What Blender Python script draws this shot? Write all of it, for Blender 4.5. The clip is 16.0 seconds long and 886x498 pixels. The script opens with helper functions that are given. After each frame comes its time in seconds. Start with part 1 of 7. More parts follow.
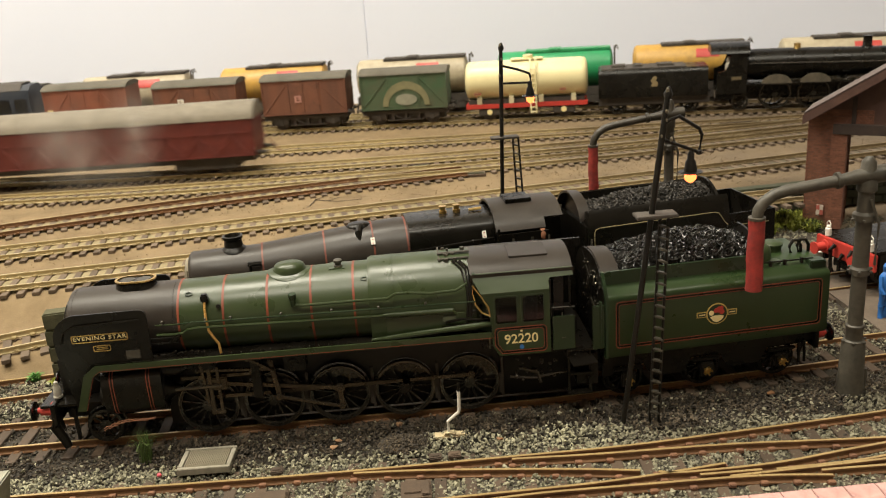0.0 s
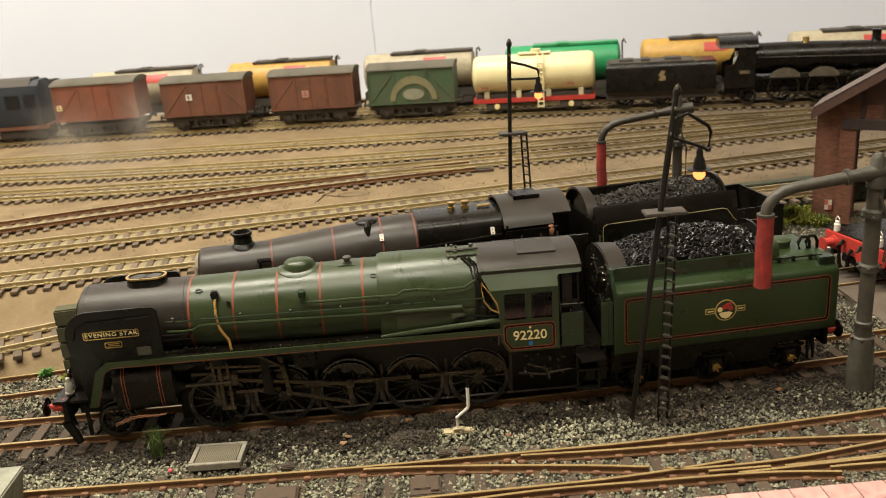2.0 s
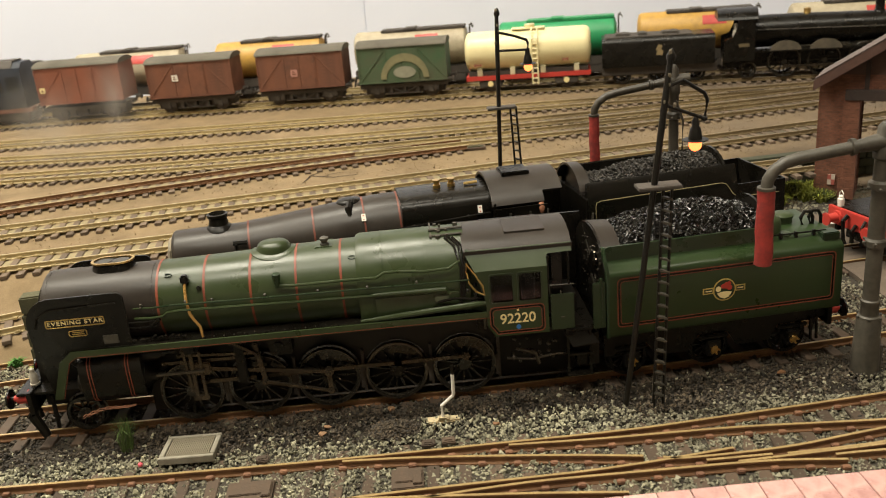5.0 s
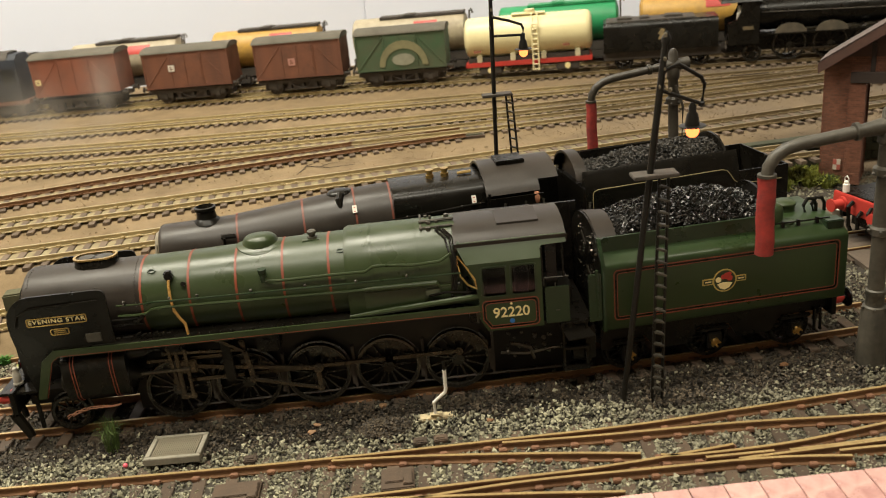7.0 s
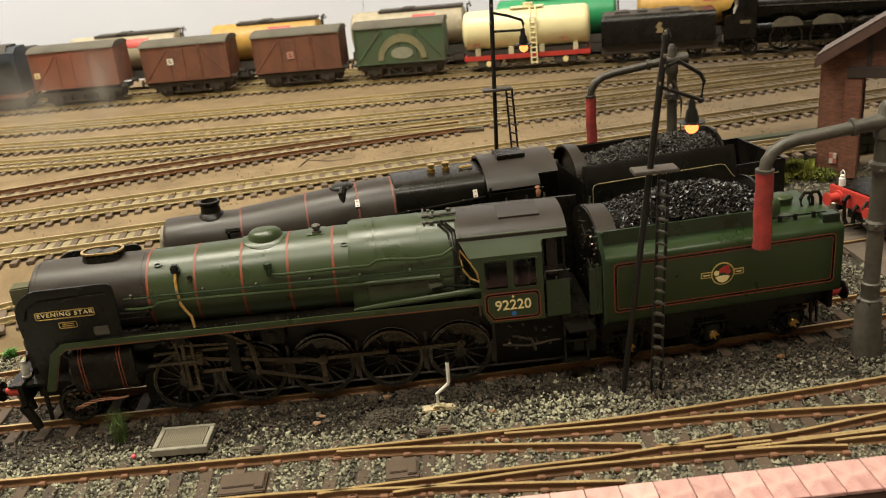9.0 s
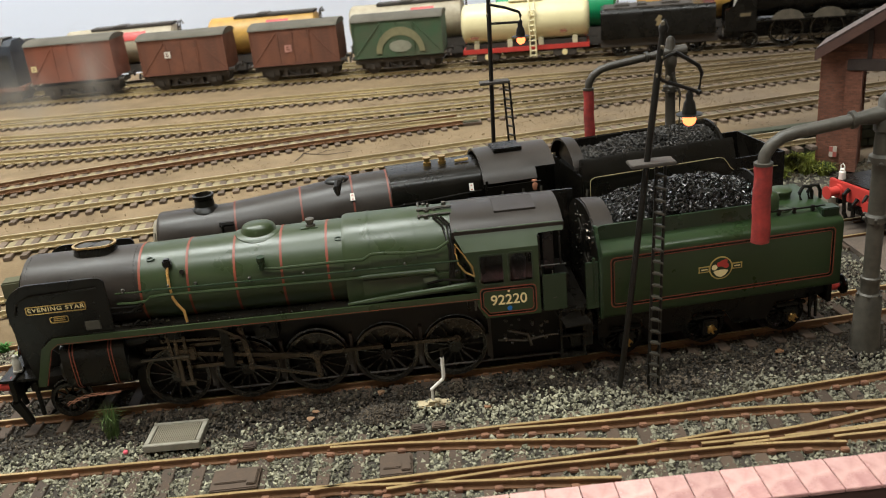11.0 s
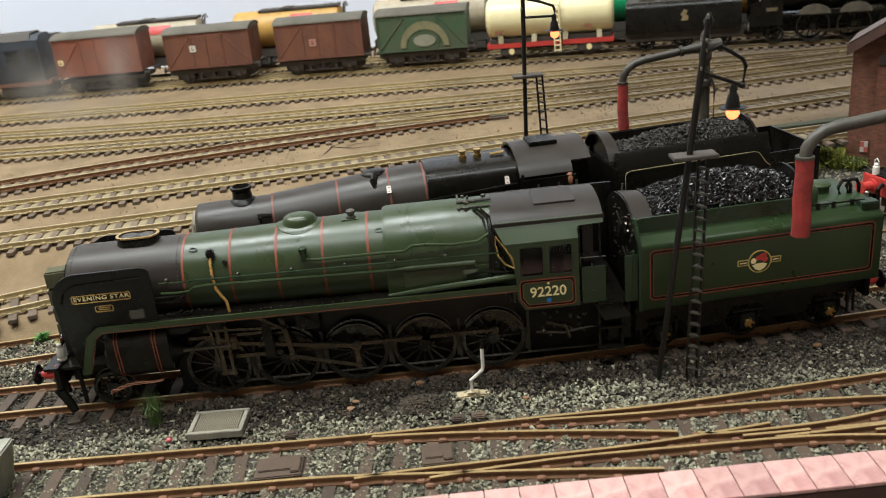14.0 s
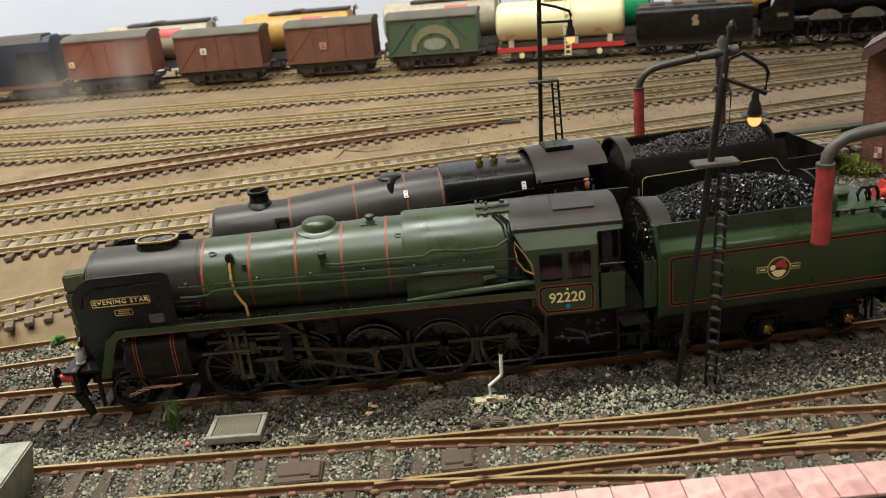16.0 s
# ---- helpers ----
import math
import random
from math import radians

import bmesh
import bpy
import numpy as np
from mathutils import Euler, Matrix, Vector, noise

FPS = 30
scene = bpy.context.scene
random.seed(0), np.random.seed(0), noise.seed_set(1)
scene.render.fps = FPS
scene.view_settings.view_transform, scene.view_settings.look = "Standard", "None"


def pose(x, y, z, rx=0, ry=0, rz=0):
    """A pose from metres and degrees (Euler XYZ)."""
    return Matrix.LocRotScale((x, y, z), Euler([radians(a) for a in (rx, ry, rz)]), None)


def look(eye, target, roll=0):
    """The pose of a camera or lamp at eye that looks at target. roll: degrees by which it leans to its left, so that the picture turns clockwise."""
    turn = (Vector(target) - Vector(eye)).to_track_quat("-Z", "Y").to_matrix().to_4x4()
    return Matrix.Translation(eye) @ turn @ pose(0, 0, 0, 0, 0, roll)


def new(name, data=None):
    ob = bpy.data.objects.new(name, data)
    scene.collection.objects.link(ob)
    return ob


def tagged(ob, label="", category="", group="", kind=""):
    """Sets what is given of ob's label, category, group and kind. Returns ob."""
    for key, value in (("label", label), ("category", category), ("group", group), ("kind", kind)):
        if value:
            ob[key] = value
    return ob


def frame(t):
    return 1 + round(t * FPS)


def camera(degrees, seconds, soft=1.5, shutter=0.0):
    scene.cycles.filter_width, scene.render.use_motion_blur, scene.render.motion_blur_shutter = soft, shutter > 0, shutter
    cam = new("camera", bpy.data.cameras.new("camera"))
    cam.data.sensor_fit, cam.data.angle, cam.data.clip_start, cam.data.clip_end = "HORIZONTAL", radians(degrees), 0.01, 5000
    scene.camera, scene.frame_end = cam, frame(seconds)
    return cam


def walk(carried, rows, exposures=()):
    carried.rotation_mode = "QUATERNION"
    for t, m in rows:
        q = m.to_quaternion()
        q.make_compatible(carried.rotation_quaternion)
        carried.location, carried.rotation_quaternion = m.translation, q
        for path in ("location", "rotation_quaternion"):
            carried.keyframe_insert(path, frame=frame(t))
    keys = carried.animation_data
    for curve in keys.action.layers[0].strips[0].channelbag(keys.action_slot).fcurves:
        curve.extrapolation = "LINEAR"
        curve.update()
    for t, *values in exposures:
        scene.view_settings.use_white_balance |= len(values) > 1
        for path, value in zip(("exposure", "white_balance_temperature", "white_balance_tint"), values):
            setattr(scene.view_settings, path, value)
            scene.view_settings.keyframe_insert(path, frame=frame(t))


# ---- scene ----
cam = camera(53.6, 16.0, soft=1.0, shutter=0.5)
# the small lens is sharp on the green locomotive and softens towards the backscene
cam.data.dof.use_dof, cam.data.dof.focus_distance, cam.data.dof.aperture_fstop = True, 0.31, 34.0
PATH = [
    (0, (0.1270, -0.2744, 0.1451), (0.1981, 1.62, -0.4832), -4.06),
    (0.5, (0.1263, -0.2715, 0.1431), (0.1867, 1.62, -0.4988), -4.22),
    (1, (0.1294, -0.2737, 0.1449), (0.1831, 1.62, -0.4956), -4.39),
    (1.5, (0.1278, -0.2741, 0.1453), (0.1794, 1.62, -0.4988), -4.34),
    (2, (0.1263, -0.2748, 0.1466), (0.1815, 1.62, -0.4971), -4.26),
    (2.5, (0.1273, -0.2724, 0.1451), (0.1906, 1.62, -0.4975), -4.22),
    (3, (0.1290, -0.2704, 0.1442), (0.1903, 1.62, -0.5008), -4.41),
    (3.5, (0.1300, -0.2692, 0.1440), (0.1873, 1.62, -0.5055), -4.59),
    (4, (0.1306, -0.2677, 0.1430), (0.1826, 1.62, -0.5191), -4.75),
    (6.5, (0.1357, -0.2531, 0.1377), (0.1767, 1.62, -0.5606), -5.39),
    (7, (0.1376, -0.2535, 0.1384), (0.1674, 1.62, -0.5666), -5.72),
    (7.5, (0.1408, -0.2587, 0.1387), (0.1757, 1.62, -0.5654), -5.78),
    (8, (0.1383, -0.2616, 0.1394), (0.1761, 1.62, -0.5665), -5.57),
    (8.5, (0.1339, -0.2613, 0.1415), (0.1718, 1.62, -0.5673), -5.39),
    (9, (0.1356, -0.2568, 0.1405), (0.1726, 1.62, -0.5862), -5.69),
    (11.5, (0.1373, -0.2528, 0.1384), (0.1706, 1.62, -0.6064), -5.68),
    (12, (0.1360, -0.2506, 0.1361), (0.1701, 1.62, -0.6153), -5.52),
    (12.5, (0.1383, -0.2510, 0.1379), (0.1701, 1.62, -0.6096), -5.71),
    (13, (0.1367, -0.2536, 0.1387), (0.1660, 1.62, -0.6104), -5.69),
    (13.5, (0.1319, -0.2564, 0.1390), (0.1519, 1.62, -0.6079), -5.64),
    (14, (0.1290, -0.2561, 0.1397), (0.1335, 1.62, -0.6083), -5.74),
    (14.5, (0.1268, -0.2561, 0.1422), (0.1230, 1.62, -0.6020), -5.76),
    (15, (0.1269, -0.2583, 0.1423), (0.1272, 1.62, -0.5984), -5.75),
    (15.5, (0.1249, -0.2578, 0.1423), (0.1240, 1.62, -0.5997), -5.65),
    (16, (0.1244, -0.2557, 0.1410), (0.1216, 1.62, -0.6002), -5.56),
]
# seconds, stops, kelvin, tint: the picture turns cooler in the last third
EXPOSURES = [(0, 0.28, 5850, 11), (4, 0.28, 5850, 11), (7, 0.22, 5850, 10), (9.2, 0.22, 5850, 10), (11.3, 0.2, 5050, 10), (14.5, 0.2, 5000, 10), (16, 0.22, 5150, 10)]
walk(cam, [(t, look(eye, target, roll)) for t, eye, target, roll in PATH], EXPOSURES)

# ---- light ----
world = bpy.data.worlds.new("world")
scene.world = world
world.use_nodes = True
world.node_tree.nodes["Background"].inputs[0].default_value = (1.0, 0.92, 0.72, 1)
world.node_tree.nodes["Background"].inputs[1].default_value = 0.16


def ceiling_lamp(x, y, z, sx, sy, watts):
    d = bpy.data.lights.new("ceiling_lamp_light", "AREA")
    d.shape, d.size, d.size_y, d.energy, d.color = "RECTANGLE", sx, sy, watts, (1.0, 0.875, 0.64)
    ob = new("ceiling_lamp_light", d)
    ob.matrix_world = pose(x, y, z)
    return ob


ceiling_lamp(-0.52, 0.20, 1.25, 1.4, 0.22, 31)
ceiling_lamp(0.12, -0.45, 1.25, 1.2, 0.22, 13.5)

# ---- helpers for meshes; all sizes below are in millimetres ----
MM = 0.001


def link(name, mesh, mat, parent, label=""):
    ob = new(name, mesh)
    if mat is not None and len(mesh.materials) == 0:
        mesh.materials.append(mat)
    if parent is not None:
        ob.parent = parent
    if label:
        ob["label"] = label
    return ob


def part(name, bm, mat, parent, label="", smooth=35):
    """One mesh object under a thing or a part."""
    mesh = bpy.data.meshes.new(name)
    bmesh.ops.recalc_face_normals(bm, faces=bm.faces)
    for v in bm.verts:
        v.co *= MM
    bm.to_mesh(mesh)
    bm.free()
    if smooth:
        for p in mesh.polygons:
            p.use_smooth = True
        mesh.set_sharp_from_angle(angle=radians(smooth))
    return link(name, mesh, mat, parent, label)


def thing(name, x, y, z, rz=0, label="", category="", group="", kind=""):
    e = new(name)
    e.empty_display_size = 0.01
    e.matrix_basis = pose(x * MM, y * MM, z * MM, 0, 0, rz)
    return tagged(e, label, category, group, kind)


def B():
    return bmesh.new()


def box(bm, x0, x1, y0, y1, z0, z1, bevel=0.0):
    r = bmesh.ops.create_cube(bm, size=1)
    vs = r["verts"]
    for v in vs:
        v.co = Vector((x0 if v.co.x < 0 else x1, y0 if v.co.y < 0 else y1, z0 if v.co.z < 0 else z1))
    if bevel:
        es = list({e for v in vs for e in v.link_edges})
        bmesh.ops.bevel(bm, geom=es, offset=bevel, segments=2, affect="EDGES")
    return bm


def ring(bm, c, u, w, r, n, ru=None):
    ru = r if ru is None else ru
    return [bm.verts.new(c + u * (ru * math.cos(2 * math.pi * i / n)) + w * (r * math.sin(2 * math.pi * i / n))) for i in range(n)]


def skin(bm, rings, cap=True, closed=True):
    for a, b in zip(rings, rings[1:]):
        n = len(a)
        for i in range(n if closed else n - 1):
            bm.faces.new((a[i], a[(i + 1) % n], b[(i + 1) % n], b[i]))
    if cap and closed:
        bm.faces.new(rings[0][::-1])
        bm.faces.new(rings[-1])
    return bm


def axes(d):
    d = d.normalized()
    u = d.cross(Vector((0, 0, 1)))
    if u.length < 1e-3:
        u = Vector((1, 0, 0))
    u.normalize()
    return u, u.cross(d)


def cyl(bm, p0, p1, r0, r1=None, n=12):
    p0, p1 = Vector(p0), Vector(p1)
    u, w = axes(p1 - p0)
    return skin(bm, [ring(bm, p0, u, w, r0, n), ring(bm, p1, u, w, r0 if r1 is None else r1, n)])


def tube(bm, pts, r, n=6):
    pts = [Vector(p) for p in pts]
    rings = []
    for i, p in enumerate(pts):
        d = (pts[min(i + 1, len(pts) - 1)] - pts[max(i - 1, 0)])
        u, w = axes(d)
        rings.append(ring(bm, p, u, w, r[i] if isinstance(r, (list, tuple)) else r, n))
    return skin(bm, rings)


def lathe(bm, p, d, profile, n=24):
    """profile: (distance along d from p, radius)."""
    p, d = Vector(p), Vector(d).normalized()
    u, w = axes(d)
    return skin(bm, [ring(bm, p + d * a, u, w, max(r, 0.01), n) for a, r in profile])


def prism(bm, pts, plane, a, b):
    """A polygon in a plane ('xz', 'yz', 'xy') drawn out along the third axis from a to b."""
    def at(p, q):
        return {"xz": (p[0], q, p[1]), "yz": (q, p[0], p[1]), "xy": (p[0], p[1], q)}[plane]
    lo = [bm.verts.new(at(p, a)) for p in pts]
    hi = [bm.verts.new(at(p, b)) for p in pts]
    return skin(bm, [lo, hi])


def arc(cx, cz, r, a0, a1, n, rz=None):
    rz = r if rz is None else rz
    return [(cx + r * math.cos(radians(a0 + (a1 - a0) * i / n)), cz + rz * math.sin(radians(a0 + (a1 - a0) * i / n))) for i in range(n + 1)]


def ribbon(bm, pts, width, y, depth=0.12):
    """A raised line of some width along points (x, z) on a side at y."""
    pts = [Vector((p[0], 0, p[1])) for p in pts]
    closed = (pts[0] - pts[-1]).length < 1e-6
    rings = []
    for i, p in enumerate(pts):
        if closed:
            a, b = pts[i - 1 if i else -2], pts[i + 1 if i < len(pts) - 1 else 1]
        else:
            a, b = pts[max(i - 1, 0)], pts[min(i + 1, len(pts) - 1)]
        d = (b - a).normalized()
        n = Vector((-d.z, 0, d.x)) * width / 2
        rings.append([bm.verts.new(v) for v in (p + n + Vector((0, y, 0)), p - n + Vector((0, y, 0)), p - n + Vector((0, y - depth, 0)), p + n + Vector((0, y - depth, 0)))])
    return skin(bm, rings)


def round_rect(x0, x1, z0, z1, r, n=4):
    p = arc(x1 - r, z1 - r, r, 0, 90, n) + arc(x0 + r, z1 - r, r, 90, 180, n) + arc(x0 + r, z0 + r, r, 180, 270, n) + arc(x1 - r, z0 + r, r, 270, 360, n)
    return p + [p[0]]


def lettering(name, words, size, mat, parent, m, depth=0.15, spacing=1.0, label="", xs=1.0, bold=0.0):
    c = bpy.data.curves.new(name, "FONT")
    c.body, c.size, c.align_x, c.align_y, c.extrude, c.space_character = words, size * MM, "CENTER", "CENTER", depth * MM / 2, spacing
    c.offset = bold * size * MM * 0.5
    tmp = new(name, c)
    mesh = bpy.data.meshes.new_from_object(tmp.evaluated_get(bpy.context.evaluated_depsgraph_get()))
    bpy.data.objects.remove(tmp)
    mesh.materials.clear()
    mesh.transform(m @ Matrix.Diagonal((xs, 1, 1, 1)))
    return link(name, mesh, mat, parent, label)


SIDE = pose(0, 0, 0, 90, 0, 0)

# ---- materials ----


def mat(name, c1, c2=None, rough=0.5, metal=0.0, scale=120, fine=900, bump=0.15, mixamt=1.0, coat=0.0, rand=0.0, emit=None, power=0.0, island=0.0, rough_var=0.1, stretch=None, spec=0.5, x_tint=None):
    """A surface with two scales of variation, from coarse patches and fine grain, at real size."""
    m = bpy.data.materials.new(name)
    m.use_nodes = True
    t = m.node_tree
    bs = t.nodes["Principled BSDF"]
    L = t.links.new

    def n(kind, **kw):
        nd = t.nodes.new(kind)
        for k, v in kw.items():
            nd.inputs[k].default_value = v
        return nd
    c2 = c2 or tuple(x * 0.7 for x in c1)
    tc = t.nodes.new("ShaderNodeTexCoord")
    src = tc.outputs["Object"]
    if stretch:
        mp = n("ShaderNodeMapping", Scale=stretch)
        L(src, mp.inputs["Vector"])
        src = mp.outputs["Vector"]
    n1 = n("ShaderNodeTexNoise", Scale=scale, Detail=5, Roughness=0.6)
    n2 = n("ShaderNodeTexNoise", Scale=fine, Detail=3, Roughness=0.6)
    L(src, n1.inputs["Vector"])
    L(src, n2.inputs["Vector"])
    ad = n("ShaderNodeMath")
    ad.operation = "MULTIPLY_ADD"
    L(n2.outputs["Fac"], ad.inputs[0])
    ad.inputs[1].default_value = 0.5
    L(n1.outputs["Fac"], ad.inputs[2])
    rp = n("ShaderNodeMapRange")
    L(ad.outputs[0], rp.inputs["Value"])
    rp.inputs["From Min"].default_value, rp.inputs["From Max"].default_value = 0.5, 1.0
    rp.inputs["To Max"].default_value = mixamt
    mx = n("ShaderNodeMix")
    mx.data_type = "RGBA"
    mx.inputs[6].default_value, mx.inputs[7].default_value = (*c1, 1), (*c2, 1)
    L(rp.outputs[0], mx.inputs["Factor"])
    col = mx.outputs[2]
    if rand or island:
        if island:
            oi, out = t.nodes.new("ShaderNodeNewGeometry"), "Random Per Island"
        else:
            oi, out = t.nodes.new("ShaderNodeObjectInfo"), "Random"
        r2 = n("ShaderNodeMapRange")
        k = rand or island
        r2.inputs["To Min"].default_value, r2.inputs["To Max"].default_value = 1 - k, 1 + k
        L(oi.outputs[out], r2.inputs["Value"])
        hv = n("ShaderNodeHueSaturation")
        L(col, hv.inputs["Color"])
        L(r2.outputs[0], hv.inputs["Value"])
        col = hv.outputs["Color"]
    if x_tint:
        # blends to a second colour along x, with a ragged edge
        g0, g1, gc = x_tint
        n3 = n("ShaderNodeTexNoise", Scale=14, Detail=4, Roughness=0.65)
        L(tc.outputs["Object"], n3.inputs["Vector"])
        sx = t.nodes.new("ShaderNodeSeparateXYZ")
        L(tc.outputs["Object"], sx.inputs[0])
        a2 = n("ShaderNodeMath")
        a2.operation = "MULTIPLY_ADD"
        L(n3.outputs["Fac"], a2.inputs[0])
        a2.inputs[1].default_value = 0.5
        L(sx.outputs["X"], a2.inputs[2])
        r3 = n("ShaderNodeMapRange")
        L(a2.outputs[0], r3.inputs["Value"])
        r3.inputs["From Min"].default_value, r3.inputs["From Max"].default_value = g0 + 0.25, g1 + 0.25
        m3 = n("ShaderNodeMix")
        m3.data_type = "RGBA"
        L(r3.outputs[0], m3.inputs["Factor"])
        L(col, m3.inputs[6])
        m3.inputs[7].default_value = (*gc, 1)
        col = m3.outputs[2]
    L(col, bs.inputs["Base Color"])
    rr = n("ShaderNodeMapRange")
    L(n1.outputs["Fac"], rr.inputs["Value"])
    rr.inputs["From Min"].default_value, rr.inputs["From Max"].default_value = 0.3, 0.7
    rr.inputs["To Min"].default_value, rr.inputs["To Max"].default_value = max(rough - rough_var, 0.02), min(rough + rough_var, 1)
    L(rr.outputs[0], bs.inputs["Roughness"])
    bs.inputs["Metallic"].default_value = metal
    bs.inputs["Specular IOR Level"].default_value = spec
    bs.inputs["Coat Weight"].default_value = coat
    if bump:
        bp = n("ShaderNodeBump", Strength=bump, Distance=0.0003)
        L(n2.outputs["Fac"], bp.inputs["Height"])
        L(bp.outputs[0], bs.inputs["Normal"])
    if emit:
        bs.inputs["Emission Color"].default_value = (*emit, 1)
        bs.inputs["Emission Strength"].default_value = power
    return m


GREEN = mat("brunswick_green_paint", (0.027, 0.040, 0.0135), (0.035, 0.050, 0.0175), 0.34, bump=0.03, scale=60, fine=1500)
# same green, darkened to carry the shade on upright cab and tender sides
GREEN_T = mat("green_paint_shaded_sides", (0.0168, 0.033, 0.0088), (0.0225, 0.040, 0.0115), 0.34, bump=0.03, scale=60, fine=1500)
GREEN_DK = mat("dark_and_shaded_green_paint", (0.013, 0.027, 0.010), (0.019, 0.034, 0.013), 0.33, bump=0.03, scale=60)
BLACK = mat("satin_black_paint", (0.0048, 0.0040, 0.0029), (0.0095, 0.0080, 0.0058), 0.28, spec=0.28, bump=0.05, scale=80)
TYRE = mat("glossy_black_wheel_paint", (0.016, 0.0135, 0.010), (0.026, 0.022, 0.016), 0.2, spec=0.6, bump=0.03)
COAL_DULL = mat("dull_dusty_coal", (0.013, 0.011, 0.0085), (0.034, 0.029, 0.022), 0.55, bump=0.4, fine=1500, island=0.6)
BLACK_MATT = mat("sooty_black_paint", (0.0065, 0.0055, 0.0042), (0.012, 0.0102, 0.008), 0.38, spec=0.32, bump=0.06, scale=70)
BLACK_BOIL = mat("weathered_black_boiler_paint", (0.020, 0.0158, 0.0125), (0.034, 0.0265, 0.0205), 0.40, spec=0.36, bump=0.04, scale=50)
STEEL = mat("oily_steel", (0.12, 0.095, 0.066), (0.05, 0.04, 0.029), 0.28, metal=0.75, bump=0.05)
RIMSTEEL = mat("worn_steel_tyre", (0.17, 0.15, 0.12), (0.07, 0.06, 0.05), 0.32, metal=0.9)
BRASS = mat("brass", (0.75, 0.52, 0.18), (0.5, 0.34, 0.12), 0.3, metal=1.0, bump=0.03)
COPPER = mat("copper_pipe", (0.62, 0.36, 0.10), (0.45, 0.24, 0.07), 0.35, metal=0.5, bump=0.03)
DULLRED = mat("faded_red_lining_paint", (0.20, 0.048, 0.024), (0.13, 0.036, 0.02), 0.5, bump=0)
DULLCOPPER = mat("dull_copper_wire", (0.36, 0.17, 0.09), (0.22, 0.10, 0.06), 0.45, metal=0.4, bump=0.03)
ORANGE = mat("orange_lining_paint", (0.235, 0.048, 0.019), (0.17, 0.038, 0.016), 0.5, bump=0)
YELLOW = mat("cream_yellow_lettering", (0.85, 0.72, 0.36), (0.75, 0.62, 0.3), 0.5, bump=0)
RED = mat("red_paint", (0.50, 0.045, 0.03), (0.40, 0.04, 0.03), 0.45, bump=0.05)
REDLEATHER = mat("red_leather_hose_cloth", (0.40, 0.036, 0.026), (0.12, 0.02, 0.018), 0.6, bump=0.6, scale=110, fine=500)
WHITE = mat("white_paint", (0.78, 0.75, 0.68), (0.68, 0.64, 0.56), 0.5, bump=0.05)
BLUE = mat("blue_paint", (0.03, 0.16, 0.5), (0.03, 0.12, 0.4), 0.5, bump=0)
GREYIRON = mat("weathered_grey_cast_iron", (0.032, 0.029, 0.022), (0.085, 0.075, 0.057), 0.5, bump=0.6, scale=90, fine=600)
DARKIRON = mat("sooty_cast_iron", (0.022, 0.018, 0.013), (0.05, 0.042, 0.030), 0.45, bump=0.5, scale=110, fine=700)
COAL = mat("coal_lumps", (0.0045, 0.0040, 0.0035), (0.014, 0.0125, 0.0105), 0.22, bump=0.4, fine=1500, island=0.6)
BALLAST = mat("granite_ballast_chips", (0.33, 0.315, 0.215), (0.095, 0.087, 0.058), 0.75, bump=0.4, scale=45, fine=1200, island=0.7, x_tint=(0.15, 0.40, (0.15, 0.136, 0.095)))
CINDER = mat("dark_ash_ballast_chips", (0.028, 0.021, 0.013), (0.066, 0.050, 0.031), 0.75, bump=0.4, scale=60, fine=1200, island=0.7)
FILL = mat("dusty_ballast_fill", (0.31, 0.26, 0.145), (0.20, 0.165, 0.092), 0.95, bump=1.0, scale=160, fine=900, x_tint=(0.12, 0.34, (0.10, 0.084, 0.055)))
BED = mat("ash_bed", (0.026, 0.021, 0.0145), (0.045, 0.037, 0.026), 0.95, bump=0.8, scale=100, fine=1400)
BROWN = mat("brown_scatter_ground", (0.25, 0.177, 0.09), (0.14, 0.098, 0.05), 0.9, bump=0.7, scale=45, fine=1600, x_tint=(0.16, 0.42, (0.115, 0.085, 0.055)))
RAILTOP = mat("polished_nickel_rail_head", (0.55, 0.40, 0.18), (0.34, 0.235, 0.105), 0.33, metal=0.4, bump=0.05)
RAILTOP_FAR = mat("far_nickel_rail_head", (0.64, 0.53, 0.30), (0.42, 0.33, 0.18), 0.36, metal=0.4, bump=0.05, x_tint=(0.12, 0.34, (0.27, 0.21, 0.12)))
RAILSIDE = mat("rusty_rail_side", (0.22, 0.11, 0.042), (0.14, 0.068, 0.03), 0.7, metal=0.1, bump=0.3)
RAILPALE = mat("pale_brass_rail_side", (0.50, 0.40, 0.205), (0.38, 0.30, 0.15), 0.45, metal=0.15, bump=0.1, x_tint=(0.12, 0.34, (0.20, 0.15, 0.08)))
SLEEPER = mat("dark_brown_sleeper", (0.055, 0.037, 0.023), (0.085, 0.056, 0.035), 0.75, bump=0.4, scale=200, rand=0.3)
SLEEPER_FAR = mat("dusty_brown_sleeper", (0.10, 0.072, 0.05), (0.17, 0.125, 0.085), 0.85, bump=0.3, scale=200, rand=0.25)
BAUXITE = mat("bauxite_wagon_paint", (0.27, 0.085, 0.045), (0.15, 0.06, 0.036), 0.65, bump=0.1, scale=60)
BAUXITE2 = mat("brown_bauxite_wagon_paint", (0.20, 0.075, 0.038), (0.10, 0.045, 0.028), 0.7, bump=0.1, scale=60)
MAROON = mat("maroon_coach_paint", (0.16, 0.030, 0.022), (0.11, 0.024, 0.02), 0.5, bump=0.05)
ROOFDK = mat("sooty_wagon_roof_paint", (0.13, 0.115, 0.085), (0.075, 0.067, 0.05), 0.8, bump=0.1, scale=40)
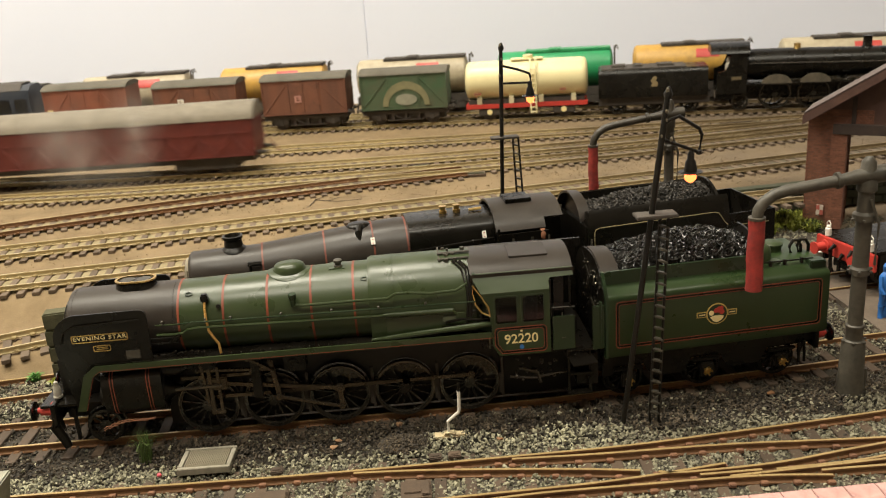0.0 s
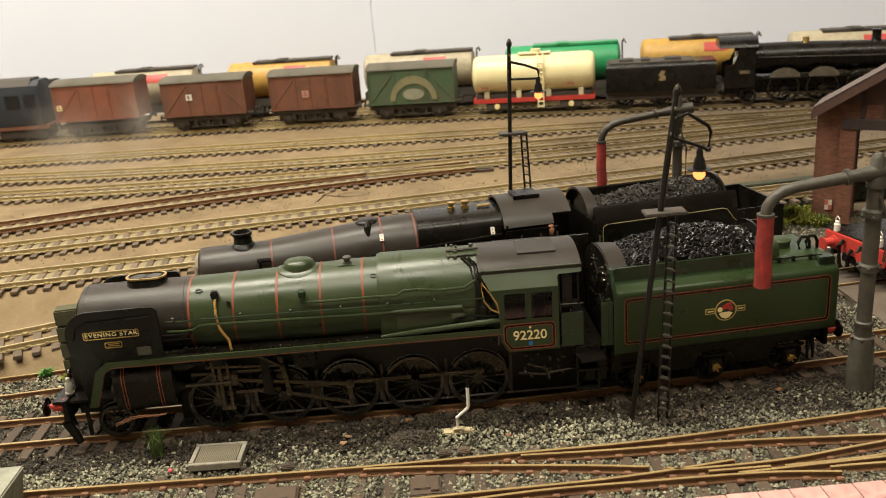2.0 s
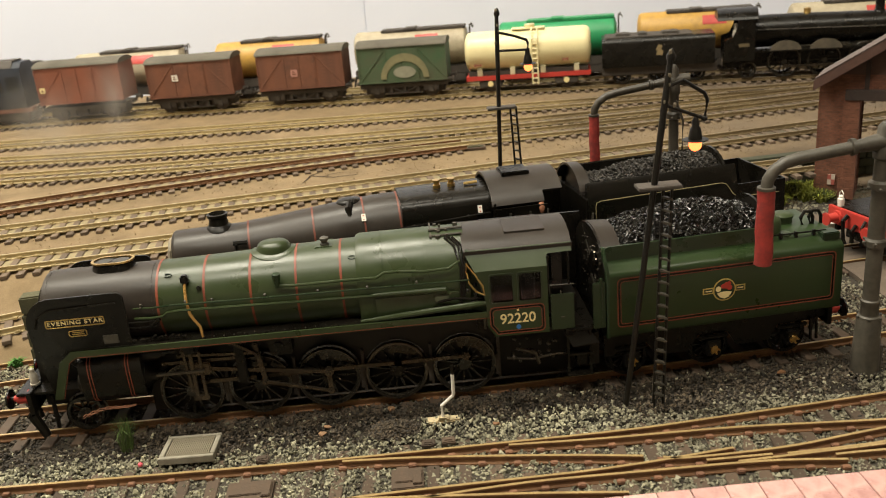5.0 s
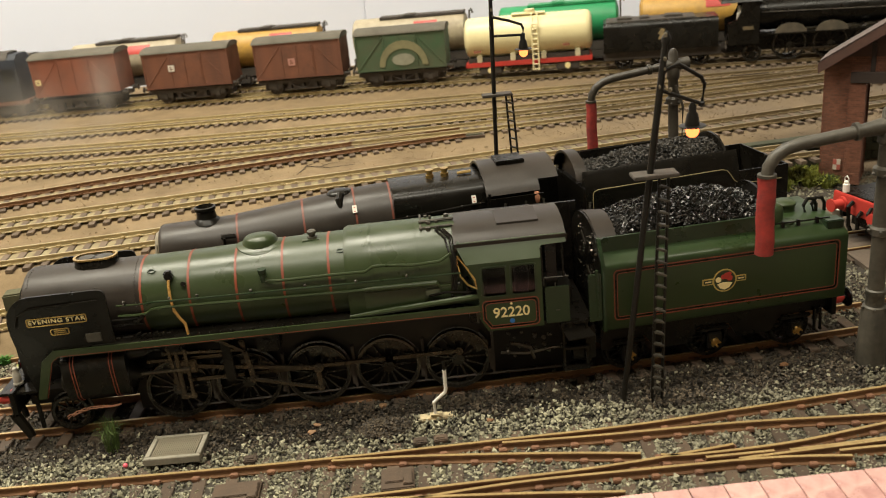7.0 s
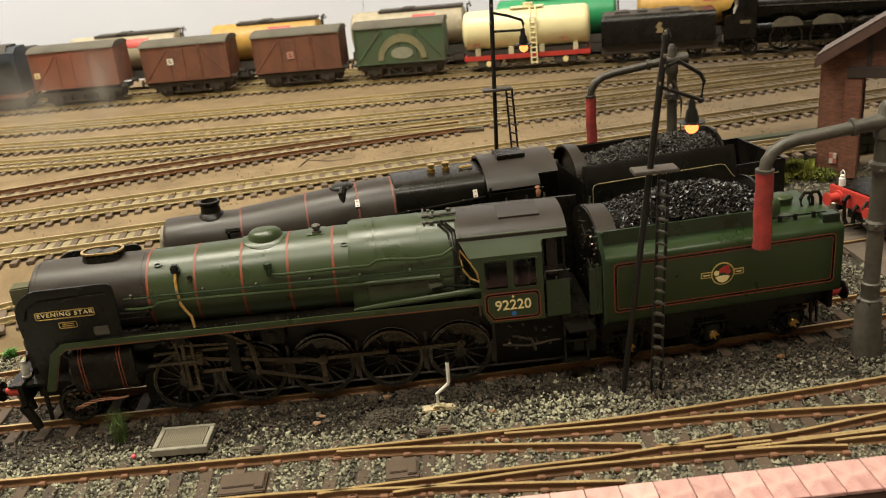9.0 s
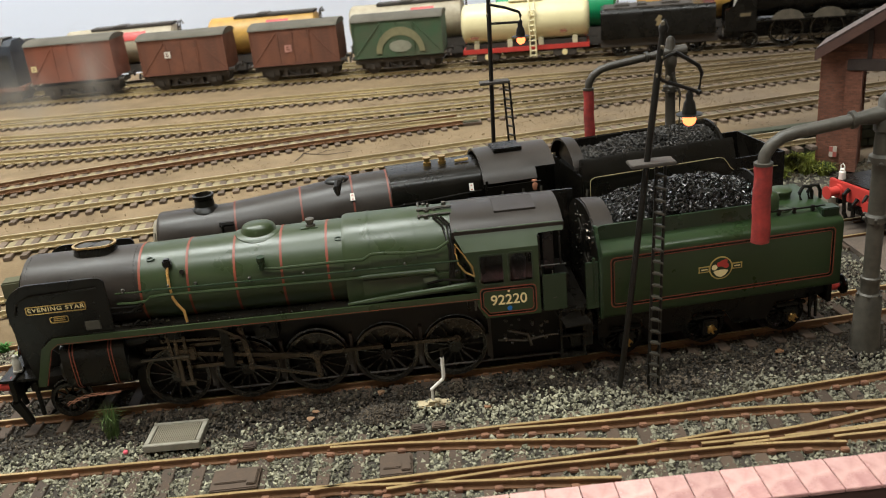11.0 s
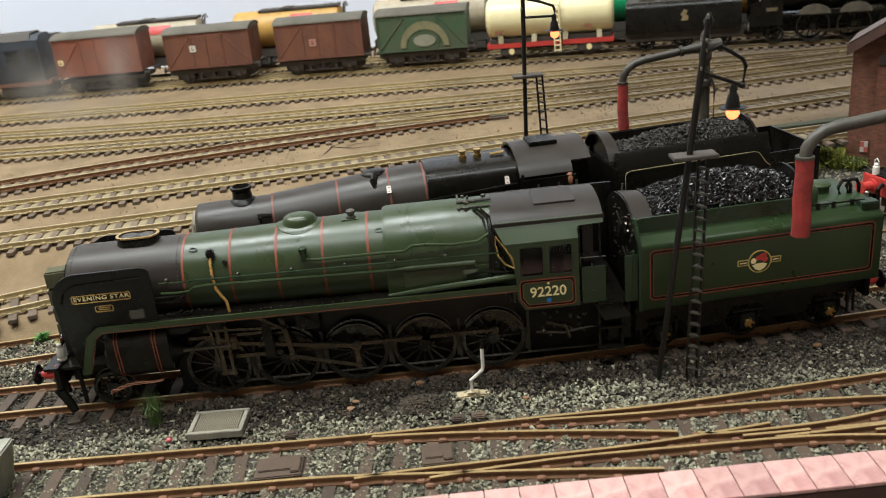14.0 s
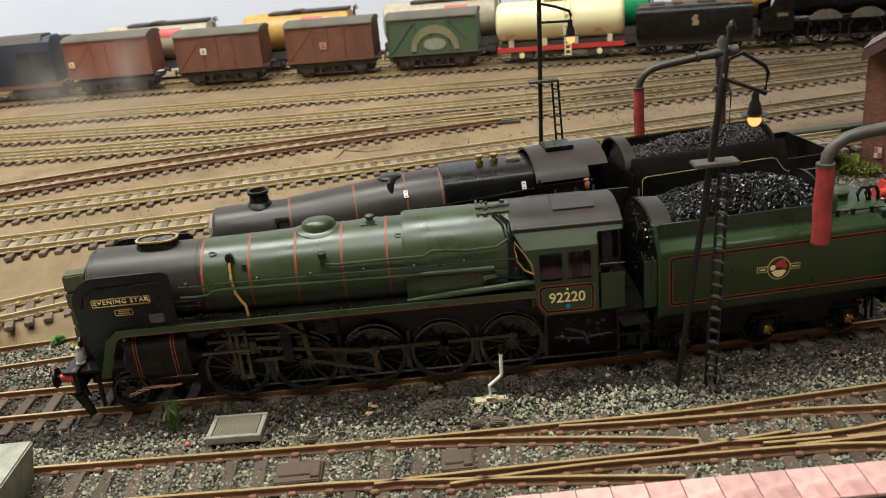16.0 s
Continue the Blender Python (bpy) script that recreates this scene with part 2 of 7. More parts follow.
ROOFGREY = mat("grey_wagon_roof_paint", (0.22, 0.19, 0.14), (0.15, 0.13, 0.10), 0.75, bump=0.1)
VANGREEN = mat("weathered_green_van_paint", (0.045, 0.10, 0.045), (0.09, 0.085, 0.05), 0.65, bump=0.1, scale=40)
CREAM = mat("cream_tank_paint", (0.80, 0.72, 0.42), (0.74, 0.65, 0.36), 0.35, bump=0.02)
TANK_CREAM = mat("pale_cream_tank_paint", (0.45, 0.39, 0.27), (0.30, 0.25, 0.17), 0.5, bump=0.03)
TANK_YEL = mat("yellow_tank_paint", (0.55, 0.32, 0.05), (0.34, 0.2, 0.05), 0.5, bump=0.03)
TANK_GRN = mat("bright_green_tank_paint", (0.03, 0.30, 0.11), (0.03, 0.24, 0.09), 0.4, bump=0.02)
UNDER = mat("grimy_underframe", (0.042, 0.035, 0.028), (0.075, 0.062, 0.05), 0.7, bump=0.3)
BLUEGREY = mat("dark_blue_diesel_paint", (0.013, 0.018, 0.029), (0.024, 0.028, 0.038), 0.5, bump=0.05)
WALLWHITE = mat("pale_backscene_board", (0.82, 0.86, 1.0), (0.80, 0.84, 0.985), 0.8, bump=0.03, scale=6, fine=300)
ROOMWALL = mat("cream_room_paint", (0.80, 0.75, 0.66), (0.76, 0.70, 0.62), 0.9, bump=0.05, scale=3, fine=60)
FLOORWOOD = mat("brown_carpet", (0.16, 0.12, 0.09), (0.12, 0.09, 0.07), 0.95, bump=0.3, scale=8, fine=400)
PINK = mat("pink_stone_paper_paving", (0.66, 0.42, 0.37), (0.38, 0.19, 0.18), 0.25, bump=0.12, scale=110, fine=330, coat=0.3, rand=0.16)
PLASTER = mat("mottled_grey_green_concrete", (0.34, 0.34, 0.27), (0.2, 0.2, 0.16), 0.8, bump=0.3, scale=150)
MORTAR = mat("dark_mortar", (0.14, 0.085, 0.065), (0.1, 0.06, 0.05), 0.9, bump=0.3)
SLATE = mat("dark_roof_slate", (0.09, 0.065, 0.06), (0.13, 0.10, 0.09), 0.7, bump=0.3)
LINTEL = mat("dark_stained_lintel_timber", (0.04, 0.024, 0.018), (0.025, 0.017, 0.014), 0.75, bump=0.3)
WOODDARK = mat("dark_brown_timber", (0.085, 0.042, 0.03), (0.06, 0.03, 0.024), 0.7, bump=0.3)
GRASS = mat("yellow_green_grass", (0.36, 0.38, 0.05), (0.18, 0.21, 0.03), 0.8, bump=0, island=0.5)
GRASS_DK = mat("dark_green_grass", (0.035, 0.06, 0.014), (0.06, 0.08, 0.02), 0.8, bump=0, island=0.5)
CONCRETE = mat("brown_grey_concrete_slab", (0.13, 0.098, 0.07), (0.085, 0.066, 0.05), 0.85, bump=0.3, scale=60)
MOSSY = mat("mossy_timber", (0.055, 0.055, 0.028), (0.10, 0.095, 0.05), 0.9, bump=0.9, scale=160, fine=800)
GRATE = mat("pale_grey_grating_plastic", (0.25, 0.215, 0.15), (0.17, 0.145, 0.10), 0.6, bump=0.2)
STONEWALL = mat("dark_mossy_stone", (0.05, 0.048, 0.03), (0.035, 0.042, 0.02), 0.9, bump=0.6, scale=120)
BULB = mat("glowing_bulb", (0.3, 0.12, 0.03), None, 0.3, bump=0, emit=(1.0, 0.15, 0.03), power=4.0)
GLASS = mat("cab_glass", (0.5, 0.52, 0.5), (0.42, 0.44, 0.42), 0.05, bump=0, rough_var=0.03)
GLASS.node_tree.nodes["Principled BSDF"].inputs["Transmission Weight"].default_value = 1.0
GLASS.node_tree.nodes["Principled BSDF"].inputs["IOR"].default_value = 1.3
SMOKE = bpy.data.materials.new("thin_smoke")
SMOKE.use_nodes = True
nt_ = SMOKE.node_tree
tr_, df_, mx_, ns_ = nt_.nodes.new("ShaderNodeBsdfTransparent"), nt_.nodes.new("ShaderNodeBsdfDiffuse"), nt_.nodes.new("ShaderNodeMixShader"), nt_.nodes.new("ShaderNodeTexNoise")
ns_.inputs["Scale"].default_value = 45
mr_ = nt_.nodes.new("ShaderNodeMapRange")
mr_.inputs["From Min"].default_value, mr_.inputs["From Max"].default_value, mr_.inputs["To Max"].default_value = 0.25, 0.8, 0.36
tc_ = nt_.nodes.new("ShaderNodeTexCoord")
nt_.links.new(tc_.outputs["Object"], ns_.inputs["Vector"])
nt_.links.new(ns_.outputs["Fac"], mr_.inputs["Value"])
# denser in the middle of each puff, thinning to nothing at its rim
gc_ = nt_.nodes.new("ShaderNodeMapping")
gc_.inputs["Location"].default_value, gc_.inputs["Scale"].default_value = (-1, 0, -1), (2, 0, 2)
gr_ = nt_.nodes.new("ShaderNodeTexGradient")
gr_.gradient_type = "QUADRATIC_SPHERE"
ml_ = nt_.nodes.new("ShaderNodeMath")
ml_.operation = "MULTIPLY"
nt_.links.new(tc_.outputs["Generated"], gc_.inputs["Vector"])
nt_.links.new(gc_.outputs[0], gr_.inputs["Vector"])
nt_.links.new(gr_.outputs["Fac"], ml_.inputs[0])
nt_.links.new(mr_.outputs[0], ml_.inputs[1])
nt_.links.new(ml_.outputs[0], mx_.inputs[0])
nt_.links.new(tr_.outputs[0], mx_.inputs[1])
nt_.links.new(df_.outputs[0], mx_.inputs[2])
df_.inputs[0].default_value = (0.85, 0.83, 0.8, 1)
nt_.links.new(mx_.outputs[0], nt_.nodes["Material Output"].inputs[0])
SKIN = mat("painted_figure", (0.5, 0.22, 0.12), None, 0.6, bump=0)

# ---- the large structure ----


def smooth(a, b, v):
    v = min(max((v - a) / (b - a), 0), 1)
    return v * v * (3 - 2 * v)


def ground_z(x, y):
    s = smooth(225, 300, x)
    a = -3.0 + 7.5 * smooth(46 + 90 * s, 58 + 90 * s, y) * (1 - s)
    b = smooth(88 + 104 * s, 112 + 86 * s, y)
    return a * (1 - b) + 12.0 * b


def surface(name, xs, ys, zf, mat, label, cut=None):
    bm = B()
    vs = [[bm.verts.new((x, y, zf(x, y))) for x in xs] for y in ys]
    for j in range(len(ys) - 1):
        for i in range(len(xs) - 1):
            if cut is None or cut((xs[i] + xs[i + 1]) / 2, (ys[j] + ys[j + 1]) / 2):
                bm.faces.new((vs[j][i], vs[j][i + 1], vs[j + 1][i + 1], vs[j + 1][i]))
    return tagged(part(name, bm, mat, None, smooth=60), label, "ground", kind="structure")


def ground_wavy(x, y):
    return ground_z(x, y) + 0.5 * noise.noise(Vector((x * 0.06, y * 0.06, 3))) + 0.35 * noise.noise(Vector((x * 0.21, y * 0.21, 9)))


def is_yard(x, y):
    return y < 48 + 105 * smooth(225, 300, x)


XS = [-900, -600, -400] + [-300 + 4 * i for i in range(226)] + [700, 900, 1300]
surface("ground_yard", XS, [-120 + 3.0 * i for i in range(92)], ground_wavy, BED, "dark ash and cinder yard surface", is_yard)
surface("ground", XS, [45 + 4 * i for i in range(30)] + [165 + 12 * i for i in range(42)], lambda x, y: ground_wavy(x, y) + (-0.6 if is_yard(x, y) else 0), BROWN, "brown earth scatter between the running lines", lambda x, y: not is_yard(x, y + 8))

bm = B()
box(bm, -900, 1300, -130, 670, -40, -14)
tagged(part("baseboard", bm, WOODDARK, None), "plywood baseboard under the layout", "baseboard", kind="structure")

# the pale backscene boards, butted at an upright joint
for name, x0, x1, rz in (("backscene_1", -1000, 0, -1.0), ("backscene_2", 0.2, 1300, -3.2)):
    bm = B()
    box(bm, x0, x1, 0, 5, -15, 520, 0.6)
    ob = part(name, bm, WALLWHITE, None)
    ob.matrix_basis = pose(0.100, 0.612, 0, 0, 0, rz)
    tagged(ob, "plain pale grey-white backscene board", "backscene", kind="structure")

# the room round the layout
for name, b in (("wall_north", (-2300, 2600, 900, 1000, -1000, 1500)), ("wall_south", (-2300, 2600, -2400, -2300, -1000, 1500)),
                ("wall_west", (-2400, -2300, -2400, 1000, -1000, 1500)), ("wall_east", (2600, 2700, -2400, 1000, -1000, 1500)),
                ("ceiling", (-2400, 2700, -2400, 1000, 1500, 1600)), ("floor", (-2400, 2700, -2400, 1000, -1100, -1000))):
    bm = B()
    box(bm, *b)
    tagged(part(name, bm, FLOORWOOD if name == "floor" else ROOMWALL, None), "plain carpeted room floor" if name == "floor" else "plain cream painted room surface", name.split("_")[0], kind="structure")

# the stone wall that holds up the running lines behind the yard
wall = thing("retaining_wall", 250, 178, -2, 4, "low dark mossy stone retaining wall", "wall", kind="structure")
bm = B()
for i in range(40):
    for j in range(3):
        x = i * 9 + (j % 2) * 4.5
        box(bm, x, x + 8.6, random.uniform(-0.5, 0.2), 5, j * 4.7, j * 4.7 + 4.4, 0.4)
part("stone_course", bm, STONEWALL, wall)
bm = B()
box(bm, 0, 364, -1, 6, 14.1, 15.6, 0.4)
part("coping", bm, STONEWALL, wall)

# ---- things ----
# tracks


def line_points(f, x0, x1, step):
    n = max(2, int((x1 - x0) / step))
    return [(x0 + (x1 - x0) * i / n, f(x0 + (x1 - x0) * i / n)) for i in range(n + 1)]


def rail_mesh(pts, z, mat_side, name, parent, wide=0.9, high=2.5):
    """A flat-bottomed rail along points (x, y): foot, web and head, with a bright head of its own."""
    bm = B()
    sec = [(-wide, -high), (wide, -high), (wide, -high + 0.4), (0.3, -high + 0.7), (0.3, -0.75), (wide * 0.55, -0.55), (wide * 0.55, -0.05), (-wide * 0.55, -0.05), (-wide * 0.55, -0.55), (-0.3, -0.75), (-0.3, -high + 0.7), (-wide, -high + 0.4)]
    head = [(-wide * 0.5, -0.05), (wide * 0.5, -0.05), (wide * 0.46, 0.03), (-wide * 0.46, 0.03)]
    P = [Vector((x, y, 0)) for x, y in pts]
    out = []
    for section in (sec, head):
        b = B()
        rings = []
        for i, p in enumerate(P):
            d = (P[min(i + 1, len(P) - 1)] - P[max(i - 1, 0)]).normalized()
            n = Vector((-d.y, d.x, 0))
            rings.append([b.verts.new(p + n * s + Vector((0, 0, z + h))) for s, h in section])
        skin(b, rings)
        out.append(b)
    rail = part(name, out[0], mat_side, parent, smooth=0)
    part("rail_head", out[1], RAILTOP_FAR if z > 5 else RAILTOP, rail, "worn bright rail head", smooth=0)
    return rail


SLEEPER_MESH = {}


def sleeper(parent, x, y, z, ang, length, wide, high, mat):
    key = (round(length), wide, high, mat.name)
    if key not in SLEEPER_MESH:
        bm = B()
        box(bm, -wide / 2, wide / 2, -length / 2, length / 2, -high, 0, 0.18)
        ob = part("sleeper", bm, mat, parent, smooth=0)
        SLEEPER_MESH[key] = ob.data
    else:
        ob = link("sleeper", SLEEPER_MESH[key], None, parent)
    ob.matrix_basis = pose(x * MM, y * MM, z * MM, 0, 0, ang)
    return ob


def chairs(pts, z, parent, mat, step, side):
    bm = B()
    for x, y in pts:
        box(bm, x - 1.0, x + 1.0, y + side - 1.7, y + side + 1.7, z - 2.6, z - 1.5, 0.2)
    part("rail_chair", bm, mat, parent, smooth=0)["kind"] = "stuff"


def offset(pts, d):
    out = []
    for i, (x, y) in enumerate(pts):
        a, b = pts[max(i - 1, 0)], pts[min(i + 1, len(pts) - 1)]
        v = Vector((b[0] - a[0], b[1] - a[1])).normalized()
        out.append((x - v.y * d, y + v.x * d))
    return out


def track(name, f, x0, x1, z, label, gauge=16.5, pitch=8.0, sl=32, sw=3.6, side=RAILSIDE, smat=SLEEPER, drop=2.5, sz=0.0, rails=(1, 1), group=""):
    t = thing(name, 0, 0, 0, 0, label, "track", group)
    pts = line_points(f, x0, x1, 25)
    for k, d in enumerate((-gauge / 2, gauge / 2)):
        if rails[k]:
            rail_mesh(offset(pts, d), z, side, "rail", t)
    x = x0 + 3
    sp = []
    while x < x1:
        s = (f(x + 1) - f(x - 1)) / 2
        a = math.degrees(math.atan(s)) + random.uniform(-0.8, 0.8)
        sleeper(t, x, f(x), z - drop - sz, a, sl, sw, 1.7, smat)
        sp.append((x, f(x)))
        x += pitch / math.sqrt(1 + s * s)
    if group:
        bm = B()
        zf = z - drop - 0.45 - 0.03 * (abs(round(f(0))) % 7)
        skin(bm, [[bm.verts.new((x + ox, y + oy, zf + dz)) for (x, y), ox, oy, dz in ((a, 0, 0, 0), (b, 0, 0, 0), (b, 0, 0, -1), (a, 0, 0, -1))] for a, b in zip(offset(pts, -gauge / 2 + 0.8), offset(pts, gauge / 2 - 0.8))])
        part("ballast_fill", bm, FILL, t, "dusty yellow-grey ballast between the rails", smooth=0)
    for d in (-gauge / 2, gauge / 2):
        chairs(sp, z, t, side, pitch, d)
    return t


def yard_b(x):
    return 41 + 0.11 * x


def yard_a(x):
    u = max(x - 150, 0)
    return 0.00142 * u * u if u < 30 else 1.28 + 0.085 * (u - 30)


track("yard_track", yard_a, -70, 330, 0, "rusty yard track under the green locomotive", pitch=9.5, drop=1.8)
track("yard_track", yard_b, -70, 330, 0, "rusty yard track under the black locomotive", pitch=9.5, drop=1.8)
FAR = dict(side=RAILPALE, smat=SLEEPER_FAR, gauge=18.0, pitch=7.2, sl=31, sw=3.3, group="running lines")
FZ = 16.0


def f0(x):
    return 472 - 0.146 * (x - 80) - 0.0001575 * (x - 80) ** 2


def f1(x):
    return 394.5 - 0.094 * x


def f2(x):
    return 322 - 0.0377 * (x - 101) + 0.00028 * (x - 101) ** 2


def f3(x):
    return 283 + 0.004 * (x - 102) + 0.000237 * (x - 102) ** 2


def t3(x):
    return 257 + 0.191 * (x - 52) - 0.00033 * (x - 52) ** 2


def t4(x):
    return 183.5 + 0.128 * x + 0.00004 * x * x


def t5(x):
    return 128.8 + 0.1 * x


def f00(x):
    return f0(x) + 46


FARLABEL = "pale-railed running line on dusty brown sleepers"
track("running_line", f00, -420, 620, FZ, FARLABEL, **FAR)
track("running_line", f0, -420, 620, FZ, FARLABEL, **FAR)
track("running_line", f1, -360, 560, FZ, FARLABEL, **FAR)
track("running_line", f2, -330, 520, FZ, FARLABEL, **FAR)
track("running_line", f3, -300, 500, FZ, FARLABEL, **FAR)
track("running_line", t3, -260, 165, FZ, "running line with a rust-red near rail joining the next", sz=0.25, **{**FAR, "side": RAILSIDE})
track("running_line", t4, -240, 480, FZ, FARLABEL, **FAR)
track("running_line", t5, -200, 330, FZ, FARLABEL, **FAR)
track("yard_siding", lambda x: 82 + 0.36 * x, -120, 40, 8.0, "siding on brown ground beyond the yard", **{**FAR, "gauge": 16.5, "group": ""})

# the bogie van that runs out of view
VAN_X = 29.5
bogie_van = thing("bogie_van", VAN_X, f2(VAN_X), FZ, 0, "maroon bogie parcels van with grey arched roof, running", "railway van")
bm = B()
box(bm, -250, 0, -16.5, 16.5, 12, 37, 0.4)
part("body", bm, MAROON, bogie_van)
bm = B()
prism(bm, [(-17.3, 37)] + arc(0, 37, 17.3, 180, 0, 12, 10.5) + [(17.3, 37)], "yz", -251, 1)
part("roof", bm, ROOFGREY, bogie_van, "pale grey arched roof")
bm = B()
for x in range(-246, 0, 22):
    box(bm, x, x + 0.9, -16.9, -16.4, 12.5, 36.5)
    tube(bm, [(x + 1, -16.7, 14), (x + 11, -16.7, 27), (x + 21, -16.7, 14)], 0.4, 4)
box(bm, -250, 0, -16.9, -16.4, 27.6, 28.6)
box(bm, -250, 0, -16.9, -16.4, 12.3, 13.2)
part("framing", bm, MAROON, bogie_van)
bm = B()
box(bm, -249, -1, -14.5, 14.5, 8.6, 12, 0.3)
for x in (-215, -35):
    box(bm, x - 22, x + 22, -13, 13, 3.4, 9.4, 0.8)
part("underframe", bm, UNDER, bogie_van)
for x in (-228, -202, -48, -22):
    for y in (-9.2, 9.2):
        bm = B()
        lathe(bm, (x, y - 1.2, 6.4), (0, 1, 0), [(0, 5.2), (0.2, 6.3), (2.2, 6.3), (2.4, 5.2)], 20)
        part("wheel", bm, UNDER, bogie_van)
bm = B()
for y in (-11.4, 11.4):
    lathe(bm, (0, y, 13.2), (1, 0, 0), [(0, 1.8), (3.4, 1.5), (3.6, 0.9), (6, 0.9), (6.2, 2.6), (7, 2.6)], 12)
part("buffer", bm, UNDER, bogie_van)

# ---- the green locomotive and its tender ----
LINES_Y = -18.0


def wheel(parent, x, y, r, spokes, name="driving_wheel", crank=None, weight=False, bright=False):
    """A spoked wheel with tyre, spokes, hub and, on the driven ones, a balance weight."""
    s = -1 if y < 0 else 1
    w = new(name)
    w.parent = parent
    w.matrix_basis = pose(x * MM, y * MM, r * MM)
    bm = B()
    n = 32
    rings = []
    for rad, yy in ((r, s * 1.2), (r - 1.15, s * 1.2), (r - 1.3, s * 0.9), (r - 1.3, -s * 1.2), (r, -s * 1.2), (r + 0.6, -s * 1.25), (r + 0.6, -s * 0.8), (r, -s * 0.6)):
        rings.append(ring(bm, Vector((0, yy, 0)), Vector((1, 0, 0)), Vector((0, 0, 1)), rad, n))
    skin(bm, rings + [rings[0]], cap=False)
    ty = part("tyre", bm, TYRE, w)
    # the bright edge also paints in the rim highlight, wider on one wheel
    bm = B()
    rr = [ring(bm, Vector((0, s * 1.22, 0)), Vector((1, 0, 0)), Vector((0, 0, 1)), q, n) for q in (r - 0.02, r - (0.7 if bright else 0.3))]
    skin(bm, rr + [[bm.verts.new(v.co + Vector((0, s * 0.06, 0))) for v in rr[1]], [bm.verts.new(v.co + Vector((0, s * 0.06, 0))) for v in rr[0]]], cap=False)
    part("tyre_edge", bm, RIMSTEEL if name == "driving_wheel" else BLACK, ty, "bright tyre edge, worn metal with painted highlight" if name == "driving_wheel" else "")
    bm = B()
    for i in range(spokes):
        a = 2 * math.pi * i / spokes
        cyl(bm, (1.6 * math.cos(a), 0, 1.6 * math.sin(a)), ((r - 1.2) * math.cos(a), 0, (r - 1.2) * math.sin(a)), 0.45, 0.35, 5)
    cyl(bm, (0, -1.1, 0), (0, 1.1, 0), 2.0, n=14)
    if weight:
        a0 = math.radians(60)
        inner = [(0.62 * r * math.cos(a0 + t * 0.2), 0.62 * r * math.sin(a0 + t * 0.2)) for t in range(-4, 5)]
        outer = [((r - 1.2) * math.cos(a0 + t * 0.2), (r - 1.2) * math.sin(a0 + t * 0.2)) for t in range(4, -5, -1)]
        prism(bm, inner + outer, "xz", -0.6, 0.6)
    part("spokes", bm, TYRE, w)
    return w


def rod(parent, name, p0, p1, y, high, mat, boss=1.5, thick=0.9):
    bm = B()
    a, b = Vector((p0[0], 0, p0[1])), Vector((p1[0], 0, p1[1]))
    d = (b - a).normalized()
    n = Vector((-d.z, 0, d.x)) * high / 2
    rings = []
    for p in (a, b):
        rings.append([bm.verts.new(v) for v in (p + n + Vector((0, y, 0)), p - n + Vector((0, y, 0)), p - n + Vector((0, y - thick, 0)), p + n + Vector((0, y - thick, 0)))])
    skin(bm, rings)
    if boss:
        for p in (a, b):
            cyl(bm, (p.x, y + 0.1, p.z), (p.x, y - thick - 0.15, p.z), boss, n=14)
            cyl(bm, (p.x, y - thick, p.z), (p.x, y - thick - 0.7, p.z), boss * 0.5, n=8)
    return part(name, bm, mat, parent)


def buffer_pair(parent, x, z, d, shank, name="buffer"):
    for y in (-11.4, 11.4):
        bm = B()
        lathe(bm, (x, y, z), (d, 0, 0), [(0, 2.6), (1.0, 2.6), (1.0, 1.9), (4.6, 1.7), (4.6, 1.0), (5.6, 1.0)], 16)
        b = part(name, bm, shank, parent, "red buffer housing")
        bm = B()
        lathe(bm, (x, y, z), (d, 0, 0), [(5.5, 0.9), (6.4, 1.0), (6.6, 3.1), (7.1, 3.2), (7.4, 2.2)], 20)
        part("buffer_head", bm, BLACK, b)


def rivets(bm, pts, r=0.22):
    for p in pts:
        bmesh.ops.create_icosphere(bm, subdivisions=1, radius=r, matrix=Matrix.Translation(p))


loco = thing("steam_locomotive", 0, 0, 0, 0, "lined green express steam locomotive standing on a yard track", "locomotive")
AX = 38.2


def brad(x):
    """Boiler radius along the locomotive."""
    if x < 51:
        return 12.4
    return 12.4 + 1.1 * smooth(51, 113, x)


def btop(x):
    return AX + brad(x)


# smokebox, boiler and firebox
bm = B()
lathe(bm, (15.5, 0, AX), (1, 0, 0), [(0, 11.2), (0.5, 12.1), (1.3, 12.4), (35.2, 12.4)], 48)
smokebox = part("smokebox", bm, BLACK_BOIL, loco, "weathered satin black smokebox")
bm = B()
rivets(bm, [(x, 12.45 * math.cos(a), AX + 12.45 * math.sin(a)) for x in (17.5, 49.5) for a in [radians(95 + 6 * i) for i in range(17)]], 0.2)
rivets(bm, [(x, -12.45 * math.cos(a), AX + 12.45 * math.sin(a)) for x in (24, 31, 38) for a in (radians(32), radians(38))], 0.25)
part("rivet_row", bm, BLACK_BOIL, smokebox)
bm = B()
lathe(bm, (14.9, 0, AX), (-1, 0, 0), [(0, 9.5), (0.8, 9.2), (1.8, 7), (2.3, 2), (2.6, 0.8), (3.6, 0.6)], 32)
part("smokebox_door", bm, BLACK, loco)
stack = thing("timber_stack", 2, 23, -2, 8, "dark mossy timber stack beside the track", "timber stack")
for i in range(6):
    bm = B()
    box(bm, -7.5 + random.uniform(-0.4, 0.4), 11, -3, 3, i * 6.3, i * 6.3 + 6.1, 0.5)
    part("baulk", bm, MOSSY, stack)
bm = B()
prof = [(50.7, 12.4)] + [(x, brad(x)) for x in range(55, 116, 5)]
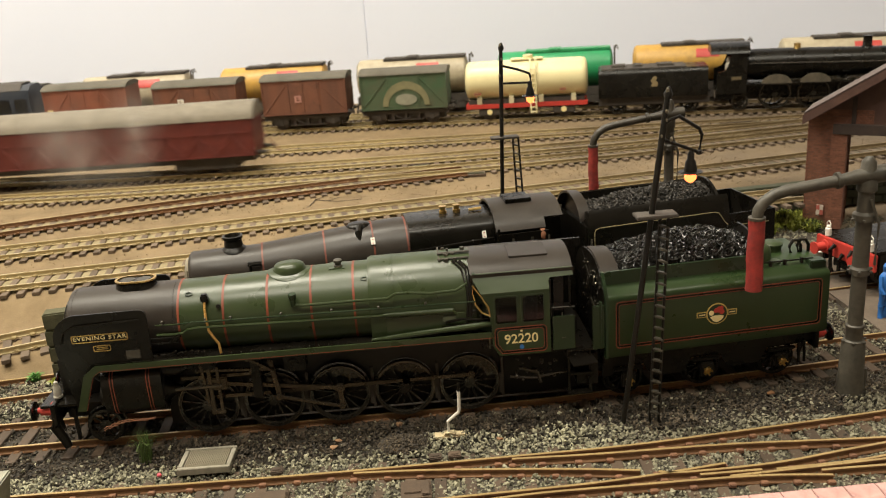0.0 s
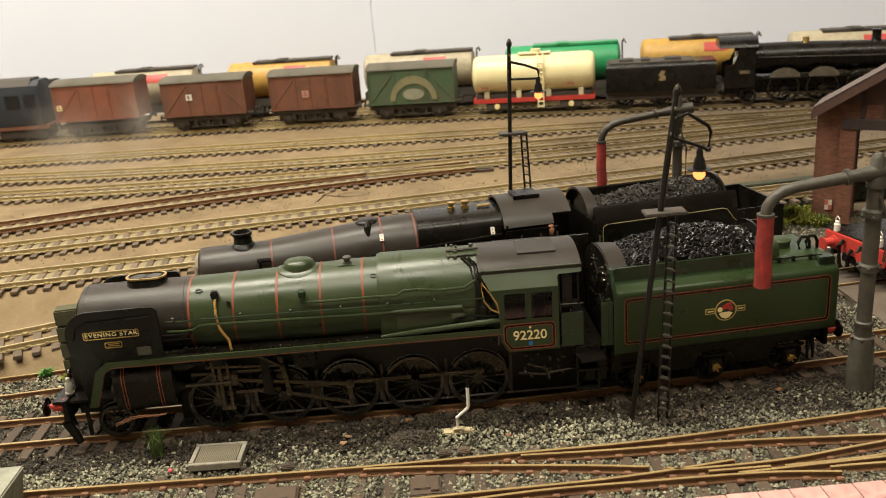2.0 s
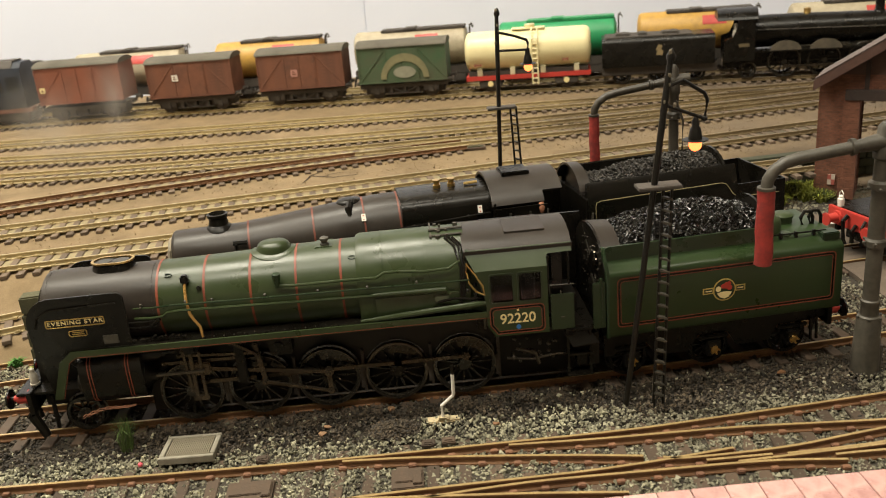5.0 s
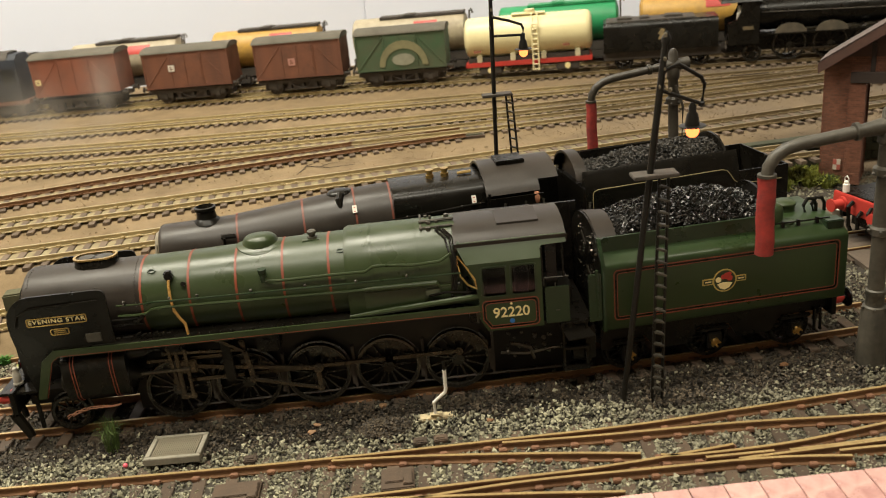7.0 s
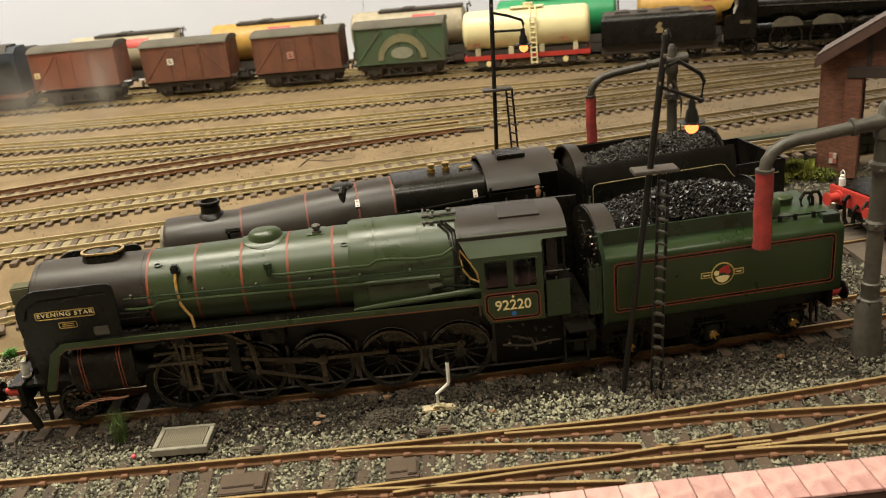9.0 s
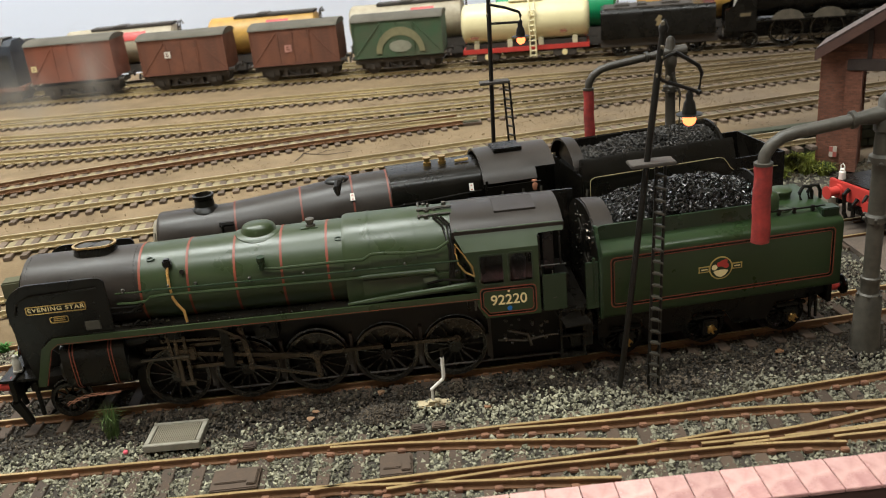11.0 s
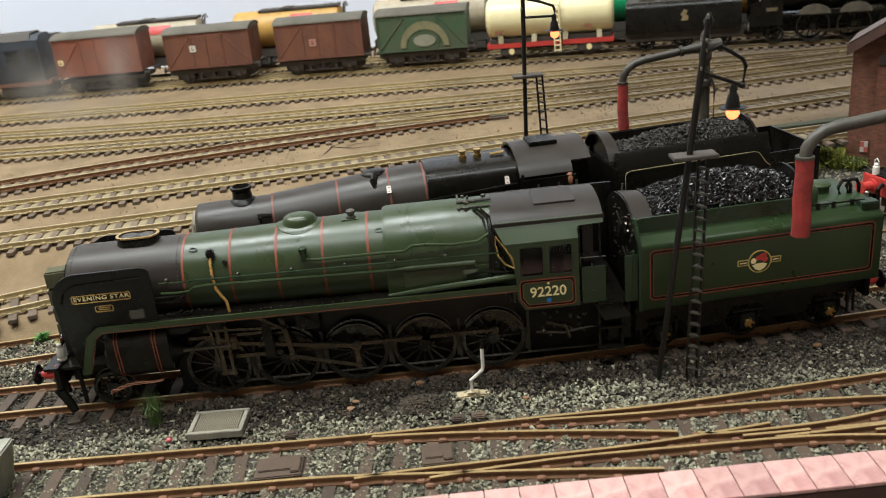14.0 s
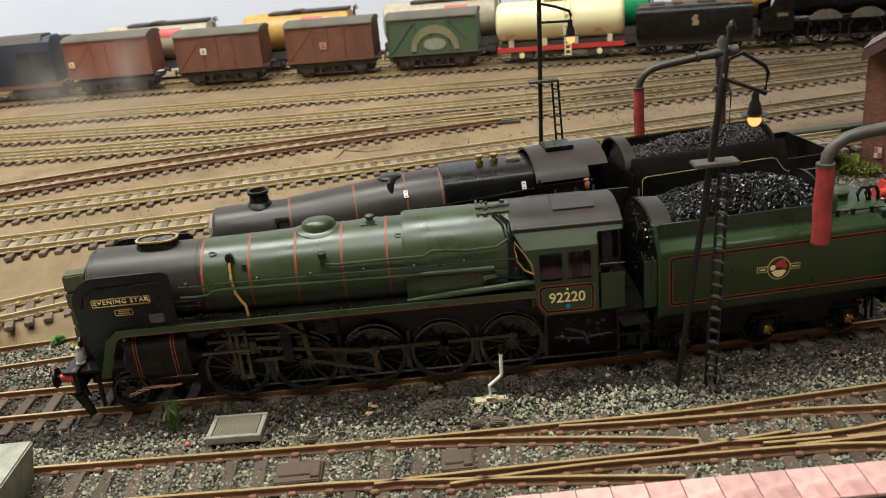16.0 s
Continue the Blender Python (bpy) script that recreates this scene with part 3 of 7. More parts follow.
skin(bm, [ring(bm, Vector((x, 0, AX + (r - 12.4) * 0.2)), Vector((0, 1, 0)), Vector((0, 0, 1)), r, 48) for x, r in prof])
boiler = part("boiler", bm, GREEN, loco, "glossy dark green boiler barrel")
# wide firebox of round-topped form that narrows downward
FB = arc(0, AX + 0.6, 14.2, 0, 180, 24, 14.4)
sec = FB + [(-14.3, 34), (-14.0, 29.5), (14.0, 29.5), (14.3, 34)]
bm = B()
rings = []
for x, k in ((112.0, 0.965), (113.2, 1.0), (140, 1.0), (145.5, 1.0)):
    rings.append([bm.verts.new((x, y * k, AX + (z - AX) * k)) for y, z in sec])
skin(bm, rings)
part("firebox", bm, GREEN, loco)
bm = B()
for x in (119.5, 133.0):
    pts = [(y * 1.008, AX + (z - AX) * 1.008) for y, z in FB]
    a = [bm.verts.new((x, *p)) for p in pts]
    b = [bm.verts.new((x + 0.7, *p)) for p in pts]
    for i in range(len(pts) - 1):
        bm.faces.new((a[i], a[i + 1], b[i + 1], b[i]))
part("cladding_band", bm, GREEN, loco)
# orange-lined boiler bands
for x in (51.2, 65.5, 79.6, 93.6, 107.3):
    r = brad(x) + 0.12
    z = AX + (brad(x) - 12.4) * 0.2
    bm = B()
    skin(bm, [ring(bm, Vector((x + dx, 0, z)), Vector((0, 1, 0)), Vector((0, 0, 1)), r, 48) for dx in (-0.36, 0.36)], cap=False)
    part("boiler_band", bm, ORANGE, loco, "orange lined boiler band")

# double chimney with a brass-edged rim
bm = B()
outline = []
for sc, z in ((1.35, AX + 10.6), (1.2, AX + 11.9), (1.05, AX + 12.6), (1.0, AX + 13.6), (1.05, AX + 14.2)):
    pts = arc(39.4, 0, 3.4 * sc, -90, 90, 10) + arc(33.6, 0, 3.4 * sc, 90, 270, 10)
    outline.append([bm.verts.new((x, y, z)) for x, y in pts])
skin(bm, outline)
chim = part("double_chimney", bm, BLACK, loco)
bm = B()
pts = arc(39.4, 0, 3.75, -90, 90, 10) + arc(33.6, 0, 3.75, 90, 270, 10)
pts2 = [(36.5 + (x - 36.5) * 0.88, y * 0.8) for x, y in pts]
r0 = [bm.verts.new((x, y, AX + 14.1)) for x, y in pts]
r1 = [bm.verts.new((x, y, AX + 14.6)) for x, y in pts]
r2 = [bm.verts.new((x, y, AX + 14.6)) for x, y in pts2]
r3 = [bm.verts.new((x, y, AX + 14.0)) for x, y in pts2]
skin(bm, [r0, r1, r2, r3], cap=False)
part("chimney_rim", bm, BRASS, chim, "brass-edged rim")
bm = B()
for x in (33.9, 39.1):
    cyl(bm, (x, 0, AX + 14.1), (x, 0, AX + 14.35), 2.3, n=18)
part("blast_opening", bm, GREYIRON, chim)

# dome, top feed, safety valves
bm = B()
rings = []
for k, dz in ((1.42, -1.0), (1.42, 0.25), (1.34, 0.5), (1.06, 0.6), (1.0, 1.0), (0.94, 1.9), (0.76, 2.6), (0.45, 3.0), (0.2, 3.1), (0.02, 3.15)):
    rings.append([bm.verts.new((86.5 + 5.2 * k * math.cos(2 * math.pi * i / 24), 4.6 * k * math.sin(2 * math.pi * i / 24), btop(86) + dz - (4.6 * k * math.sin(2 * math.pi * i / 24)) ** 2 / 25 * (1 if k > 1 else 0.3))) for i in range(24)])
skin(bm, rings)
part("dome", bm, GREEN, loco)
bm = B()
box(bm, 99.4, 105.0, -3.6, 3.6, btop(100) - 0.9, btop(100) + 0.05, 0.2)
manhole = part("washout_plate", bm, GREEN, loco)
bm = B()
lathe(bm, (102.5, -1.5, btop(102) - 0.2), (0, 0, 1), [(0, 1.5), (0.8, 1.4), (0.9, 1.0), (1.6, 1.0), (1.7, 1.4), (2.5, 1.4), (2.8, 0.9)], 14)
part("whistle_valve", bm, GREYIRON, loco)
for px, ang in ((54.5, 54), (111.0, 52), (124.5, 50), (140.5, 52)):
    rr = (brad(px) if px < 112 else 14.2) + 0.05
    bm = B()
    n = Vector((0, -math.cos(radians(ang)), math.sin(radians(ang))))
    p = Vector((px, 0, AX + 0.2)) + n * rr
    u = Vector((1, 0, 0))
    w = n.cross(u)
    skin(bm, [ring(bm, p - n * 0.2, u, w, 0.75, 14, 1.25), ring(bm, p + n * 0.25, u, w, 0.75, 14, 1.25), ring(bm, p + n * 0.25, u, w, 0.45, 14, 0.85), ring(bm, p - n * 0.1, u, w, 0.4, 14, 0.8)])
    part("washout_plug", bm, GREEN_DK, loco)
# side clack valve with its long green pipe to the cab
bm = B()
tube(bm, [(88, -11.6, AX + 7.2), (88, -12.8, AX + 7.8), (88, -12.9, AX + 9.4)], [1.0, 1.2, 1.3], 12)
tube(bm, [(88, -13, AX + 5.4), (88, -13.2, AX + 7.3)], 0.8, 10)
clack = part("clack_valve", bm, GREEN_DK, loco)
bm = B()
tube(bm, [(88, -13.0, AX + 5.6), (92, -13.6, AX + 5.5), (110, -14.0, AX + 5.7), (118, -15.0, AX + 5.9), (120.5, -15.2, AX + 7.4), (124, -15, AX + 7.3), (132, -14.6, AX + 6.3), (140, -14.6, AX + 6.6), (143.5, -14.4, AX + 8.6)], 0.42, 6)
part("feed_pipe", bm, GREEN, loco)
bm = B()
tube(bm, [(50.5, -13.5, AX + 2.6), (56, -14.3, AX + 3.2), (60, -14.5, AX + 3.1), (146, -15.6, AX + 2.6)], 0.28, 6)
rail_ = part("handrail", bm, GREEN_DK, loco)
bm = B()
for x in (46.5, 60, 68, 84, 100, 115, 130):
    rivets(bm, [(x, -(brad(min(x, 112)) + (0.9 if x < 112 else 1.6)), AX + 3.6 - (x - 60) * 0.006)], 0.55)
    tube(bm, [(x, -12.2 if x < 112 else -14, AX + 3.2), (x, -14.2 if x < 112 else -15.4, AX + 3.1)], 0.3, 5)
part("handrail_knob", bm, GREYIRON, rail_)
bm = B()
tube(bm, [(44, -13.2, AX + 2.7), (51, -13.5, AX + 2.6)], 0.28)
tube(bm, [(44, -13, AX - 0.7), (49, -13.2, AX - 0.9), (52.5, -13.4, AX - 0.6), (54, -13.6, AX + 0.6), (58, -13.8, AX + 1.0), (112, -14.9, AX + 0.2), (131, -15.6, AX + 0.4)], 0.45, 6)
part("ejector_pipe", bm, GREEN, loco)
bm = B()
box(bm, 117, 146, -14.9, -13.9, AX - 7.5, AX - 0.6, 0.4)
tube(bm, [(116, -14.9, AX + 0.3), (120, -15.2, AX + 0.3), (138.6, -15.4, AX + 0.2), (139.2, -15.3, AX - 1.2)], [0.4, 0.75, 0.85, 0.6], 10)
part("firebox_cladding_panel", bm, GREEN, loco)
bm = B()
for x in (45.5, 47.2):
    tube(bm, [(40, -14.2, AX - x * 0 - 1.4 - (x - 45.5)), (51, -13.9, AX - 1.6 - (x - 45.5))], 0.32)
tube(bm, [(48.5, -13.5, AX - 3.0), (51.5, -13.8, AX - 1.0)], [0.9, 0.6], 8)
part("lubricator_pipe", bm, BLACK, loco)
bm = B()
for i in range(9):
    x = 42.5 + i * 1.9 + random.uniform(-0.5, 0.5)
    tube(bm, [(x, -14.0, 31.0), (x + random.uniform(0.5, 2), -15.2, 31.4 + random.uniform(0, 1.2))], 0.28, 5)
for i in range(16):
    x = 64 + i * 3.1
    bmesh.ops.create_icosphere(bm, subdivisions=1, radius=0.25, matrix=Matrix.Translation((x, -15.6 + random.uniform(-0.6, 0.6), 30.5)))
part("lubricator", bm, RIMSTEEL, loco, "bright metal lubricator pipes")
# copper feed pipe down the barrel
bm = B()
tube(bm, [(60.0, -10.0, AX + 8.9), (60.0, -11.8, AX + 7.0), (60.2, -13.3, AX + 3.4), (60.8, -14.0, AX - 0.4), (61.9, -14.4, AX - 2.4), (63.4, -14.9, AX - 4.4), (63.8, -15.3, AX - 7.8)], 0.45, 8)
part("copper_pipe", bm, COPPER, loco, "copper coloured feed pipe")
bm = B()
box(bm, 58.8, 61.2, -11.2, -8.8, AX + 8.0, AX + 10.8, 0.5)
cyl(bm, (64.2, -10.9, AX + 6.6), (64.2, -11.8, AX + 6.9), 0.7, n=10)
part("pipe_flange", bm, BLACK, loco)
# safety valves and fittings in front of the cab
bm = B()
for i in range(9):
    x = 137 + random.uniform(0, 8.5)
    y = random.uniform(-6.5, 4)
    z = AX + 0.6 + math.sqrt(max(14.4 ** 2 - y * y, 1))
    cyl(bm, (x, y, z - 0.4), (x, y, z + random.uniform(0.5, 1.3)), random.uniform(0.4, 0.8), n=8)
tube(bm, [(135, -5.5, AX + 14.2), (145, -5.5, AX + 14.3)], 0.35)
tube(bm, [(135, -2.5, AX + 15.2), (145.5, -2.5, AX + 15.4)], 0.45)
tube(bm, [(135.5, -6.5, AX + 14), (135.5, 4, AX + 15.2)], 0.35)
part("manifold", bm, GREYIRON, loco, "dull metal steam manifold fittings")
bm = B()
for dx, k in ((0, 0), (1.0, 1.2), (-1.3, 0.6)):
    tube(bm, [(141 + dx, -6.5, AX + 13.6), (143.6 + dx, -9.5, AX + 11.8), (144.4 + dx * 0.6, -13.8, AX + 6), (144.0 + dx * 0.5, -15.2, AX + 1), (143.6 + dx * 0.5, -15.6, AX - 2.5)], 0.38, 6)
tube(bm, [(136, -15.8, AX - 3.6), (141, -16.0, AX - 2.8), (146, -16.3, AX - 3.4), (150, -16.5, AX - 3.2)], 0.4)
tube(bm, [(134.5, -15.9, AX - 5.3), (142, -16.0, AX - 5.0), (150.5, -16.8, AX - 4.0)], 0.4)
for i in range(7):
    bmesh.ops.create_icosphere(bm, subdivisions=1, radius=0.7, matrix=Matrix.Translation((142.4 + random.uniform(0, 6), -15.8, AX - 4.5 + random.uniform(0, 7))))
part("cab_front_pipework", bm, BLACK, loco)
bm = B()
box(bm, 135.0, 139.4, -15.6, -14.8, AX - 3.6, AX - 1.6, 0.25)
part("mud_door", bm, mat("pale_green_cover", (0.10, 0.115, 0.07), (0.07, 0.085, 0.05), 0.4, bump=0.05), loco, "pale worn cover plate")
# reversing rod along the platform
bm = B()
tube(bm, [(112, -16.6, 31.0), (124, -16.7, 31.8), (151, -16.9, 33.4)], [0.5, 0.9, 0.9], 8)
part("reversing_rod", bm, GREEN, loco)

# platform, valance and dropped front
bm = B()
box(bm, 24, 152, -17.4, -8, 29.6, 30.3, 0.1)
box(bm, 24, 152, 8, 17.4, 29.6, 30.3, 0.1)
part("running_plate", bm, BLACK, loco)
for s in (-1, 1):
    y0, y1 = (-17.9, -17.3) if s < 0 else (17.3, 17.9)
    bm = B()
    prism(bm, [(152.5, 30.6), (152.5, 28.4), (25.6, 28.4), (23.2, 26.8), (19.2, 15.4), (16.6, 15.4), (20.6, 27.6), (24.4, 30.6)], "xz", y0, y1)
    v = part("valance", bm, GREEN, loco)
    if s < 0:
        bm = B()
        ribbon(bm, [(152.5, 28.75), (25.7, 28.75), (23.6, 27.2), (19.6, 15.6)], 0.13, -17.9, 0.12)
        part("lining", bm, ORANGE, v)
bm = B()
box(bm, 3.0, 24, -13.5, 13.5, 15.4, 16.3, 0.1)
box(bm, 6.8, 8.4, -15.5, 15.5, 9.8, 17.2, 0.2)
part("buffer_beam", bm, BLACK, loco)
buffer_pair(loco, 7.0, 13.9, -1, RED)
bm = B()
tube(bm, [(7, -5, 16), (4.8, -5, 14.5), (4.4, -5.2, 9), (5.2, -5.4, 3.5)], 1.0, 8)
tube(bm, [(7, -14.2, 13), (6.6, -14, 9), (8.6, -13.8, 4.2), (9.6, -13.8, 1.2)], [1.5, 1.7, 1.5, 1.3], 8)
box(bm, 12.0, 13.2, -11.5, -10.6, 2.0, 14, 0.15)
part("brake_hose", bm, BLACK, loco)
bm = B()
lathe(bm, (7.6, -9.0, 17.0), (0, 0, 1), [(0, 1.5), (0.6, 1.5), (0.7, 1.25), (3.6, 1.2), (4.2, 0.8), (4.5, 0.8), (5.4, 0.75), (5.8, 0.3)], 12)
part("lamp", bm, mat("grubby_white_paint", (0.46, 0.43, 0.36), (0.32, 0.29, 0.24), 0.55, bump=0.1), loco, "grubby white head lamp")
# smoke deflectors
for s in (-1, 1):
    y = 16.3 * s
    bm = B()
    pts = [(16.3, 17.2), (14.6, 26.0), (13.3, 36.5)] + arc(21.4, 39.6, 8.2, 180, 96, 8) + [(39.5, 47.9)] + arc(41.0, 46.0, 1.8, 85, 0, 4) + [(42.8, 30.8), (23.0, 30.8), (20.6, 27.6), (16.9, 17.2)]
    prism(bm, pts, "xz", y - 0.35, y + 0.35)
    d = part("smoke_deflector", bm, BLACK, loco, "black smoke deflector plate")
    bm = B()
    tube(bm, [(15.6, y - 0.9, 39.0), (16.8, y - 0.9, 42.4), (20.5, y - 0.9, 44.3), (40.5, y - 0.9, 45.0)], 0.26, 6)
    rivets(bm, [(x, y - 0.45, z) for x, z in ((21, 46.6), (27, 47.1), (34, 47.3), (14.4, 36), (15.0, 31), (15.6, 26), (16.4, 22))], 0.28)
    part("grab_rail", bm, BLACK, d)
    if s < 0:
        yy = y - 0.4
        bm = B()
        r = round_rect(19.0, 36.2, 38.7, 41.0, 0.4)
        ribbon(bm, r, 0.28, yy, 0.35)
        pl = part("nameplate", bm, BRASS, d, "black nameplate with brass lettering")
        lettering("nameplate_lettering", "EVENING STAR", 1.85, YELLOW, pl, pose(27.6 * MM, (yy - 0.12) * MM, 39.85 * MM, 90), 0.3, 1.15, "", 1.18)
        bm = B()
        ribbon(bm, round_rect(25.2, 30.4, 35.4, 37.2, 0.4), 0.25, yy, 0.3)
        for z in (36.0, 36.6):
            box(bm, 26.1, 29.6, yy - 0.2, yy, z - 0.12, z + 0.12)
        part("small_plate", bm, BRASS, d, "small brass plate with unreadable writing")
        bm = B()
        box(bm, 34.8, 39.3, yy - 0.5, yy + 0.1, 32.0, 34.8, 0.15)
        part("step_recess", bm, GREYIRON, d)
# cylinders
for s in (-1, 1):
    bm = B()
    pts = arc(-1.6, 15.8, 4.0, 200, 340, 10) + [(3.4, 22.0)] + arc(-1.2, 24.0, 4.4, 10, 170, 12, 3.6) + [(-5.8, 22)]
    prism(bm, [(s * 11.4 - s * y * (-1 if s < 0 else 1) * 1.0, z) for y, z in pts] if s > 0 else [(-11.4 + y, z) for y, z in pts], "yz", 25.0, 44.0)
    c = part("cylinder", bm, BLACK, loco)
    bm = B()
    lathe(bm, (21.5, s * 11.9, 25.2), (1, 0, 0), [(0, 1.0), (2, 2.4), (23, 2.4), (26.5, 2.2), (29.5, 0.9), (32, 0.8)], 16)
    lathe(bm, (23.4, s * 12.0, 18.0), (1, 0, 0), [(0, 3.6), (1.4, 4.6), (20.8, 4.6), (21.8, 3.0), (24.5, 1.2), (26, 1.1)], 20)
    part("valve_chest", bm, BLACK, c)
    if s < 0:
        for x in (28.3, 39.8):
            bm = B()
            for dx in (-0.45, 0.45):
                p = [(-11.4 + 1.6 + (y - 1.6) * 1.03, 19.8 + (z - 19.8) * 1.02) for y, z in [(-yy, zz) for yy, zz in pts]] if s > 0 else [(-11.4 - 1.4 + (y + 1.4) * 1.03, 19.8 + (z - 19.8) * 1.02) for y, z in pts]
                prism(bm, p, "yz", x + dx - 0.14, x + dx + 0.14)
            part("cylinder_lining", bm, ORANGE, c, "double orange lining")
bm = B()
for k in range(3):
    twist = []
    for i in range(22):
        u = i / 21
        a = 2.1 * k + 13 * u
        w = 0.34 * (1.5 - u)
        twist.append((25.2 + 15.0 * u, -17.5 + 0.3 * u + w * math.cos(a), 8.9 + 2.6 * u + 0.7 * math.sin(5 * u) + w * math.sin(a)))
    tube(bm, twist, 0.19, 5)
for dz in (0.0, 0.7):
    tube(bm, [(25.6, -17.5, 9.0), (24.4, -17.6, 8.5 + dz), (23.6, -17.8, 7.9 + dz)], 0.17, 5)
part("drain_pipes", bm, DULLCOPPER, loco, "thin copper cylinder drain pipes")

# frames, wheels and motion work
bm = B()
box(bm, 8.5, 180, -6.5, 6.5, 8, 29, 0.2)
# lower block added as dark fill behind the wheels
box(bm, 42, 180, -6.2, 6.2, 2.6, 9)
box(bm, 110, 150, -8.6, 8.6, 14, 30, 0.2)
part("main_frame", bm, BLACK_MATT, loco)
DRV = [56.0 + 21.67 * i for i in range(5)]
for y in (-9.3, 9.3):
    for x in DRV:
        wheel(loco, x, y, 10.0, 15, weight=True, bright=(x == DRV[3]))
    wheel(loco, 21.5, y, 6.0, 10, "pony_wheel")
CR = (0.6, 3.6)
PINS = [(x + CR[0], 10 + CR[1]) for x in DRV]
for a, b in zip(PINS, PINS[1:]):
    rod(loco, "coupling_rod", a, b, -11.2, 1.15, STEEL, 1.25)
rod(loco, "connecting_rod", (PINS[2][0], PINS[2][1]), (61.5, 19.0), -12.6, 1.2, STEEL, 1.5)
rod(loco, "eccentric_rod", (PINS[2][0] + 0.2, 7.6), (80, 13.0), -14.2, 0.8, STEEL, 0.9)
rod(loco, "return_crank", (PINS[2][0], PINS[2][1]), (PINS[2][0] + 0.2, 7.6), -13.8, 1.5, STEEL, 1.1)
rod(loco, "expansion_link", (78.5, 25.5), (80.2, 12.5), -13.4, 1.5, STEEL, 0.9)
rod(loco, "radius_rod", (79, 23.0), (55.0, 24.4), -13.6, 0.8, STEEL, 0.7)
rod(loco, "combination_lever", (56.5, 26), (57.5, 12.5), -14.0, 0.8, STEEL, 0.7)
rod(loco, "piston_rod", (47.5, 19.0), (62, 19.0), -14.6, 0.7, RIMSTEEL, 0)
rod(loco, "slide_bar", (49.0, 21.6), (72.5, 21.4), -12.2, 1.0, STEEL, 0)
rod(loco, "lifting_arm", (71.5, 27.5), (79.0, 22.6), -14.2, 0.9, STEEL, 0.8)
bm = B()
box(bm, 58.5, 64.0, -14.4, -10.5, 17.0, 21.4, 0.4)
box(bm, 58.0, 59.2, -14.9, -13.8, 9.5, 25.5, 0.15)
box(bm, 60.8, 61.8, -14.9, -13.8, 9.5, 25.5, 0.15)
box(bm, 57.6, 62.2, -15.0, -13.6, 8.8, 10.2, 0.15)
part("crosshead", bm, STEEL, loco)
bm = B()
box(bm, 72, 75, -14.6, -9.5, 13, 29.4, 0.3)
box(bm, 56.5, 61, -15.6, -9.5, 24.8, 29.4, 0.6)
box(bm, 83, 90, -15.8, -9.5, 22, 28.5, 0.5)
cyl(bm, (59, -16.5, 27), (59, -12, 27), 1.5, n=12)
cyl(bm, (86, -16.4, 25), (86, -12, 25), 1.6, n=12)
part("link_bracket", bm, BLACK, loco)
bm = B()
for x in DRV:
    box(bm, x + 10.7, x + 11.6, -9.8, -8.2, 3.2, 18, 0.2)
    box(bm, x + 9.9, x + 11.0, -10.2, -8.2, 5, 12.5, 0.2)
tube(bm, [(60, -9.5, 3.4), (178, -9.5, 3.4)], 0.4)
part("brake_gear", bm, UNDER, loco)
bm = B()
for i in range(26):
    x = random.uniform(158, 172)
    bmesh.ops.create_icosphere(bm, subdivisions=1, radius=random.uniform(0.3, 0.8), matrix=Matrix.Translation((x, random.uniform(-14.5, -11), random.uniform(9.5, 18))))
tube(bm, [(156, -14, 12.5), (164, -14.2, 11.5), (172, -14, 12.5), (178, -13.5, 12)], 0.45)
tube(bm, [(160, -14.5, 15.5), (165, -14.5, 13.5), (166, -14.5, 9.8)], 0.6)
part("injector", bm, RIMSTEEL, loco, "bright metal injector and pipework")

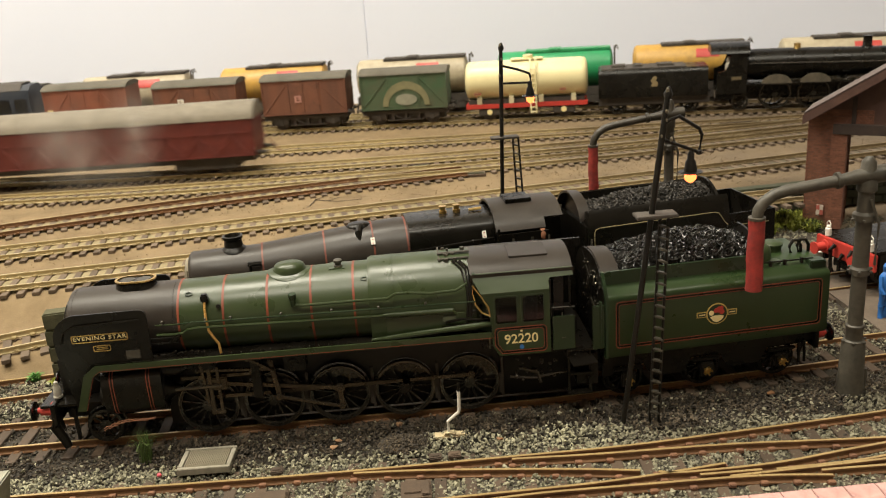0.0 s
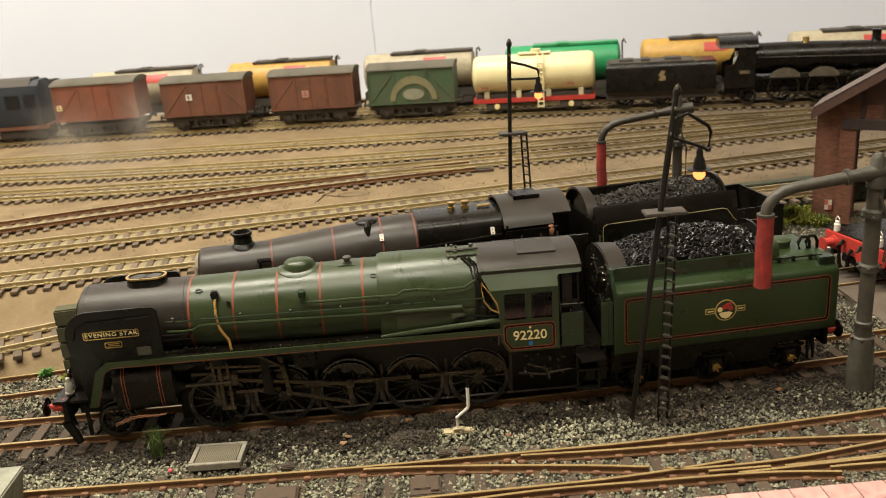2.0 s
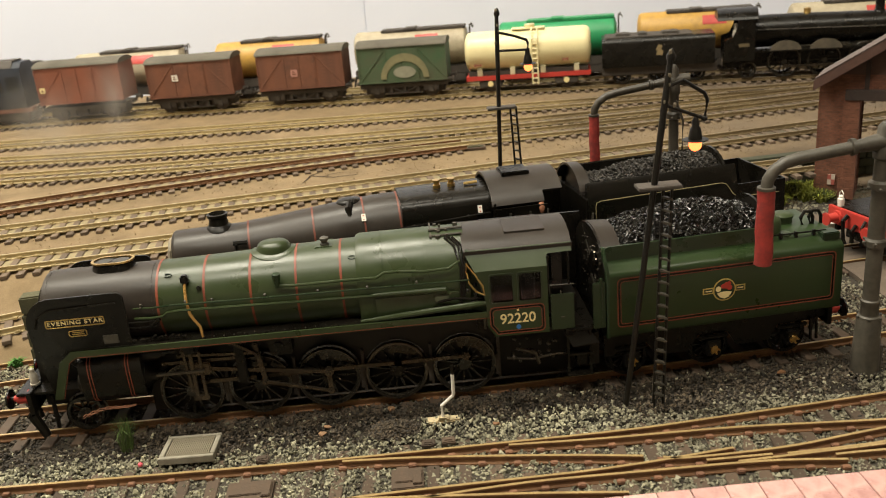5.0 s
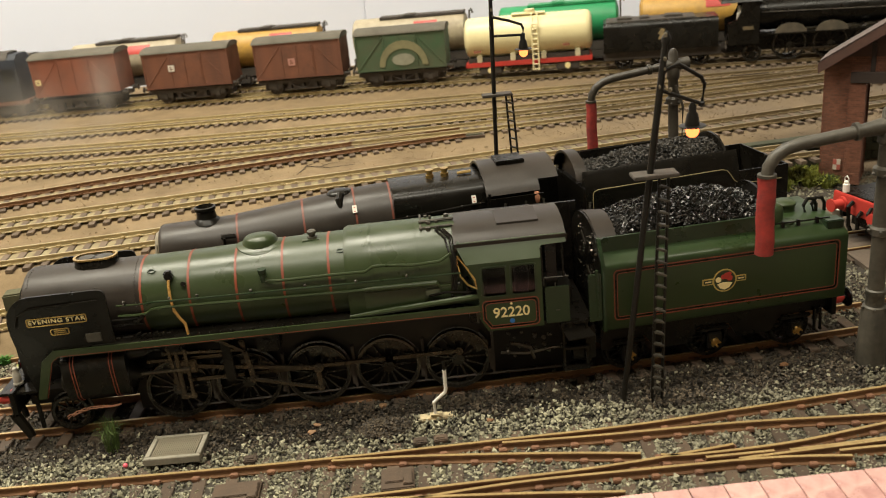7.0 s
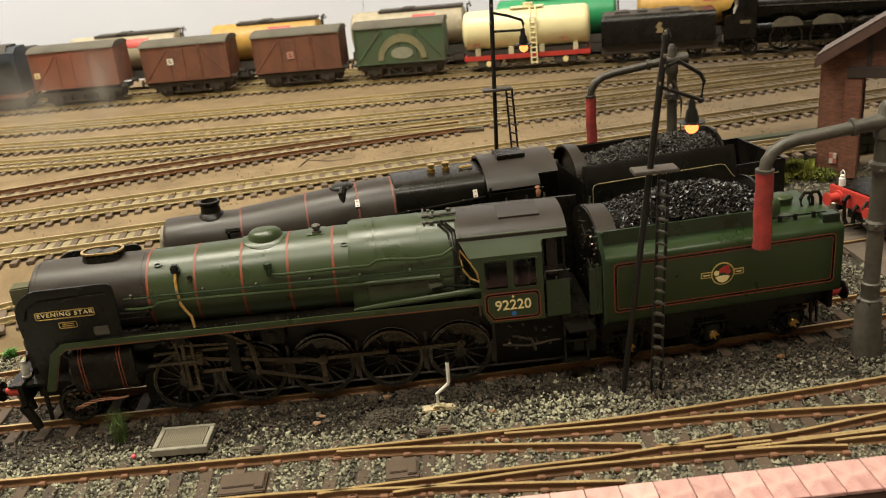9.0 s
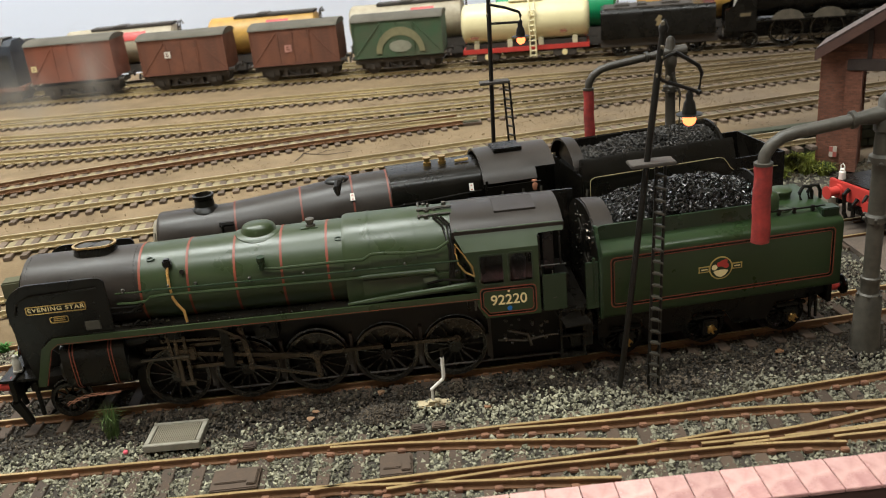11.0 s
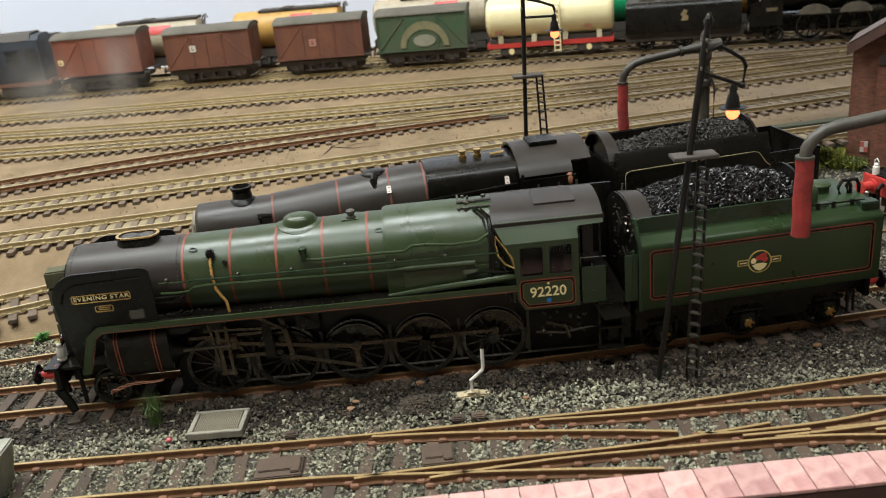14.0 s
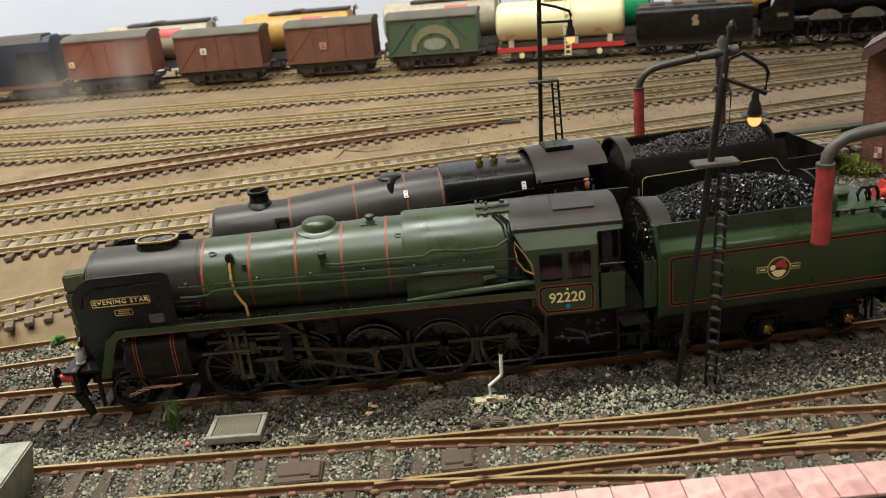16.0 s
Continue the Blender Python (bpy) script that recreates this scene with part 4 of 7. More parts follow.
# cab
for s in (-1, 1):
    y = 17.6 * s
    bm = B()
    w1, w2 = round_rect(151.6, 158.8, 33.2, 42.6, 0.8), round_rect(160.2, 167.4, 33.2, 42.6, 0.8)
    # side sheet as frame bars round two openings
    prism(bm, [(152.6, 22.2), (169.2, 22.2), (169.2, 33.2), (150.4, 33.2), (150.4, 26.0)], "xz", y - 0.4, y + 0.4)
    prism(bm, [(150.4, 33.2), (151.6, 33.2), (151.6, 42.6), (148.2, 42.6)], "xz", y - 0.4, y + 0.4)
    prism(bm, [(158.8, 33.2), (160.2, 33.2), (160.2, 42.6), (158.8, 42.6)], "xz", y - 0.4, y + 0.4)
    prism(bm, [(167.4, 33.2), (169.2, 33.2), (169.2, 42.6), (167.4, 42.6)], "xz", y - 0.4, y + 0.4)
    prism(bm, [(148.2, 42.6), (169.2, 42.6), (169.2, 44.0), (147.4, 44.0)], "xz", y - 0.4, y + 0.4)
    cs = part("cab_side", bm, GREEN_T, loco)
    # leaning upper sheet up to the eaves
    bm = B()
    vs = [bm.verts.new((x, (18.0 - (z - 44.0) * 0.76) * s, z)) for x, z in ((147.4, 44.0), (169.2, 44.0), (169.3, 46.4), (169.9, 47.0), (177.2, 47.2), (177.2, 49.4), (145.2, 49.4), (145.2, 48.2))]
    inn = [bm.verts.new(v.co + Vector((0, -0.6 * s, -0.1))) for v in vs]
    skin(bm, [vs, inn])
    part("cab_upper_side", bm, GREEN, cs)
    for w, nm in ((w1, "cab_window"), (w2, "cab_window")):
        bm = B()
        ribbon(bm, w, 0.5, y + (-0.4 if s < 0 else 0.6), 0.25)
        fr = part(nm, bm, GREEN_DK, cs, "cab window with thin metal frame")
        bm = B()
        prism(bm, w[:-1], "xz", y - 0.1 + 0.25 * s * -1, y + 0.1 + 0.25 * s * -1)
        part("pane", bm, GLASS, fr)
    if s < 0:
        yy = y - 0.4
        bm = B()
        def cab_panel(d):
            return arc(167.9 - d - 1.2, 31.9 - d - 1.2, 1.2, 0, 90, 4) + arc(151.3 + d + 1.2, 31.9 - d - 1.2, 1.2, 90, 180, 4) + [(151.3 + d, 26.0 + d * 0.4), (153.4 + d * 0.6, 23.0 + d)] + arc(167.9 - d - 1.2, 23.0 + d + 1.2, 1.2, 270, 360, 4) + [(167.9 - d, 30.7 - d)]
        ribbon(bm, cab_panel(0), 0.28, yy, 0.1)
        ribbon(bm, cab_panel(0.85), 0.17, yy, 0.1)
        part("lining", bm, ORANGE, cs, "orange panel lining")
        bm = B()
        ribbon(bm, cab_panel(0.45), 0.5, yy, 0.08)
        part("lining_black", bm, BLACK, cs)
        lettering("cab_number", "92220", 4.5, YELLOW, cs, pose(159.7 * MM, (yy - 0.08) * MM, 27.7 * MM, 90), 0.14, 1.0, "bold cream running number", 0.98, 0.022)
        bm = B()
        cyl(bm, (159.8, yy, 24.9), (159.8, yy - 0.15, 24.9), 0.75, n=14)
        part("blue_spot", bm, BLUE, cs, "blue route spot")
        bm = B()
        cyl(bm, (159.8, yy, 30.5), (159.8, yy - 0.15, 30.5), 0.38, n=8)
        part("power_mark", bm, YELLOW, cs)
bm = B()
prism(bm, [(-14.9, 49.5)] + arc(0, 45.0, 15.2, 163, 17, 16, 7.7) + [(14.9, 49.5), (14, 48.8), (-14, 48.8)], "yz", 144.6, 177.6)
roof = part("cab_roof", bm, BLACK_BOIL, loco, "weathered dark grey cab roof")
bm = B()
box(bm, 158, 170.5, -7.6, 3, 52.2, 54.2, 0.2)
for v in bm.verts:
    v.co.z = 45.0 + 7.7 * math.sqrt(max(1 - (v.co.y / 15.2) ** 2, 0)) + (0.55 if v.co.z > 53.2 else -0.3)
part("roof_vent", bm, BLACK_BOIL, roof)
# cab front with a slanted spectacle window
bm = B()
box(bm, 145.5, 146.2, -14.3, 14.3, 30, 49.5)
for s in (-1, 1):
    vs = [bm.verts.new(v) for v in ((146.4, 14.0 * s, 47.9), (151.0, 17.4 * s, 33.5), (148.2, 17.5 * s, 43.5), (146.8, 14.2 * s, 48.0))]
    bm.faces.new(vs)
    vs = [bm.verts.new(v) for v in ((146.2, 13.8 * s, 30), (146.2, 13.8 * s, 49.0), (151.2, 17.3 * s, 44), (151.2, 17.3 * s, 30))]
    bm.faces.new(vs)
cabfront = part("cab_front", bm, GREEN_DK, loco)
bm = B()
tube(bm, [(145.2, -15.2, 46.0), (147.6, -17.4, 43.0), (149.6, -18.3, 39.4), (150.0, -18.5, 36.6), (147.6, -16.6, 37.2), (145.8, -15.4, 39.6), (145.2, -15.0, 43.0), (145.2, -15.2, 46.0)], 0.34, 6)
part("spectacle_frame", bm, BRASS, cabfront, "brass spectacle window frame")
bm = B()
vs = [bm.verts.new(v) for v in ((145.3, -15.1, 46.0), (147.7, -17.3, 43.0), (149.7, -18.2, 39.4), (150.1, -18.4, 36.6), (147.7, -16.5, 37.2), (145.9, -15.3, 39.6), (145.3, -14.9, 43.0))]
bm.faces.new(vs)
part("spectacle_glass", bm, GLASS, cabfront)
bm = B()
box(bm, 152, 180, -17.0, 17.0, 21.8, 23.0, 0.1)
box(bm, 171.3, 184, -15.5, 15.5, 20.8, 21.8, 0.1)
box(bm, 147.5, 149.5, -13, 13, 23, 44)
# black plates added to keep the gap between cab and tender dark
box(bm, 170, 186, 15.6, 16.4, 18, 49)
box(bm, 178, 185, -15, 15.5, 8, 19)
box(bm, 152, 171, 16.4, 16.9, 23, 49)
part("cab_floor", bm, BLACK, loco)
bm = B()
box(bm, 152, 169, 15.8, 16.3, 23.2, 47.5)
box(bm, 149.6, 150.2, -14, 14, 23.2, 46.5)
cyl(bm, (151, -4, 34), (154, -4, 34), 3.2, n=14)
box(bm, 150.2, 153, -12, -7, 23, 36, 0.5)
part("cab_lining", bm, mat("grimy_cab_paint", (0.16, 0.15, 0.105), (0.08, 0.075, 0.055), 0.6), loco, "grimy drab cab interior")
bm = B()
box(bm, 170.0, 177.2, -17.6, -17.0, 22.4, 34.2, 0.2)
cab_door = part("cab_door", bm, GREEN_DK, loco, "dark green low cab door")
bm = B()
tube(bm, [(169.8, -17.3, 34.6), (169.9, -17.3, 37.2), (177.4, -16.6, 36.8)], 0.22, 5)
box(bm, 173.0, 174.2, -17.75, -17.55, 26.4, 26.7)
tube(bm, [(173.2, -17.2, 34.2), (173.2, -17.2, 35.2)], 0.2, 5)
part("door_rail", bm, GREYIRON, cab_door)
bm = B()
for x, z0, z1 in ((169.6, 36, 46.6), (175.8, 37, 47.4)):
    tube(bm, [(x, -16.8, z0), (x, -16.6, z1)], 0.35, 6)
box(bm, 171.0, 174.2, -15.0, -14.4, 30, 47.5, 0.2)
part("cab_handrail", bm, BLACK, loco)
bm = B()
for v in ((172, 22), (174, 13.5), (176, 6.5)):
    box(bm, 174.5, 182.5, -18.0, -13.5, v[1] - 0.5, v[1] + 0.2, 0.1)
box(bm, 174.6, 175.4, -17.0, -16.2, 6.5, 22)
box(bm, 181.6, 182.4, -17.0, -16.2, 6.5, 22)
vs = [bm.verts.new(v) for v in ((173.2, -15.4, 22.2), (180.6, -14.6, 22.2), (184.4, -18.4, 17.4), (176.2, -18.4, 16.8))]
skin(bm, [vs, [bm.verts.new(v.co + Vector((0, 0, -0.6))) for v in vs]])
part("cab_step", bm, BLACK, loco)
# crew model seen through the window
figure_c = thing("model_crewman", 164, -11, 23, 0, "tiny blue painted model crewman in the cab", "figurine")
bm = B()
lathe(bm, (0, 0, 0), (0, 0, 1), [(0, 1.6), (6, 1.9), (12, 2.2), (15, 2.3), (16.5, 0.8), (17.2, 0.9), (18.6, 1.3), (20, 0.8)], 12)
part("crewman_shape", bm, BLUEGREY, figure_c)

# ---- tender ----
tender = thing("tender", 186, 0.6, 0, 4.9, "lined green tender heaped with coal", "tender")
TL = 76.4


def tank_section():
    near = [(-17.5, 17.5), (-17.9, 18.4), (-17.9, 37.4), (-17.7, 38.2), (-17.1, 38.9), (-16.2, 39.4), (-12.4, 41.2)]
    return near + [(-y, z) for y, z in near[::-1]]


bm = B()
prism(bm, tank_section(), "yz", 0.6, TL)
tank = part("tank", bm, GREEN_T, tender)
bm = B()
ribbon(bm, round_rect(3.2, 73.8, 20.8, 36.8, 1.2), 0.3, -17.9, 0.1)
ribbon(bm, round_rect(4.15, 72.85, 21.75, 35.85, 0.9), 0.18, -17.9, 0.1)
part("lining", bm, ORANGE, tank, "orange panel lining")
bm = B()
ribbon(bm, round_rect(3.7, 73.3, 21.3, 36.3, 1.1), 0.5, -17.9, 0.08)
part("lining_black", bm, BLACK, tank)
# coal bunker sheets above the tank
for s in (-1, 1):
    bm = B()
    prism(bm, [(0.6, 40.6), (53.5, 40.6), (53.5, 45.6), (2.0, 45.6), (0.6, 44.8)], "xz", 12.4 * s - 0.35, 12.4 * s + 0.35)
    # the darker green stands in for shade on these upright sheets
    part("bunker_side", bm, GREEN_DK, tender)
bm = B()
prism(bm, [(-16.4, 18)] + [(-16.4, 40)] + arc(0, 39.5, 14.4, 165, 15, 16, 10.0) + [(16.4, 40), (16.4, 18)], "yz", -0.4, 0.3)
part("bunker_front", bm, BLACK, tender, "black bunker front plate with fittings")
bm = B()
pts = arc(0, 39.5, 14.4, 152, 28, 16, 11.2)
a = [[bm.verts.new((x, y, z + dz)) for y, z in pts] for x, dz in ((0.2, -0.9), (6.4, -1.4), (6.4, -2.0), (0.2, -1.6))]
skin(bm, a + [a[0]], cap=False, closed=False)
part("cab_shelter", bm, BLACK_BOIL, tender, "dark arched draught screen")
bm = B()
rivets(bm, [(-0.5, random.uniform(-13.0, 6), random.uniform(24, 47)) for i in range(46)], 0.26)
for i in range(7):
    y = random.uniform(-14, 0)
    z = random.uniform(28, 50)
    tube(bm, [(-0.6, y, z), (-1.0, y + random.uniform(-3, 3), z + random.uniform(-4, 4))], 0.35)
part("front_fitting", bm, RIMSTEEL, tender)
bm = B()
prism(bm, [(-17.9, 17.5), (-17.9, 38), (-15.4, 42.5), (-13.4, 45.8), (-12, 45.8), (-12, 17.5)], "yz", -0.3, 0.7)
tube(bm, [(-1.8, -17.0, 22.5), (-1.8, -17.2, 37.5)], 0.5)
box(bm, -4.4, -0.4, -17.3, -16.5, 21.0, 36.2, 0.2)
part("fall_plate_side", bm, GREEN_DK, tender)
bm = B()
lo = [bm.verts.new((53.4, y, z)) for y, z in [(-12.6, 41)] + arc(0, 44.4, 12.6, 180, 0, 14, 8.0) + [(12.6, 41)]]
hi = [bm.verts.new(v.co + Vector((0.8, 0, 0))) for v in lo]
skin(bm, [lo, hi])
part("bunker_rear_plate", bm, BLACK, tender)
bm = B()
lathe(bm, (57.5, -6.5, 41.0), (0, 0, 1), [(0, 3.4), (3.8, 3.4), (5.2, 2.9), (6.0, 1.8), (6.2, 0.3)], 20)
lathe(bm, (66.0, 2.0, 41.0), (0, 0, 1), [(0, 3.3), (2.0, 3.3), (2.1, 3.7), (2.7, 3.7), (3.3, 2.8), (3.5, 0.5)], 24)
lathe(bm, (60.5, -9.6, 41.0), (0, 0, 1), [(0, 2.6), (0.7, 2.5), (1.0, 1.0)], 18)
lathe(bm, (57, 8, 41.2), (0, 0, 1), [(0, 2.0), (5, 2.0), (5.6, 1.0)], 14)
part("water_filler", bm, GREEN, tender, "green water filler dome")
bm = B()
tube(bm, [(54.5, -12.6, 41.4), (55, -12.6, 42.4), (73, -12.6, 42.2)], 0.3)
for x in (58, 63, 69):
    box(bm, x - 0.5, x + 0.5, -13.1, -12.1, 41.0, 42.9, 0.1)
for dx in (0, 3.5):
    tube(bm, [(70.5 + dx * 0.8, -3, 40.8), (69.8 + dx * 0.8, -3, 43.6), (71 + dx * 0.8, -3, 45.6), (73 + dx * 0.8, -3, 45.4), (74 + dx * 0.8, -3, 43.4), (74 + dx * 0.8, -3, 41)], 0.6, 8)
part("tank_top_rail", bm, BLACK, tender)
bm = B()
box(bm, 70.6, 76.2, -15.6, -11.2, 39.2, 42.2, 0.3)
part("tool_box", bm, GREEN_DK, tender)
# crest: a round transfer drawn in plain shapes
bm = B()
cyl(bm, (37.4, -17.85, 29.6), (37.4, -18.02, 29.6), 3.7, n=32)
box(bm, 30.4, 44.2, -18.02, -17.9, 28.7, 30.7, 0.03)
bmesh.ops.translate(bm, verts=bm.verts, vec=(0, 0, -0.8))
crest = part("crest", bm, mat("gold_transfer", (0.55, 0.41, 0.11), (0.42, 0.31, 0.08), 0.5, bump=0), tank, "round yellow crest with side scrolls")
bm = B()
cyl(bm, (37.4, -18.0, 29.6), (37.4, -18.08, 29.6), 3.3, n=32)
box(bm, 30.8, 33.5, -18.08, -18.0, 29.05, 30.35)
box(bm, 41.3, 43.8, -18.08, -18.0, 29.05, 30.35)
bmesh.ops.translate(bm, verts=bm.verts, vec=(0, 0, -0.8))
part("crest_ground", bm, GREEN_DK, crest)
bm = B()
for x, z, r in ((38.0, 31.0, 1.1), (39.0, 30.2, 0.9), (36.9, 30.8, 0.8), (38.8, 31.6, 0.7)):
    cyl(bm, (x, -18.05, z), (x, -18.14, z), r, n=10)
bmesh.ops.translate(bm, verts=bm.verts, vec=(0, 0, -0.8))
part("crest_emblem", bm, RED, crest)
bm = B()
prism(bm, [(35.0, 28.6), (36, 27.2), (37.4, 26.6), (38.8, 27.2), (39.8, 28.6), (38.5, 29.0), (36.3, 29.0)], "xz", -18.05, -18.14)
cyl(bm, (35.4, -18.05, 30.0), (35.4, -18.13, 30.0), 0.9, n=12)
bmesh.ops.translate(bm, verts=bm.verts, vec=(0, 0, -0.8))
part("crest_base", bm, YELLOW, crest)
bm = B()
box(bm, 31.2, 33.2, -18.12, -18.05, 29.5, 29.9)
box(bm, 41.6, 43.5, -18.12, -18.05, 29.5, 29.9)
bmesh.ops.translate(bm, verts=bm.verts, vec=(0, 0, -0.8))
part("crest_writing", bm, YELLOW, crest, "unreadable writing")
# underframe, wheels and axle boxes
bm = B()
prism(bm, [(0, 17.5), (74.5, 17.5), (74.5, 13.0), (66, 12.0), (58, 12.0), (55, 7.0), (44, 7.0), (41, 12.0), (31, 12.0), (28, 7), (17, 7), (14, 12), (6, 12), (3, 9), (0, 9)], "xz", -13.6, -12.8)
prism(bm, [(0, 17.5), (74.5, 17.5), (74.5, 13.0), (0, 12.0)], "xz", 12.8, 13.6)
box(bm, 0, 74, -8, 8, 9, 17.5)
box(bm, 74.0, 75.6, -15.5, 15.5, 10.4, 17.4, 0.2)
part("tender_frame", bm, BLACK, tender)
for x in (8.5, 35.8, 62.6):
    for y in (-9.3, 9.3):
        wheel(tender, x, y, 6.6, 12, "tender_wheel")
    bm = B()
    box(bm, x - 2.4, x + 2.4, -15.6, -13.4, 4.8, 10.2, 0.5)
    box(bm, x - 5.0, x + 5.0, -15.0, -13.6, 10.6, 12.0, 0.4)
    ab = part("axle_box", bm, BLACK, tender)
    bm = B()
    lathe(bm, (x, -15.5, 7.2), (0, -1, 0), [(0, 1.3), (0.4, 1.2), (0.6, 0.6)], 12)
    for i in range(5):
        cyl(bm, (x + 1.3 * math.cos(i * 1.26), -15.6, 7.2 + 1.3 * math.sin(i * 1.26)), (x + 1.3 * math.cos(i * 1.26), -16.6, 7.2 + 1.3 * math.sin(i * 1.26)), 0.35, n=6)
    part("axle_cover", bm, BRASS, ab, "yellow brass axle box cover")
buffer_pair(tender, 74.5, 13.9, 1, RED)
bm = B()
tube(bm, [(73, -5, 16), (75.2, -5, 14), (75.6, -5, 8), (74.6, -5, 4)], 0.9)
tube(bm, [(73.5, 4, 17), (75, 4, 12), (75, 4, 5)], 0.7)
for x in (69.0, 71.0):
    tube(bm, [(x, -14.2, 13), (x + 0.2, -14.4, 5.5)], 0.5)
part("rear_hose", bm, BLACK, tender)


def lumps(name, n, place, smin, smax, mat, parent, label="", seed=3, kind="stuff"):
    """Many small broken stones in one mesh; place(rng) gives each one's middle."""
    rng = np.random.default_rng(seed)
    base = np.array([(1, 0, 0), (-1, 0, 0), (0, 1, 0), (0, -1, 0), (0, 0, 1), (0, 0, -1)], float)
    tri = np.array([(0, 2, 4), (2, 1, 4), (1, 3, 4), (3, 0, 4), (2, 0, 5), (1, 2, 5), (3, 1, 5), (0, 3, 5)])
    c = place(rng, n)
    n = len(c)
    s = smin + (smax - smin) * rng.random(n) ** 1.6
    v = base[None] * (0.6 + 0.8 * rng.random((n, 6, 1))) + rng.normal(0, 0.22, (n, 6, 3))
    q = rng.normal(size=(n, 4))
    q /= np.linalg.norm(q, axis=1)[:, None]
    w, x, y, z = q.T
    R = np.stack([1 - 2 * (y * y + z * z), 2 * (x * y - z * w), 2 * (x * z + y * w), 2 * (x * y + z * w), 1 - 2 * (x * x + z * z), 2 * (y * z - x * w), 2 * (x * z - y * w), 2 * (y * z + x * w), 1 - 2 * (x * x + y * y)], 1).reshape(n, 3, 3)
    v = np.einsum("nij,nkj->nki", R, v) * s[:, None, None] + c[:, None, :]
    f = (tri[None] + (6 * np.arange(n))[:, None, None]).reshape(-1, 3)
    mesh = bpy.data.meshes.new(name)
    mesh.from_pydata((v.reshape(-1, 3) * MM).tolist(), [], f.tolist())
    ob = link(name, mesh, mat, parent, label)
    if kind:
        ob["kind"] = kind
    return ob


def coal_place(x0, x1, hw, base, top, xpeak):
    def place(rng, n):
        x = x0 + (x1 - x0) * rng.random(n)
        y = (rng.random(n) * 2 - 1) * hw
        h = (1 - (np.abs(y) / hw) ** 2.2) * np.clip(1 - np.abs((x - xpeak) / (x1 - x0) * 1.5) ** 2, 0.1, 1)
        wob = 1.0 * np.sin(x * 0.35) * np.cos(y * 0.4 + x * 0.1)
        return np.stack([x, y, base + (top - base) * h + wob * 0.6 + rng.normal(0, 0.35, n)], 1)
    return place


bm = B()
box(bm, 4, 53, -12.2, 12.2, 40.8, 43.4, 0.4)
part("coal_bed", bm, COAL, tender)
lumps("coal", 9500, coal_place(4.6, 53.2, 12.0, 44.0, 52.2, 32), 0.3, 0.78, COAL, tender, "heaped shiny black coal")

# ---- pointwork in front of the yard ----
turnout = thing("pointwork", 0, 0, 0, 0, "brown-railed pointwork with rusty chairs and timber sleepers", "track")


def spline(pts, n=6):
    out = []
    P = [Vector(p) for p in pts]
    for i in range(len(P) - 1):
        a, b, c, d = P[max(i - 1, 0)], P[i], P[i + 1], P[min(i + 2, len(P) - 1)]
        for k in range(n):
            t = k / n
            out.append(tuple(0.5 * (2 * b + (c - a) * t + (2 * a - 5 * b + 4 * c - d) * t * t + (3 * b - a - 3 * c + d) * t ** 3)))
    return out + [tuple(P[-1])]


POINT_RAILS = (
    [(-80, -36.5), (13, -39.2), (92, -41.8), (155, -42.0), (187, -41.8), (212, -40.2), (264, -36), (340, -28)],
    [(104, -43.2), (124, -45), (147, -48.2), (170, -52), (188, -55.6)],
    [(152, -43.4), (179, -45), (218, -46.2), (257, -49.6), (340, -56)],
    [(-80, -56.0), (30, -58.2), (65, -59.2), (94, -60.3), (124, -63.6), (153, -67), (180, -71)],
    [(100, -62.0), (112, -61), (138, -60.4), (168, -60), (183, -59.2), (196, -58), (213, -56)],
    [(120, -65), (153, -62.4), (182, -62.6), (219, -63.6), (240, -66.5)],
    [(193, -57.0), (201, -58.6), (228, -58), (255, -54), (340, -42)],
    [(204, -60.5), (222, -60.8)], [(226, -61.2), (250, -60.6), (270, -57.6)],
    [(238, -63.8), (258, -64.2), (340, -68)], [(212, -62.6), (262, -61.0), (340, -58)],
)
for pts in POINT_RAILS:
    rail_mesh(spline(pts), 0, RAILSIDE, "rail", turnout)
x = -75.0
while x < 335:
    ln, yc = (31, -48.2) if x < 92 else (35 + min((x - 92) * 0.06, 9), -51.5 - min((x - 92) * 0.04, 6))
    sleeper(turnout, x, yc, -2.35, random.uniform(-1.5, 1.5) + (2 if x < 90 else -3), ln, 3.6, 1.7, SLEEPER)
    x += 8.9 + random.uniform(-0.3, 0.3)
bm = B()
for pts in POINT_RAILS[:7]:
    q = spline(pts, 14)
    last = -999
    for p in q:
        if p[0] - last > 8.6:
            last = p[0]
            for s in (-1.2, 1.2):
                box(bm, p[0] - 1.1, p[0] + 1.1, p[1] + s - 0.8, p[1] + s + 0.8, -2.5, -1.3, 0.2)
part("rail_chair", bm, mat("rusty_orange_chair", (0.22, 0.105, 0.05), (0.13, 0.065, 0.04), 0.8, bump=0.3), turnout)["kind"] = "stuff"
for x0, y0, w in ((72, -56.5, 13), (118, -58.0, 9)):
    bm = B()
    box(bm, x0, x0 + w, y0, y0 + 9.5, -2.4, -1.0, 0.3)
    box(bm, x0 + 1, x0 + w - 2, y0 + 2.5, y0 + 4, -1.1, -0.5, 0.2)
    box(bm, x0 + w - 3, x0 + w - 0.5, y0 + 1, y0 + 8, -1.1, -0.3, 0.2)
    part("tie_bar_cover", bm, SLEEPER, turnout, "dark plastic tie bar cover")
